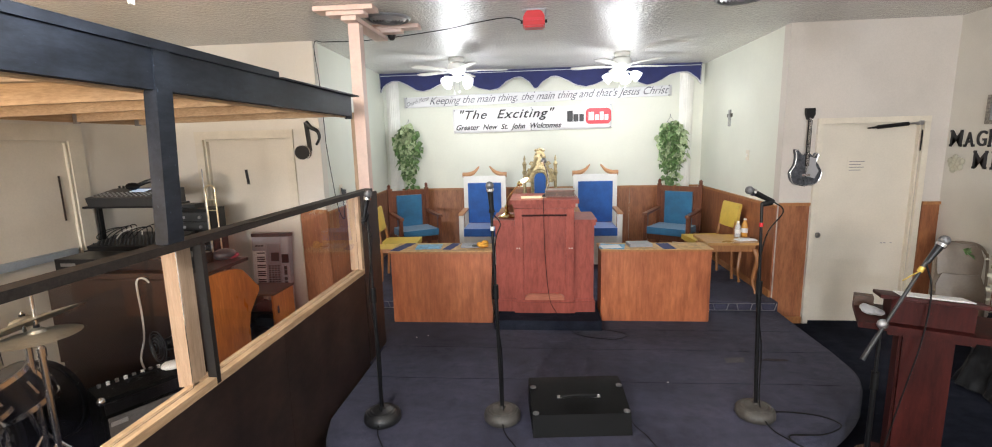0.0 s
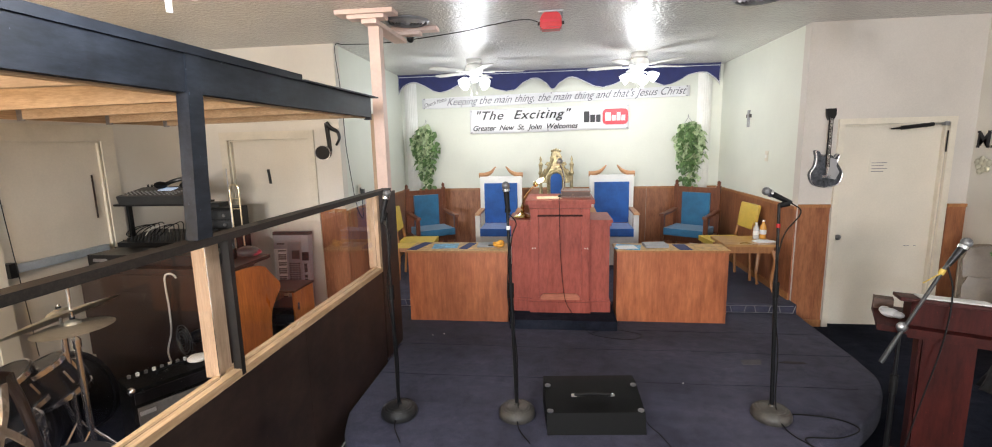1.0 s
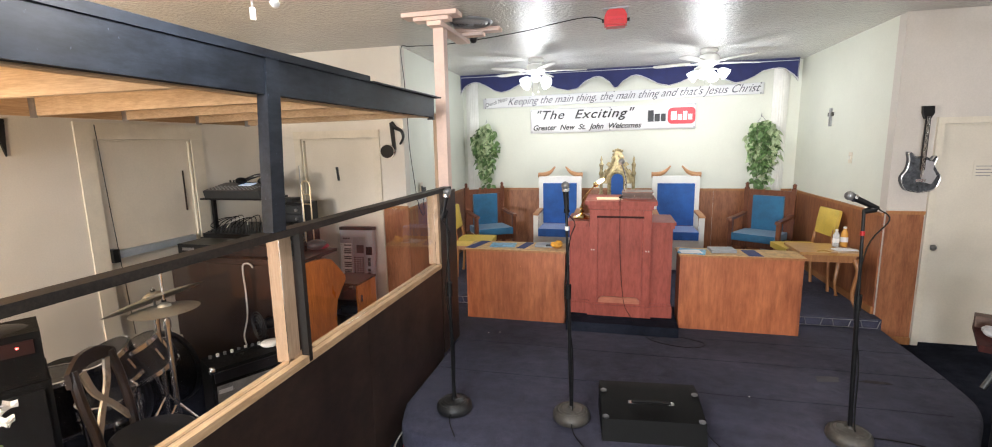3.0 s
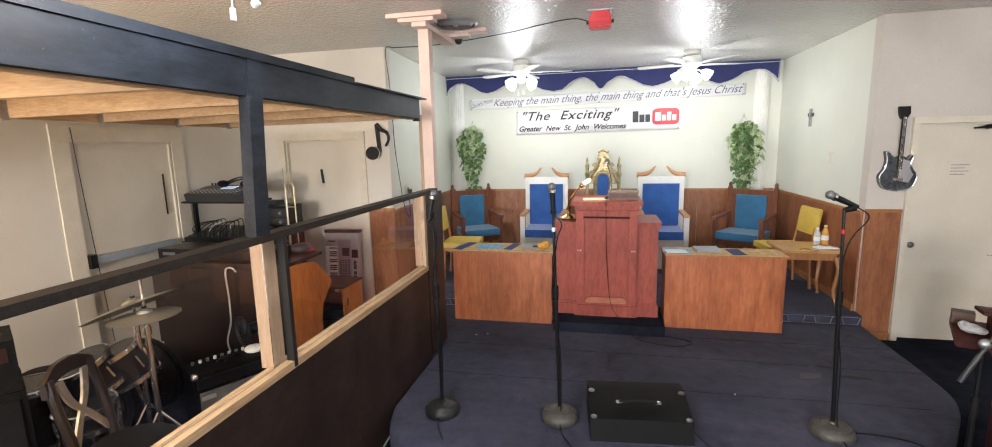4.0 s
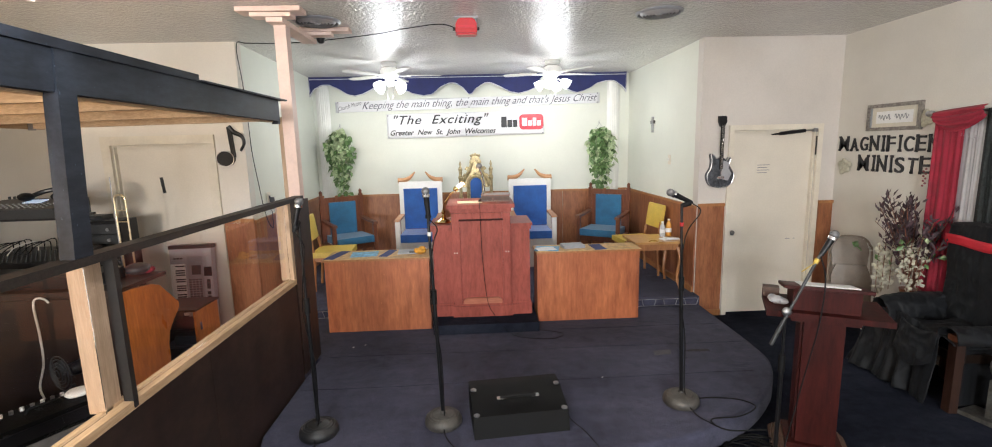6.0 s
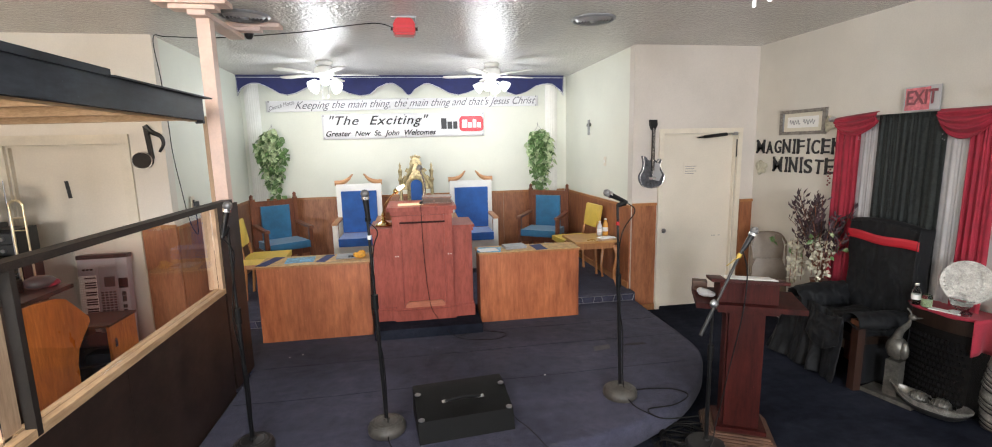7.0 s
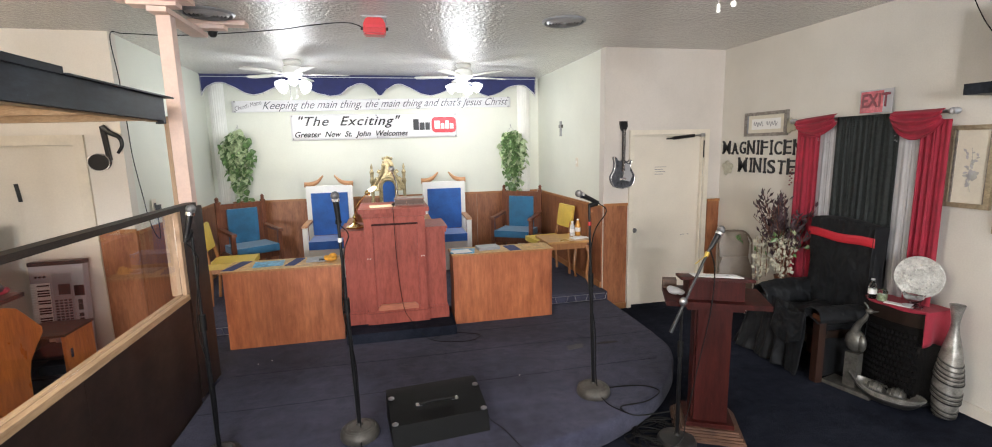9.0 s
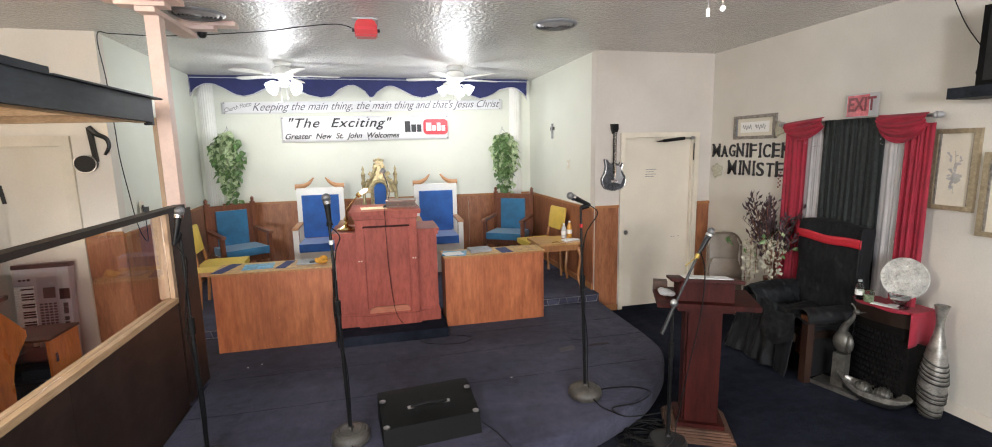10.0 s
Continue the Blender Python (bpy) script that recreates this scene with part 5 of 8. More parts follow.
def panel_desk(x0, x1, y0, depth, top, seed, label):
    d = thing("altar_desk", label, "desk", ((x0 + x1) / 2, y0, PLAT))
    w, hgt = (x1 - x0) / 2, top - PLAT
    part("front_panel", Shape().box(-w, w, 0, 0.018, 0.0, hgt - 0.022), "desk", d, soft=0.002)
    part("top", Shape().box(-w - 0.012, w + 0.012, -0.012, depth, hgt - 0.021, hgt), "tan", d, "worn tan desk top", soft=0.004)
    for sx in (-1, 1):
        a, b = sorted((sx * w, sx * (w - 0.018)))
        part("side_panel", Shape().box(a, b, 0.0185, depth - 0.02, 0.0, hgt - 0.022), "desk", d, soft=0.002)
    part("edge_trim", Shape().box(-w - 0.013, w + 0.013, -0.018, -0.0125, hgt - 0.020, hgt - 0.004), "oak", d, soft=0.002)
    return d


DL, DR = 0.898, 0.893
panel_desk(-1.475, -0.475, 4.565, 0.39, DL, 1, "orange-stained plywood altar desk with papers on top")
panel_desk(0.585, 1.615, 4.655, 0.30, DR, 2, "orange-stained plywood altar desk with papers on top")


def flat(name, label, cat, x, y, z, w, d, t, turn, material, soft=0.0):
    o = thing(name, label, cat, (x, y, z), turn)
    part("sheet" if t < 0.006 else "body", Shape().box(-w / 2, w / 2, -d / 2, d / 2, 0.0005, t), material, o, soft=soft)
    return o


flat("runner", "navy cloth strip across the desk top", "cloth", -1.40, 4.76, DL, 0.10, 0.37, 0.003, -12, "navyrunner")
flat("magazine", "bright blue printed magazine on the desk", "magazine", -1.13, 4.76, DL, 0.26, 0.22, 0.004, 6, "bluepaper")
flat("runner", "navy cloth strip across the desk top", "cloth", -0.90, 4.78, DL, 0.09, 0.30, 0.003, -10, "navyrunner")
flat("book", "thin grey book on the desk", "book", -0.70, 4.80, DL, 0.20, 0.18, 0.015, 4, "grey", 0.002)
flat("phone", "black phone lying on the desk", "phone", -0.64, 4.72, DL + 0.016, 0.08, 0.05, 0.012, 4, "black", 0.003)
o = thing("folded_cloth", "crumpled golden yellow cloth on the desk", "cloth", (-0.575, 4.72, DL))
part("fold", Shape().ball((0, 0, 0.028), 0.062, (1.0, 0.8, 0.45), 14).ball((0.02, 0.012, 0.05), 0.034, (1.1, 0.8, 0.7), 12).ball((-0.03, -0.01, 0.04), 0.03, (1.0, 0.9, 0.7), 10), "marigold", o)
flat("leaflets", "light blue and white leaflets on the desk", "paper", 0.70, 4.76, DR, 0.24, 0.20, 0.010, -12, "bluepaper")
flat("paper_sheet", "white sheet of paper on the desk", "paper", 0.68, 4.72, DR + 0.0105, 0.19, 0.15, 0.002, 8, "paper")
flat("book", "grey-blue closed book on the desk", "book", 0.97, 4.82, DR, 0.22, 0.16, 0.03, 6, "grey", 0.003)
flat("runner", "navy cloth strip across the desk top", "cloth", 1.22, 4.78, DR, 0.12, 0.26, 0.003, 4, "navyrunner")

# ---- side table ----
t = thing("side_table", "small honey oak side table with cabriole legs", "table", (2.02, 5.42, TIER))
part("table_top", Shape().box(-0.27, 0.27, -0.24, 0.24, 0.545, 0.572), "table", t, soft=0.008)
part("apron", Shape().box(-0.23, 0.23, -0.20, 0.20, 0.47, 0.5445), "oak", t, soft=0.004)
for sx in (-1, 1):
    for sy in (-1, 1):
        pts = spline([(sx * 0.225, sy * 0.195, 0.50), (sx * 0.25, sy * 0.215, 0.38), (sx * 0.225, sy * 0.195, 0.16), (sx * 0.255, sy * 0.22, 0.018)], 5)
        part("leg", Shape().tube(pts, 0.024, 8, taper=[1.2 - 0.75 * i / (len(pts) - 1) for i in range(len(pts) - 1)] + [0.75]), "oak", t, "cabriole leg")
TT = TIER + 0.5725


def bottle(x, y, z, material, hgt, r, cap, label):
    b = thing("bottle", label, "bottle", (x, y, z))
    k = hgt / 0.2
    part("body", Shape().lathe([(r * 0.92, 0.001), (r, 0.01 * k), (r * 0.96, 0.06 * k), (r, 0.11 * k), (r * 0.9, 0.14 * k), (r * 0.42, 0.175 * k), (r * 0.40, 0.188 * k)], 18), material, b)
    part("bottle_label", Shape().lathe([(r * 1.02, 0.05 * k), (r * 1.02, 0.10 * k)], 18), "paper", b, "white paper label")
    part("cap", Shape().cyl((0, 0, 0.188 * k), (0, 0, 0.205 * k), r * 0.46, n=14), cap, b)


bottle(2.174, 5.50, TT, "pet", 0.175, 0.031, "white", "clear plastic water bottle")
bottle(2.250, 5.51, TT, "juice", 0.20, 0.033, "white", "plastic bottle of amber drink")
nk = thing("napkins", "crumpled white paper napkins on the side table", "paper", (2.19, 5.32, TT))
part("fold", Shape().box(-0.10, 0.09, -0.05, 0.06, 0.0005, 0.012, pose(0, 0, 0, 0, 0, 14)).box(-0.07, 0.10, -0.06, 0.03, 0.0125, 0.02, pose(0, 0, 0, 0, 3, -8)), "paper", nk, soft=0.003)

# ---- stage front ----


def mic_head(parent, tip, back):
    """A hand microphone with its mesh ball at tip and its handle towards back."""
    a, b = Vector(tip), Vector(back)
    d = (b - a).normalized()
    part("mic_grille", Shape().ball(a, 0.025, n=14), "mesh", parent, "grey wire mesh mic head")
    part("mic_collar", Shape().cyl(a + d * 0.018, a + d * 0.034, 0.0225), "chrome", parent)
    part("mic_handle", Shape().cyl(a + d * 0.034, b, 0.018, 0.0125), "black", parent, "black mic handle")


def mic_stand(x, y, z, lean, top, head, tail, label, tape="", base="cast"):
    st = thing("microphone_stand", label, "microphone stand", (x, y, z), group="microphone stands")
    part("base", Shape().lathe([(0.112, 0.001), (0.119, 0.012), (0.119, 0.034), (0.112, 0.052), (0.100, 0.064), (0.096, 0.062), (0.086, 0.071), (0.082, 0.069), (0.068, 0.076), (0.064, 0.074), (0.045, 0.079), (0.022, 0.081), (0.018, 0.092)], 36), base, st, "round weighted base")
    lx, ly = lean
    mid = 0.62
    part("lower_tube", Shape().cyl((0, 0, 0.06), (lx * mid, ly * mid, top * mid), 0.0125), "black", st)
    part("clutch", Shape().cyl((lx * mid, ly * mid, top * mid - 0.05), (lx * mid, ly * mid, top * mid + 0.04), 0.018), "rubber", st, "black clutch grip")
    part("upper_tube", Shape().cyl((lx * mid, ly * mid, top * mid), (lx, ly, top), 0.0085), "black", st)
    part("clip", Shape().cyl((lx, ly, top - 0.01), Vector((lx, ly, top)).lerp(Vector(tail), 0.8), 0.014, 0.02), "rubber", st, "black mic clip")
    mic_head(st, head, tail)
    if tape:
        k = 0.905
        part("tape", Shape().cyl((lx * k, ly * k, top * k - 0.012), (lx * k, ly * k, top * k + 0.012), 0.012), tape, st, "band of coloured tape")
    wire = [Vector(tail), Vector(tail) + Vector((0.05, -0.02, -0.06)), Vector((lx * 0.9 + 0.02, ly - 0.02, top * 0.85)), Vector((lx * 0.6 - 0.022, -0.016, top * 0.6)), Vector((lx * 0.4 + 0.02, -0.016, top * 0.35)), Vector((0.01, -0.03, 0.10)), Vector((0.02, -0.16, 0.02)), Vector((0.10, -0.30, 0.006))]
    part("mic_cable", Shape().tube(spline(wire, 6), 0.0038, 6), "rubber", st, "black microphone cable")
    return st


mic_stand(-1.033, 2.84, PLAT, (-0.01, 0.0), 1.366, (0.005, -0.01, 1.475), (-0.035, -0.02, 1.30), "black straight microphone stand with a round base beside the partition", base="iron")
mic_stand(-0.256, 2.895, PLAT, (-0.04, 0.0), 1.38, (-0.045, -0.01, 1.51), (-0.035, 0.0, 1.34), "black straight microphone stand with an upright microphone", "white", "cast")
mic_stand(1.356, 3.012, PLAT, (-0.045, 0.0), 1.37, (-0.125, -0.01, 1.448), (0.02, 0.0, 1.378), "black straight microphone stand with red tape", "red", "cast")

fl = [(0.05, 0.05, 0.006), (0.22, 0.06, 0.006), (0.40, 0.02, 0.006), (0.46, -0.08, 0.006), (0.30, -0.18, 0.006), (0.10, -0.20, 0.006), (0.14, -0.32, 0.006), (0.38, -0.34, 0.006)]
cb = thing("stage_cable", "black cable looped on the stage carpet", "cable", (1.36, 2.99, PLAT))
part("loop", Shape().tube(spline(fl, 8), 0.0045, 6), "rubber", cb)
cb = thing("floor_cables", "tangle of black cables on the floor by the stage edge", "cable", (1.62, 2.62, 0))
rnd = random.Random(4)
for k in range(8):
    pts = []
    for i in range(14):
        a = i * 0.75 + k
        pts.append((0.02 * k - 0.06 + (0.09 + 0.035 * (k % 4)) * math.cos(a) + rnd.uniform(-0.03, 0.03), 0.02 * k - 0.05 + (0.09 + 0.02 * (k % 3)) * math.sin(a) + rnd.uniform(-0.03, 0.03), 0.006 + 0.0035 * (k + i % 2)))
    part("coil", Shape().tube(spline(pts, 5), 0.0045, 6), "rubber", cb)

mo = thing("floor_monitor", "black carpeted wedge floor monitor with a strap handle", "speaker", (0.243, 2.735, PLAT), 5.5)
W2 = 0.300
part("cabinet", Shape().prism([(-0.012, 0), (0.03, 0.122), (0.272, 0.198), (0.36, 0.198), (0.40, 0.0)], "x", -W2, W2), "vinyl", mo, soft=0.006)
nrm = Vector((0, -0.076, 0.242)).normalized()
along = Vector((0, 0.242, 0.076)).normalized()
for sx in (-1, 1):
    for k in (0.016, 0.226):
        c = Vector((sx * (W2 - 0.022), 0.03, 0.122)) + along * k + nrm * 0.001
        part("corner_guard", Shape().ball(c, 0.021, (1, 1.0, 0.45), 10), "steel", mo, "silver corner guard")
hp = [Vector((sx, 0.03, 0.122)) + along * 0.125 + nrm * hgt for sx, hgt in ((-0.11, 0.004), (-0.10, 0.018), (0, 0.026), (0.10, 0.018), (0.11, 0.004))]
part("handle", Shape().tube(spline(hp, 5), 0.011, 8), "rubber", mo, "black strap handle")
for sx in (-1, 1):
    c = Vector((sx * 0.115, 0.03, 0.122)) + along * 0.125 + nrm * 0.006
    part("handle_bracket", Shape().box(-0.022, 0.022, -0.013, 0.013, -0.006, 0.012, Matrix.Translation(c) @ pose(0, 0, 0, 17.4)), "chrome", mo, "chrome handle bracket", soft=0.004)
cb = thing("monitor_cable", "thin black cable running from the floor monitor", "cable", (0.53, 2.85, PLAT))
part("wire", Shape().tube(spline([(0, 0, 0.12), (0.03, -0.02, 0.03), (0.10, -0.12, 0.005), (0.16, -0.33, 0.005)], 6), 0.003, 6), "rubber", cb)
for x, y in ((0.92, 3.42), (-1.05, 4.22), (-1.15, 4.18)):
    ln = thing("lint", "small white scrap on the stage carpet", "scrap", (x, y, PLAT + 0.0005))
    part("scrap", Shape().box(-0.006, 0.005, -0.003, 0.004, 0, 0.002), "paper", ln)

# ---- lectern side ----
le = thing("lectern", "dark red wooden lectern with a sloped top and stepped base", "lectern", (2.035, 2.675, 0), -27)
for i, (w, z0, z1) in enumerate(((0.215, 0.0, 0.022), (0.208, 0.0225, 0.036), (0.195, 0.0365, 0.052), (0.182, 0.0525, 0.066), (0.172, 0.0665, 0.08), (0.15, 0.0805, 0.11))):
    part("base_step", Shape().box(-w, w, -w * 0.9, w * 0.9, z0, z1), "wornwood" if i < 5 else "mahogany_dark", le, "worn stepped base", soft=0.004)
part("column", Shape().box(-0.098, 0.108, -0.10, 0.10, 0.1105, 0.885), "mahogany_dark", le, soft=0.006)
part("side_strip", Shape().box(-0.112, -0.0985, -0.08, 0.08, 0.1105, 0.88), "mahogany_dark", le)
part("under_moulding", Shape().box(-0.17, 0.17, -0.15, 0.15, 0.886, 0.915), "mahogany_dark", le, soft=0.01)
part("shelf_top", Shape().box(-0.30, 0.31, -0.19, 0.19, 0.916, 0.948), "mahogany_dark", le, soft=0.006)
part("riser_box", Shape().prism([(-0.13, 0.949), (0.13, 0.949), (0.13, 1.03), (-0.13, 1.075)], "x", -0.165, 0.165), "mahogany_dark", le, soft=0.004)
sl = pose(0, -0.145, 1.078, -10.0)
part("sloped_top", Shape().box(-0.215, 0.215, -0.02, 0.30, 0.0, 0.020, sl), "mahogany_dark", le, soft=0.004)
pl = thing("paper_stack", "white papers on the lectern top", "paper", m=pose(2.035, 2.675, 0, 0, 0, -27) @ sl @ pose(0.02, 0.14, 0.0205))
part("sheet", Shape().box(-0.15, 0.14, -0.11, 0.12, 0, 0.006), "paper", pl)
bg = thing("plastic_bag", "crumpled white bag on the lectern shelf", "bag", m=pose(2.035, 2.675, 0.9485, 0, 0, -27) @ pose(-0.235, -0.02, 0))
part("fold", Shape().ball((0, 0, 0.02), 0.045, (1.0, 1.2, 0.5), 12).ball((0.03, -0.03, 0.022), 0.03, (1, 1, 0.6), 10).ball((-0.02, 0.04, 0.02), 0.035, (0.8, 1, 0.6), 10), "sheer", bg)
bx = thing("small_box", "small brown box on the lectern shelf", "box", m=pose(2.035, 2.675, 0.9485, 0, 0, -27) @ pose(-0.25, 0.14, 0))
part("body", Shape().box(-0.05, 0.04, -0.035, 0.035, 0, 0.06), "wornwood", bx, soft=0.003)

st = thing("boom_microphone_stand", "black boom microphone stand leaning over the lectern", "microphone stand", (1.745, 2.57, 0), group="microphone stands")
part("base", Shape().lathe([(0.122, 0.001), (0.124, 0.02), (0.11, 0.044), (0.07, 0.055), (0.022, 0.062), (0.018, 0.075)], 30), "iron", st, "round weighted base")
part("lower_tube", Shape().cyl((0, 0, 0.06), (0, 0, 0.62), 0.0125), "black", st)
part("clutch", Shape().cyl((0, 0, 0.60), (0, 0, 0.70), 0.018), "rubber", st)
part("upper_tube", Shape().cyl((0, 0, 0.62), (0, 0, 0.965), 0.0085), "black", st)
part("swivel", Shape().ball((0, -0.012, 0.965), 0.028, (1, 0.7, 1), 12), "steel", st, "steel boom swivel")
part("boom", Shape().cyl((-0.085, -0.02, 0.775), (0.165, -0.02, 1.30), 0.0085), "darkgrey", st, "dark metal boom")
part("counter_grip", Shape().cyl((-0.085, -0.02, 0.775), (-0.02, -0.02, 0.915), 0.011), "darkgrey", st)
part("tape", Shape().cyl((0.138, -0.02, 1.245), (0.15, -0.02, 1.27), 0.013), "yellow", st, "yellow tape")
part("tie", Shape().tube([(0.14, -0.03, 1.255), (0.10, -0.04, 1.24), (0.05, -0.04, 1.205)], 0.003, 5), "yellow", st)
mic_head(st, (0.235, -0.02, 1.405), (0.165, -0.02, 1.29))
part("mic_cable", Shape().tube(spline([(0.165, -0.02, 1.29), (0.19, -0.04, 1.15), (0.16, -0.06, 0.9), (0.09, -0.06, 0.55), (0.03, -0.05, 0.2), (-0.04, -0.1, 0.08), (-0.18, -0.06, 0.01)], 6), 0.004, 6), "rubber", st)

fc = thing("folding_chair", "beige steel folding chair folded up against the wall", "chair", m=pose(3.62, 4.40, 0, 0, 0, -24) @ Matrix.Diagonal((0.84, 1, 0.98, 1)))
lean = pose(0, 0, 0, -7)
bk = Shape()
o = [(-0.17, 0.70), (-0.185, 0.86), (-0.15, 0.96), (-0.08, 0.995), (0.08, 0.995), (0.15, 0.96), (0.185, 0.86), (0.17, 0.70)]
bk.rings([[lean @ Vector((x, 0.0, z)) for x, z in o], [lean @ Vector((x, 0.012, z)) for x, z in o]])
part("backrest", bk, "beige", fc, soft=0.004)
o = [(-0.18, 0.30), (-0.19, 0.62), (-0.15, 0.72), (0.15, 0.72), (0.19, 0.62), (0.18, 0.30)]
st2 = Shape()
st2.rings([[lean @ Vector((x, -0.05, z)) for x, z in o], [lean @ Vector((x, -0.03, z)) for x, z in o]])
part("seat", st2, "beige", fc, soft=0.006)
for sx in (-1, 1):
    part("frame_tube", Shape().tube([lean @ Vector(q) for q in spline([(sx * 0.21, 0, 0.0), (sx * 0.21, 0, 0.8), (sx * 0.19, 0, 0.92), (sx * 0.12, 0, 0.99), (0, 0, 1.005)], 5)], 0.012, 8), "beige", fc)
    part("rear_leg", Shape().tube([lean @ Vector((sx * 0.195, 0.03, 0.0)), lean @ Vector((sx * 0.195, -0.02, 0.55))], 0.011, 8), "beige", fc)
part("stretcher", Shape().tube([lean @ Vector((-0.21, 0, 0.16)), lean @ Vector((0.21, 0, 0.16))], 0.008, 6), "beige", fc)

# lettering on the side wall, letter by letter
wl = thing("wall_lettering", "black wooden slab letters fixed to the wall", "lettering", (RIGHT - 0.002, 0, 0), -90)
rnd = random.Random(2)


SERIFS = {"M": ((0.07, 0.93), (0.07, 0.93)), "N": ((0.1,), (0.1, 0.92)), "A": ((0.06, 0.94), ()), "I": ((0.5,), (0.5,)), "F": ((0.16,), (0.12,)), "E": ((0.12,), (0.12,)), "T": ((0.5,), ()), "R": ((0.14, 0.92), (0.12,))}


def letters(word, y0, y1, z, size):
    wide = {"I": 0.5, "M": 1.25, "N": 1.05}
    total = sum(wide.get(c, 0.95) for c in word)
    y = y0
    for c in word:
        w = (y0 - y1) * wide.get(c, 0.95) / total
        thin = w * 0.24 if c == "I" else w * 0.76
        lettering(c, size, "ink", wl, pose(-y + (w * 0.80 - thin) / 2, -0.004, z + rnd.uniform(-0.008, 0.008), 0, rnd.uniform(-2.5, 2.5)), "letter", 0.006, width=thin, bold=0.0015)
        foot, head = SERIFS.get(c, ((), ()))
        for row, zz in ((foot, 0.0), (head, size * 0.70)):
            for u in row:
                mid, half = -y + w * 0.80 * u, 0.013 if c != "I" else 0.017
                part("letter_serif", Shape().box(mid - half, mid + half, -0.010, 0.0, z + zz - 0.006, z + zz + 0.016), "ink", wl)
        y -= w


letters("MAGNIFICENT", 5.06, 3.78, 1.800, 0.190)
letters("MINISTERS", 4.785, 3.72, 1.606, 0.200)


def picture(name, y0, y1, z0, z1, material, inner, label, group=""):
    f = thing(name, label, "picture", (RIGHT - 0.001, (y0 + y1) / 2, (z0 + z1) / 2), -90, group)
    w, hgt, b = abs(y0 - y1) / 2, abs(z1 - z0) / 2, 0.033
    for sx in (-1, 1):
        a, c = sorted((sx * w, sx * (w - b)))
        part("frame_side", Shape().box(a, c, -0.03, 0, -hgt, hgt), material, f, soft=0.008)
        a, c = sorted((sx * hgt, sx * (hgt - b)))
        part("frame_rail", Shape().box(-w + b + 0.001, w - b - 0.001, -0.029, 0, a, c), material, f, soft=0.008)
        a, c = sorted((sx * (w - b - 0.001), sx * (w - b - 0.012)))
        part("inner_bead", Shape().box(a, c, -0.02, -0.001, -hgt + b, hgt - b), "signframe" if material == "gilt" else "grey", f)
    part("mat", Shape().box(-w + b, w - b, -0.010, -0.002, -hgt + b, hgt - b), inner, f)
    return f, w - b, hgt - b


f, w, hgt = picture("framed_sign", 4.70, 4.115, 1.99, 2.24, "signframe", "mat", "silver framed sign with faded script")
for x, n in ((-0.17, 14), (0.01, 15)):
    part("script_line", Shape().tube(spline([(x + 0.0105 * i, -0.0125, 0.030 * math.sin(i * 1.9) * (0.35 + 0.65 * abs(math.cos(i * 0.55)))) for i in range(n)], 4), 0.0028, 5), "grey", f, "unreadable grey script")
part("plaque", Shape().box(-0.2, 0.2, -0.0107, -0.0102, -0.055, 0.055), "paper", f)
rnd = random.Random(5)
for y0, y1, z0, z1 in ((2.668, 2.386, 1.450, 2.015), (2.352, 2.05, 1.30, 1.855)):
    f, w, hgt = picture("framed_print", y0, y1, z0, z1, "gilt", "mat", "gilt framed botanical print on a cream mat", "gilt prints")
    part("inner_line", Shape().box(-w + 0.03, w - 0.03, -0.0108, -0.0102, -hgt + 0.04, hgt - 0.04), "mat", f)
    part("drawn_stem", Shape().tube([(0.012, -0.0112, -0.17), (-0.006, -0.0112, -0.08), (0.008, -0.0112, 0.02), (-0.004, -0.0112, 0.13)], 0.0016, 5), "pencil", f, "grey drawn stem")
    for k in range(24):
        m = pose(rnd.gauss(0, 0.018), -0.0114 - 0.00003 * k, -0.14 + 0.0105 * k, 0, rnd.uniform(-80, 80))
        sz = rnd.uniform(0.022, 0.042)
        pts = [m @ Vector((sz * math.sin(math.pi * i / 4) * (0.24 if j else -0.24), 0, sz * i / 4)) for j in (0, 1) for i in (range(5) if j == 0 else range(3, 0, -1))]
        part("drawn_leaf", Shape().rings([pts, [q + Vector((0, 0.0005, 0)) for q in pts]]), rnd.choice(("pencil", "silver", "sheer")), f, smooth=0)
    for k in range(9):
        a, q = k * 2.4, 0.028 * math.sqrt(k / 9)
        m = pose(0.012 + q * math.cos(a), -0.0125 - 0.00005 * k, -0.055 + q * math.sin(a), 0, 40 * k)
        pts = [m @ Vector((0.020 * math.cos(t), 0, 0.013 * math.sin(t))) for t in (0, 1.05, 2.1, 3.14, 4.19, 5.24)]
        part("drawn_petal", Shape().rings([pts, [q2 + Vector((0, 0.0005, 0)) for q2 in pts]]), ("sheer", "silver", "pencil")[k % 3], f, smooth=0)

for y, z, r in ((4.07, 2.083, 0.085), (4.956, 1.635, 0.095)):
    ro = thing("wall_rosette", "white plaster rose ornament on the wall", "ornament", (RIGHT - 0.001, y, z), -90, "plaster roses")
    s = Shape()
    for k in range(10):
        a, q = k * 2.4, r * math.sqrt((k + 0.5) / 10) * 0.75
        s.ball((q * math.cos(a), -0.012, q * math.sin(a)), r * 0.34, (1, 0.45, 1), 10)
    part("petals", s, "petal", ro)

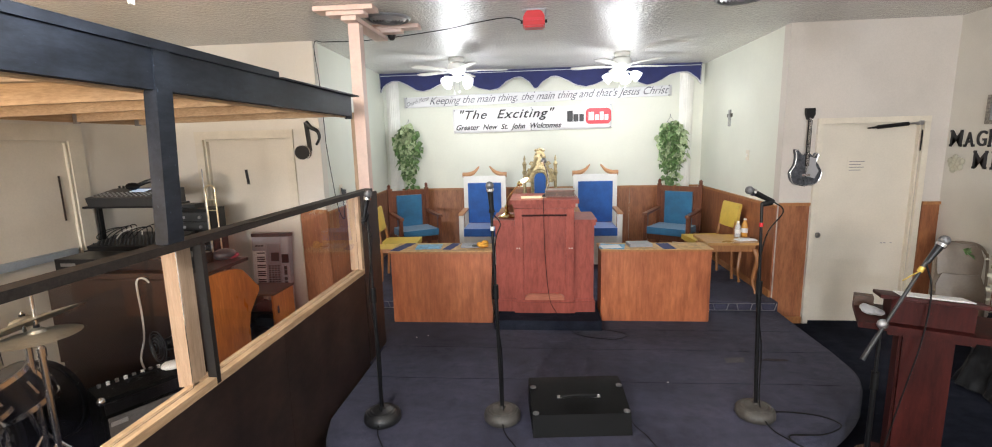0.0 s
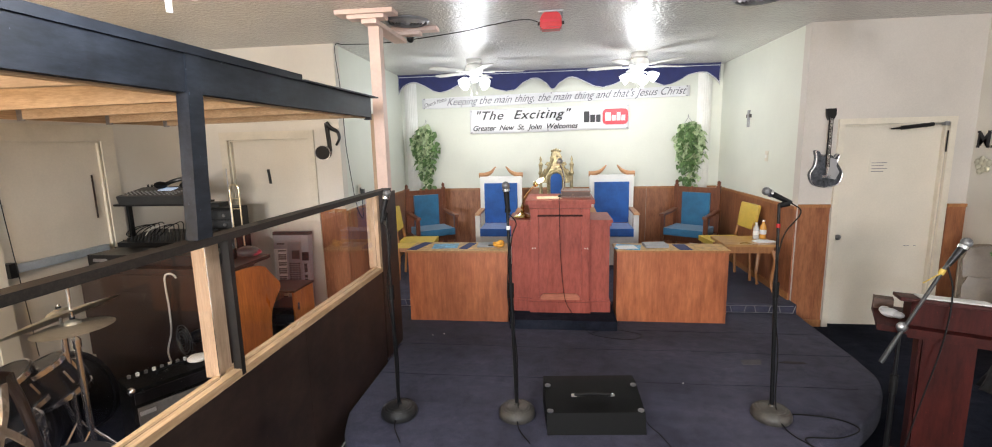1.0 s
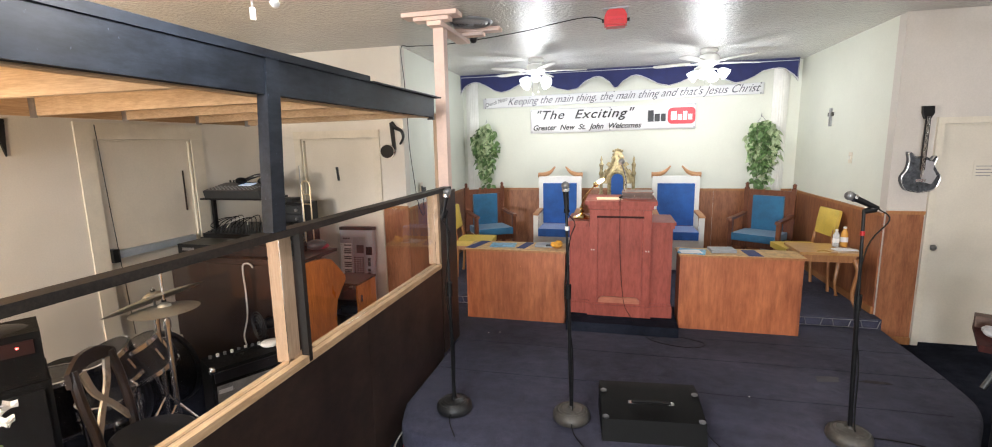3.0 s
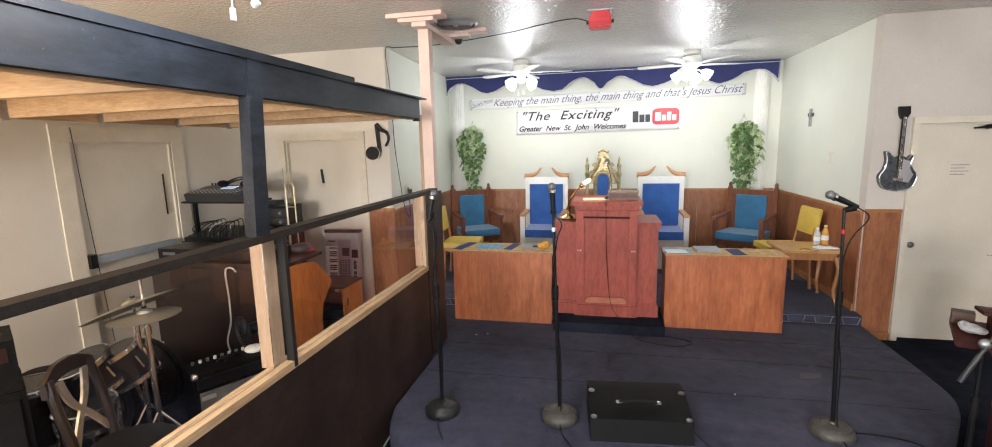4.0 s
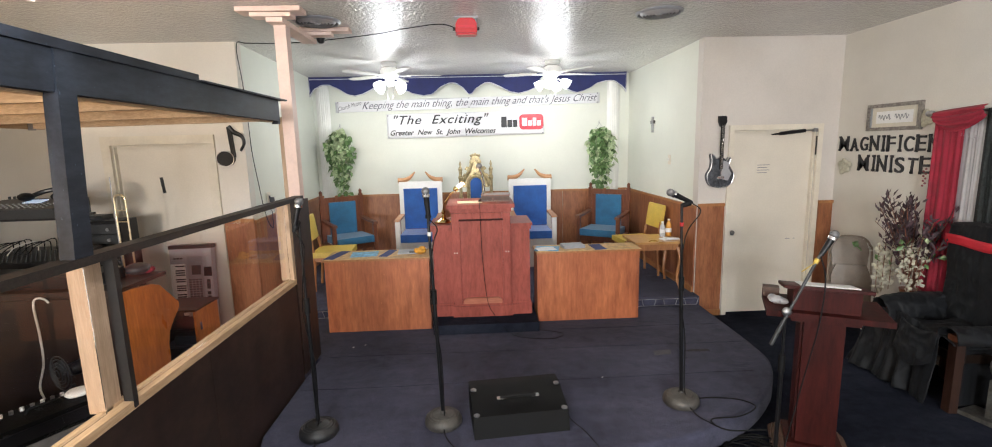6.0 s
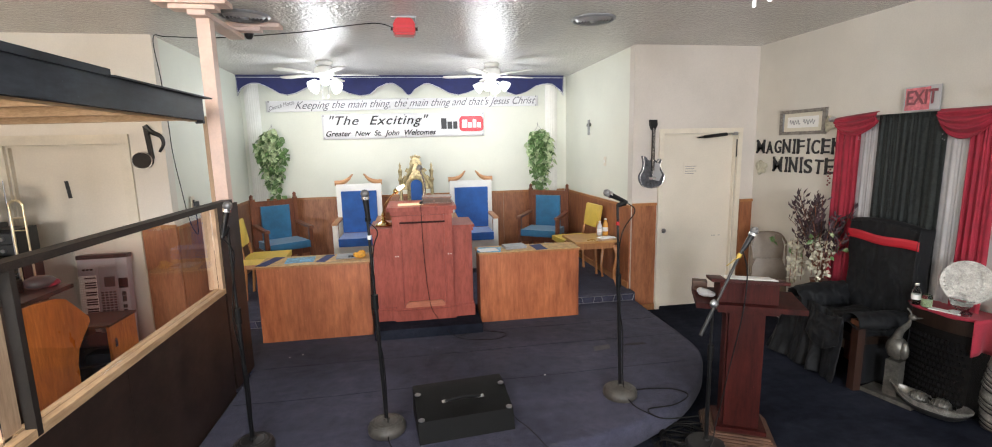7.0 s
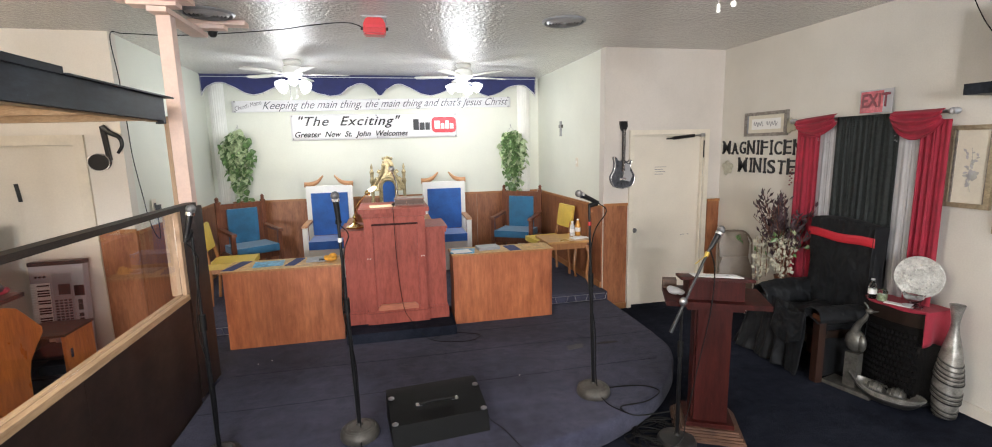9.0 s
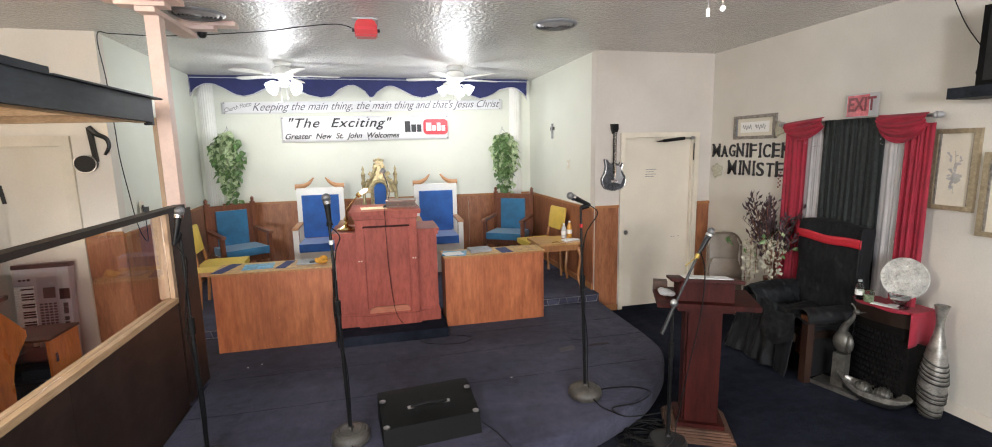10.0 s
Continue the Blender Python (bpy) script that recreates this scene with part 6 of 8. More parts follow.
ex = thing("exit_sign", "red and white exit sign above the curtain", "sign", (RIGHT - 0.04, 3.213, 2.20), -90)
part("panel", Shape().box(-0.136, 0.136, -0.006, 0.0, -0.06, 0.125), "sheer", ex, "pale pink shiny panel", soft=0.002)
# field stops short, so the white right end paints in glare
part("red_field", Shape().box(-0.128, 0.06, -0.0075, -0.0062, -0.055, 0.115), "pinkfield", ex, "pale red field")
lettering("EXIT", 0.15, "exitink", ex, pose(-0.115, -0.0095, -0.01), extrude=0.001, width=0.232, bold=0.004)
part("bracket", Shape().box(-0.1, 0.1, 0.0005, 0.038, -0.02, 0.0), "steel", ex)

# ---- curtain ----
cu = thing("window_curtain", "red, white and black draped curtain on a rod", "curtain", (RIGHT - 0.10, 3.28, 0), -90)
part("rod", Shape().cyl((-0.64, 0, 2.115), (0.64, 0, 2.115), 0.012), "steel", cu, "metal curtain rod")
for sx in (-1, 1):
    part("finial", Shape().lathe([(0.012, 0), (0.022, 0.01), (0.026, 0.025), (0.02, 0.038), (0.025, 0.05), (0.015, 0.068), (0.001, 0.075)], 14, m=Matrix.Translation((sx * 0.64, 0, 2.115)) @ pose(0, 0, 0, 0, sx * 90)), "silver", cu, "silver fluted finial")
    part("rod_bracket", Shape().box(sx * 0.6 - 0.01, sx * 0.6 + 0.01, 0.0125, 0.098, 2.105, 2.125), "steel", cu)


def drape(x0, x1, z0, z1, depth, folds, shift=0.0, off=0.0, flare=0.0):
    def fn(u, v):
        t = 1 - v
        x = x0 + (x1 - x0) * u + shift * t + flare * (u - 0.5) * t
        wander = noise.noise(Vector((x * 7, t * 1.6, off * 50)))
        a = (u + 0.10 * math.sin(5.1 * u + 9 * x0) + 0.05 * wander) * folds * 2 * math.pi
        swell = 0.65 + 0.7 * (0.5 + 0.5 * noise.noise(Vector((x * 5 + 3, t * 2.2, 1.0))))
        return (x + 0.012 * wander * t, off + swell * depth * (0.35 + 0.65 * t) * math.sin(a + 0.6 * math.sin(3 * t)) + 0.3 * depth * math.sin(2.3 * a + 1.3), z0 + (z1 - z0) * v)
    return Shape().sheet(fn, int(folds * 16), 30)


part("red_drape", drape(-0.585, -0.335, 0.12, 2.06, 0.018, 3.6, 0.0, -0.035), "redcloth", cu, "crimson side drape", thick=0.003, smooth=80)
part("white_drape", drape(-0.375, -0.16, 0.12, 2.05, 0.008, 3, 0.0, -0.01), "sheer", cu, "white sheer panel", thick=0.003, smooth=80)
part("black_drape", drape(-0.185, 0.345, 0.12, 2.125, 0.013, 6.5, 0.0, -0.03), "sequin", cu, "black glitter panel", thick=0.003, smooth=80)
part("white_drape", drape(0.32, 0.54, 0.12, 2.05, 0.008, 3, -0.0, -0.01), "sheer", cu, "white sheer panel", thick=0.003, smooth=80)
part("red_drape", drape(0.505, 0.695, 0.12, 2.06, 0.020, 3, 0.0, -0.035), "redcloth", cu, "crimson side drape", thick=0.003, smooth=80)


def swag(xa, xb, za, zb, drop):
    """A gathered cloth that hangs in a bow from the rod."""
    def fn(u, v):
        fall = 0.05 + drop * math.sin(math.pi * u) ** 0.7
        fold = 0.016 * math.sin(v * 22 + 2.2 * math.sin(u * 3)) * (0.4 + 0.6 * math.sin(math.pi * u))
        return (xa + (xb - xa) * u, -0.055 - 0.03 * math.sin(math.pi * min(1, v * 1.1)) + fold, za + (zb - za) * u + 0.035 - (fall + 0.035) * v)
    return Shape().sheet(fn, 30, 26)


part("swag", swag(-0.57, -0.17, 2.09, 2.12, 0.095), "redcloth", cu, "crimson swag over the rod", smooth=80, thick=0.004)
part("swag", swag(0.30, 0.65, 2.10, 2.10, 0.13), "redcloth", cu, "crimson swag over the rod", smooth=80, thick=0.004)
many("bead", Shape().ball((0, 0, 0), 0.009, n=6), "exitink", cu, [(-0.60 - 0.02 * (k % 2), -0.05, 1.66 - 0.02 * k) for k in range(8)], "dark red bead")
rnd = random.Random(9)
many("bead", Shape().ball((0, 0, 0), 0.0045, n=6), "sheer", cu, [(rnd.choice((-0.30, 0.38)) + rnd.uniform(-0.07, 0.09), -0.032, 1.93 + rnd.uniform(-0.03, 0.03)) for k in range(40)], "clear bead")

# ---- draped throne ----
th = thing("draped_chair", "large wooden armchair draped in black satin with a red band", "chair", m=pose(3.575, 3.30, 0, 0, 0, -96) @ Matrix.Diagonal((0.95, 0.82, 1.03, 1)))


def cloth(fn, nu, nv, amp, freq, lean=(1, 1, 1)):
    """A sheet with soft creases."""
    def g(u, v):
        p = Vector(fn(u, v))
        q = Vector((p.x * lean[0], p.y * lean[1], p.z * lean[2])) * freq
        k = (1 - 2 * abs(noise.noise(q))) * 0.55 + (1 - 2 * abs(noise.noise(q * 2.3 + Vector((3, 1, 7))))) * 0.4 + (1 - 2 * abs(noise.noise(q * 4.9 + Vector((8, 2, 5))))) * 0.16
        return p + Vector((k * 0.3, -k, k * 0.35)) * amp
    return Shape().sheet(g, nu, nv)


def pleat(x, z, n, amp):
    """Depth of soft upright folds that widen towards the floor."""
    return amp * (math.sin(n * x + 1.3 * math.sin(2.1 * x) + 2.0 * z) + 0.5 * math.sin(1.7 * n * x + 3.0 * z + 1.0))


part("back_frame", Shape().box(-0.26, 0.38, 0.14, 0.19, 0.0, 1.20), "chairwood", th, "dark wooden back", soft=0.02)
part("back_cover", cloth(lambda u, v: (-0.275 + 0.69 * u, 0.11 - 0.02 * math.sin(math.pi * u) - 0.02 * math.sin(3 * math.pi * (0.35 * u + v)) * (1 - v), 0.40 + 0.84 * v - 0.03 * (2 * u - 1) ** 2 * v), 56, 60, 0.026, 4.5, (1.5, 1, 0.9)), "blackcloth", th, "black satin back cover", thick=0.004, smooth=80)
part("back_cover_top", cloth(lambda u, v: (-0.275 + 0.69 * u, 0.09 + 0.13 * v, 1.235 + 0.025 * math.sin(math.pi * v) - 0.03 * (2 * u - 1) ** 2), 24, 6, 0.008, 6), "blackcloth", th, thick=0.004, smooth=80)
part("back_side_fall", cloth(lambda u, v: (0.417 + 0.01 * math.sin(v * 7), 0.08 + 0.14 * u, 0.30 + 0.93 * v), 12, 40, 0.02, 6, (1, 1.5, 0.7)), "blackcloth", th, "black satin hanging at the side", thick=0.004, smooth=80)
part("red_band", Shape().sheet(lambda u, v: (-0.282 + 0.71 * u, 0.072 - 0.02 * math.sin(math.pi * u), 1.075 + 0.07 * v + 0.006 * math.sin(u * 9)), 24, 3), "redsatin", th, "red satin band", thick=0.006, smooth=80)
part("seat_frame", Shape().box(-0.29, 0.29, -0.27, 0.138, 0.34, 0.40), "ebony", th, soft=0.006)
part("seat_cover", cloth(lambda u, v: (-0.33 + 0.66 * u, -0.33 + 0.46 * v, 0.47 + 0.05 * math.sin(math.pi * u) + 0.02 * math.sin(9 * u + 4 * v)), 44, 34, 0.045, 5), "blackcloth", th, "crumpled black satin seat cover", thick=0.004, smooth=80)
for sx in (-1, 1):
    x = sx * 0.31
    part("arm_post", Shape().box(x - 0.035, x + 0.035, -0.33, -0.26, 0.0, 0.51), "redwood", th, "red-brown wooden front post", soft=0.008)
    part("arm_rest", Shape().box(x - 0.04, x + 0.04, -0.34, 0.138, 0.511, 0.55), "chairwood", th, soft=0.01)
# satin bunched over the left arm, sagging across the seat and falling to the floor in folds
part("arm_cover", cloth(lambda u, v: (-0.31 - 0.13 * math.cos(math.pi * u), -0.42 + 0.56 * v, 0.40 + 0.27 * math.sin(math.pi * u) ** 0.6 - 0.05 * (1 - v) ** 3), 40, 40, 0.045, 5), "blackcloth", th, "bunched black satin over the arm", thick=0.004, smooth=80)
part("arm_cover", cloth(lambda u, v: (0.31 - 0.09 * math.cos(math.pi * u), -0.37 + 0.50 * v, 0.50 + 0.10 * math.sin(math.pi * u) ** 0.6), 26, 34, 0.03, 6), "blackcloth", th, "black satin over the arm", thick=0.004, smooth=80)
part("side_fall", cloth(lambda u, v: (-0.43 - 0.15 * (1 - v) ** 1.4 + pleat(5 * u, v, 4.5, 0.022) * (1.2 - v), -0.46 + 0.60 * u, 0.012 + 0.50 * v), 60, 34, 0.03, 4, (1, 2.0, 0.5)), "blackcloth", th, "black satin falling at the side", thick=0.004, smooth=80)
part("skirt", cloth(lambda u, v: (-0.46 + 0.70 * u - 0.10 * (1 - v) * (1 - u), -0.37 - 0.15 * (1 - v) ** 1.5 * (1 - 0.75 * u) + pleat(5 * u, v, 5.0, 0.020) * (1.25 - v), 0.012 + (0.50 + 0.05 * math.sin(3 * u)) * v), 80, 36, 0.035, 4, (1.3, 1, 0.6)), "blackcloth", th, "black satin falling to the floor in folds", thick=0.004, smooth=80)
# dark sheet standing in for the shadow beside the post
part("shade_panel", cloth(lambda u, v: (0.275 + 0.01 * math.sin(9 * u), -0.25 + 0.38 * u, 0.02 + 0.50 * v), 24, 24, 0.02, 5), "blackcloth", th, "black sheet put in for the shade under the arm", thick=0.004, smooth=80)
part("front_fold", cloth(lambda u, v: (-0.10 + 0.36 * u, -0.44 + 0.05 * v - 0.03 * math.sin(math.pi * u), 0.30 + 0.22 * v + 0.10 * (u - 0.5) ** 2 - 0.05 * math.sin(math.pi * u) * (1 - v)), 30, 22, 0.03, 6), "blackcloth", th, "turned-over fold of satin", thick=0.004, smooth=80)

# ---- floor arrangement ----
fp = thing("flower_arrangement", "tall arrangement of purple foliage and white wisteria in a brown vase", "plant", (3.64, 3.79, 0))
part("vase", Shape().lathe([(0.07, 0.001), (0.11, 0.10), (0.12, 0.28), (0.08, 0.48), (0.055, 0.58), (0.075, 0.66), (0.06, 0.66)], 20), "chairwood", fp, "brown floor vase")
rnd = random.Random(21)
stems, dark, green, pale = Shape(), Shape(), Shape(), Shape()


def leaf(s, c, sz, slim=0.35, droop=(-60, 60), lean=80):
    m = Matrix.Translation(c) @ pose(0, 0, 0, rnd.uniform(*droop), rnd.uniform(-lean, lean), rnd.uniform(0, 360))
    vs = [s.bm.verts.new(m @ Vector(q)) for q in ((0, 0, 0), (slim * sz, 0.1 * sz, 0.5 * sz), (0, 0, sz), (-slim * sz, 0.1 * sz, 0.5 * sz))]
    s.bm.faces.new(vs)


for k in range(32):
    a, spread, up = rnd.uniform(0, 2 * math.pi), rnd.uniform(0.05, 0.33), rnd.uniform(0.40, 0.84)
    tip = Vector((math.cos(a) * spread * 0.75, math.sin(a) * spread, 0.64 + up))
    pts = [Vector((0, 0, 0.62)).lerp(tip, t) + Vector((0, 0, 0.06 * math.sin(math.pi * t))) for t in (0, 0.35, 0.7, 1)]
    stems.tube(pts, 0.0035, 5)
    for t in (0.62, 0.70, 0.78, 0.85, 0.92, 1.0):
        for _ in range(3):
            leaf(dark, Vector((0, 0, 0.64)).lerp(tip, t) + Vector((rnd.gauss(0, 0.02), rnd.gauss(0, 0.02), rnd.gauss(0, 0.02))), rnd.uniform(0.05, 0.09), 0.17, (-35, 35), 50)
for dx, dy, top_z, ln in ((-0.10, 0.17, 1.04, 0.46), (-0.12, 0.21, 1.0, 0.48), (-0.02, 0.19, 1.06, 0.46), (-0.06, 0.14, 1.03, 0.36), (-0.12, -0.10, 1.08, 0.42), (-0.06, -0.13, 1.06, 0.40), (-0.14, -0.06, 1.02, 0.30), (-0.05, 0.23, 0.98, 0.36)):
    top = Vector((dx, dy, top_z))
    stems.tube([Vector((0, 0, 0.63)), (Vector((0, 0, 0.7)) + top) / 2 + Vector((0, 0, 0.12)), top, top - Vector((0, 0, ln))], 0.003, 5)
    light = Shape()
    for i in range(52):
        t = rnd.random()
        leaf(light, top + Vector((rnd.gauss(0, 0.026 * (1.15 - t)), rnd.gauss(0, 0.026 * (1.15 - t)), -ln * t)), rnd.uniform(0.026, 0.042), 0.5)
    tagged(part("wisteria", light, "petal", fp, smooth=0), "hanging strands of small white wisteria flowers", kind="stuff")
for k in range(26):
    a, q = rnd.uniform(0, 2 * math.pi), rnd.uniform(0.05, 0.30)
    leaf(green if k % 3 else pale, Vector((math.cos(a) * q, math.sin(a) * q, 0.84 + rnd.uniform(0, 0.30))), rnd.uniform(0.05, 0.085), 0.3)
for sz, (dx, dy, dz) in ((0.09, (-0.2, 0.3, 0.92)), (0.08, (-0.24, 0.34, 0.95)), (0.08, (-0.19, 0.36, 0.97))):
    leaf(green, Vector((dx, dy, dz)), sz, 0.4)
sprigs = Shape()
for k in range(16):
    dy, up = rnd.uniform(0.02, 0.36), rnd.uniform(0.50, 0.68)
    tip = Vector((rnd.uniform(-0.16, 0.02), dy, 0.64 + up))
    stems.tube([Vector((0, 0.02, 0.66)), Vector((0, dy * 0.45, 0.66 + up * 0.6)), tip], 0.0022, 5)
    for i in range(14):
        leaf(sprigs, Vector((0, dy * 0.45, 0.66 + up * 0.6)).lerp(tip, i / 13) + Vector((rnd.gauss(0, 0.008), rnd.gauss(0, 0.008), 0)), rnd.uniform(0.02, 0.035), 0.2, (-45, 45), 45)
tagged(part("lilac_sprigs", sprigs, "lilac", fp, smooth=0), "thin sprigs of small grey-lilac leaves", kind="stuff")
part("twig", stems, "chairwood", fp)
tagged(part("purple_foliage", dark, "purple", fp, smooth=0), "many small dusky purple leaves", kind="stuff")
part("green_leaves", green, "leaf", fp, "green leaves", smooth=0)
part("pale_leaves", pale, "leaf_lite", fp, "pale green leaves", smooth=0)

ca = thing("rattan_cabinet", "black woven cabinet with a bowed front against the wall", "cabinet", (3.71, 2.712, 0), -86)
bow = [(-0.21, 0.13), (-0.21, -0.09), (-0.12, -0.125), (0.0, -0.138), (0.12, -0.125), (0.21, -0.09), (0.21, 0.13)]
part("body", Shape().prism(bow, "z", 0.03, 0.60), "rattan", ca, soft=0.006)
part("plinth", Shape().prism([(x * 0.97, y * 0.97) for x, y in bow], "z", 0.0, 0.0295), "black", ca)
part("wooden_band", Shape().prism([(x * 1.02, y * 1.03) for x, y in bow], "z", 0.6005, 0.70), "ebony", ca, "dark carved wooden band", soft=0.008)
part("cabinet_top", Shape().prism([(x * 1.06, y * 1.06) for x, y in bow], "z", 0.7005, 0.725), "black", ca, soft=0.006)
spots = []
for i in range(14):
    for j in range(11):
        x, z = -0.19 + 0.38 * (i + 0.5 * (j % 2)) / 14, 0.07 + 0.5 * j / 11
        spots.append((x, -0.141 + 0.055 * (abs(x) / 0.21) ** 2.2, z))
many("weave_strip", Shape().box(-0.009, 0.009, -0.003, 0.004, -0.014, 0.014), "black", ca, spots)
rc = thing("red_cloth", "crimson table cloth over the cabinet top", "cloth", (3.71, 2.712, 0.726), -86)
part("cloth_top", Shape().prism([(x * 1.07, y * 1.07 - 0.002) for x, y in bow], "z", 0.0, 0.004), "redcloth", rc)
part("cloth_edge", Shape().sheet(lambda u, v: (-0.21 + 0.43 * u, -0.156 + 0.055 * (abs(2 * u - 1)) ** 2.2, -0.018 - 0.004 * math.sin(u * 11) + (0.02 + 0.004 * math.sin(u * 11)) * v), 24, 3), "redcloth", rc, "turned-down front edge of the cloth", thick=0.003, smooth=80)
part("cloth_fall", Shape().sheet(lambda u, v: (0.226 + 0.014 * math.sin(u * 9) * (1 - v), -0.14 + 0.27 * u, -0.25 + 0.254 * v + 0.02 * math.sin(u * 5) * (1 - v)), 20, 8), "redcloth", rc, "hanging end of the cloth", thick=0.004, smooth=80)

RT = 0.7305
pt = thing("crystal_plate", "round lacy white crystal plate on a stand", "plate", (3.70, 2.63, RT), -74)
part("plate", Shape().lathe([(0.001, -0.004), (0.10, -0.006), (0.135, 0.004), (0.150, 0.012), (0.145, 0.016), (0.10, 0.004), (0.001, 0.006)], 40, m=pose(0, 0, 0.215, 82)), "crystal", pt)
s = Shape()
for k in range(3):
    for i in range(12 + 8 * k):
        a = 2 * math.pi * i / (12 + 8 * k)
        q = 0.05 + 0.038 * k
        s.ball(pose(0, 0, 0.215, 82) @ Vector((q * math.cos(a), q * math.sin(a), 0.008)), 0.010, n=6)
part("lace_relief", s, "crystal", pt, "raised lace pattern")
part("stand", Shape().lathe([(0.06, 0.0), (0.062, 0.012), (0.02, 0.03), (0.055, 0.06), (0.07, 0.10), (0.065, 0.10)], 20, at=(0.0, -0.05, 0)), "bottle", pt, "clear glass footed dish")
bottle(3.57, 2.855, RT, "bottle", 0.15, 0.028, "sheer", "small clear water bottle on the red cloth")
jr = thing("jar_candle", "small glass jar candle on the red cloth", "candle", (3.58, 2.785, RT))
part("jar", Shape().lathe([(0.03, 0.001), (0.033, 0.01), (0.033, 0.075), (0.027, 0.085), (0.027, 0.09)], 18), "bottle", jr)
part("wax", Shape().cyl((0, 0, 0.004), (0, 0, 0.05), 0.028), "leaf_lite", jr)
flat("paper_sheet", "folded white paper on the red cloth", "paper", 3.60, 2.68, RT, 0.16, 0.06, 0.006, -70, "paper")

va = thing("floor_vase", "tall silver mosaic bottle vase with wavy ridges", "vase", (3.725, 2.388, 0))
prof = []
for i in range(49):
    t = i / 48
    r = 0.046 + 0.036 * math.sin(math.pi * min(1, (t + 0.08) / 0.72)) if t < 0.50 else 0.0661 - 0.0421 * smoothstep((t - 0.50) / 0.34)
    if t > 0.84:
        r = 0.024 + 0.02 * ((t - 0.84) / 0.16) ** 1.5
    prof.append((r, 0.001 + 0.81 * t))
part("body", Shape().lathe(prof + [(0.03, 0.80)], 36), "mosaic", va)


def vase_ring(z0, out, drop):
    """A sagging loop round the body of the vase."""
    pts = []
    for i in range(36):
        a = 2 * math.pi * i / 36
        z = max(0.006, z0 + min(0.03, z0 * 0.4 + 0.008) * math.sin(a + 0.23) - drop)
        t = z / 0.81
        r = 0.046 + 0.036 * math.sin(math.pi * min(1, (t + 0.08) / 0.72)) if t < 0.50 else 0.0661 - 0.0421 * smoothstep((t - 0.50) / 0.34)
        pts.append(((r + out) * math.cos(a), (r + out) * math.sin(a), z))
    return pts


for z0, thick in ((0.020, 0.006), (0.055, 0.008), (0.085, 0.005), (0.155, 0.008), (0.185, 0.006), (0.215, 0.005), (0.295, 0.007), (0.325, 0.005), (0.352, 0.005), (0.385, 0.004), (0.42, 0.004)):
    part("ridge", Shape().tube(vase_ring(z0, 0.0, 0.0), thick * 0.8, 8, loop=True), "pewter", va, "raised silver ridge")
    # black tube below each ridge draws the ridge's shadow
    part("ridge_shade", Shape().tube(vase_ring(z0, 0.0015, thick * 1.5), thick * 0.85, 6, loop=True), "black", va, "black line painting in the shadow below the ridge")

bo = thing("boat_bowl", "long silver boat-shaped bowl on the floor", "bowl", (3.505, 2.632, 0), -69)
out = []
for i in range(25):
    t = -1 + 2 * i / 24
    w = 0.105 * (max(0.03, 1 - abs(t) ** 2.0) if t < 0 else max(0.05, 1 - t ** 4) ** 0.6)
    lift = 0.055 * max(0.0, -t) ** 2.2 + 0.01 * max(0.0, t) ** 2
    x = 0.235 * t
    ring = []
    for k in range(13):
        a = math.pi * k / 12
        ring.append((x, -w * math.cos(a), 0.102 + lift - 0.098 * math.sin(a) ** 0.7 * max(0.15, 1 - abs(t) ** (2.4 if t < 0 else 5))))
    for k in range(13):
        a = math.pi * (12 - k) / 12
        ring.append((x, -w * 0.80 * math.cos(a), 0.104 + lift - 0.082 * math.sin(a) * max(0.1, 1 - abs(t) ** (2.4 if t < 0 else 5))))
    out.append(ring)
part("shell", Shape().rings(out), "mosaic", bo)
# dark skin over the silver shell, for its shaded outer side
shade_skin = []
for ring in out[1:-1]:
    x = ring[0][0]
    skin = [Vector(q) for q in ring[1:12]]
    shade_skin.append([Vector((x, q.y * 1.035, max(0.001, q.z - 0.004))) for q in skin] + [Vector((x, q.y * 1.005, q.z - 0.0005)) for q in reversed(skin)])
part("shade_skin", Shape().rings(shade_skin), "iron", bo, "dark skin for the shade on the bowl's outer side")
for x in (-0.06, 0.07):
    bl = part("ball", Shape().ball((x, 0.0, 0.085), 0.056, n=18), "pewter", bo, "ribbed silver ball")
    s = Shape()
    for k in range(5):
        q = 0.056 * math.cos((k - 2) * 0.45)
        s.tube([(x + 0.056 * math.sin((k - 2) * 0.45), (q + 0.001) * math.cos(a), 0.085 + (q + 0.001) * math.sin(a)) for a in [2 * math.pi * i / 20 for i in range(20)]], 0.0035, 5, loop=True)
    part("rib", s, "pewter", bl)

# statue, one plain shape
s = Shape().box(-0.17, 0.17, -0.09, 0.09, 0.0, 0.03).box(-0.044, 0.044, -0.04, 0.04, 0.03, 0.30)
s.ball((0.0, 0.0, 0.395), 0.075, (0.92, 0.8, 1.2), 18)
s.ball((0.055, -0.02, 0.39), 0.045, (0.7, 0.6, 1.5), 14)
s.tube(spline([(-0.01, 0.0, 0.46), (0.01, 0.0, 0.53), (0.05, 0.0, 0.59), (0.065, 0.0, 0.64)], 6), 0.025, 10, taper=[1.3 - 0.95 * i / 18 for i in range(19)])
s.ball((0.075, 0.0, 0.655), 0.024, (1.1, 0.9, 0.9), 12)
s.cyl((0.09, 0.0, 0.655), (0.135, 0.0, 0.668), 0.010, 0.002, 8)
s.tube([(0.066, 0.0, 0.672), (0.055, 0.0, 0.695), (0.035, 0.0, 0.712)], 0.006, 6)
ob = part("peacock_statue", s, "pewter", None, smooth=50)
ob.matrix_basis = pose(3.465, 2.862, 0, 0, 0, -76)
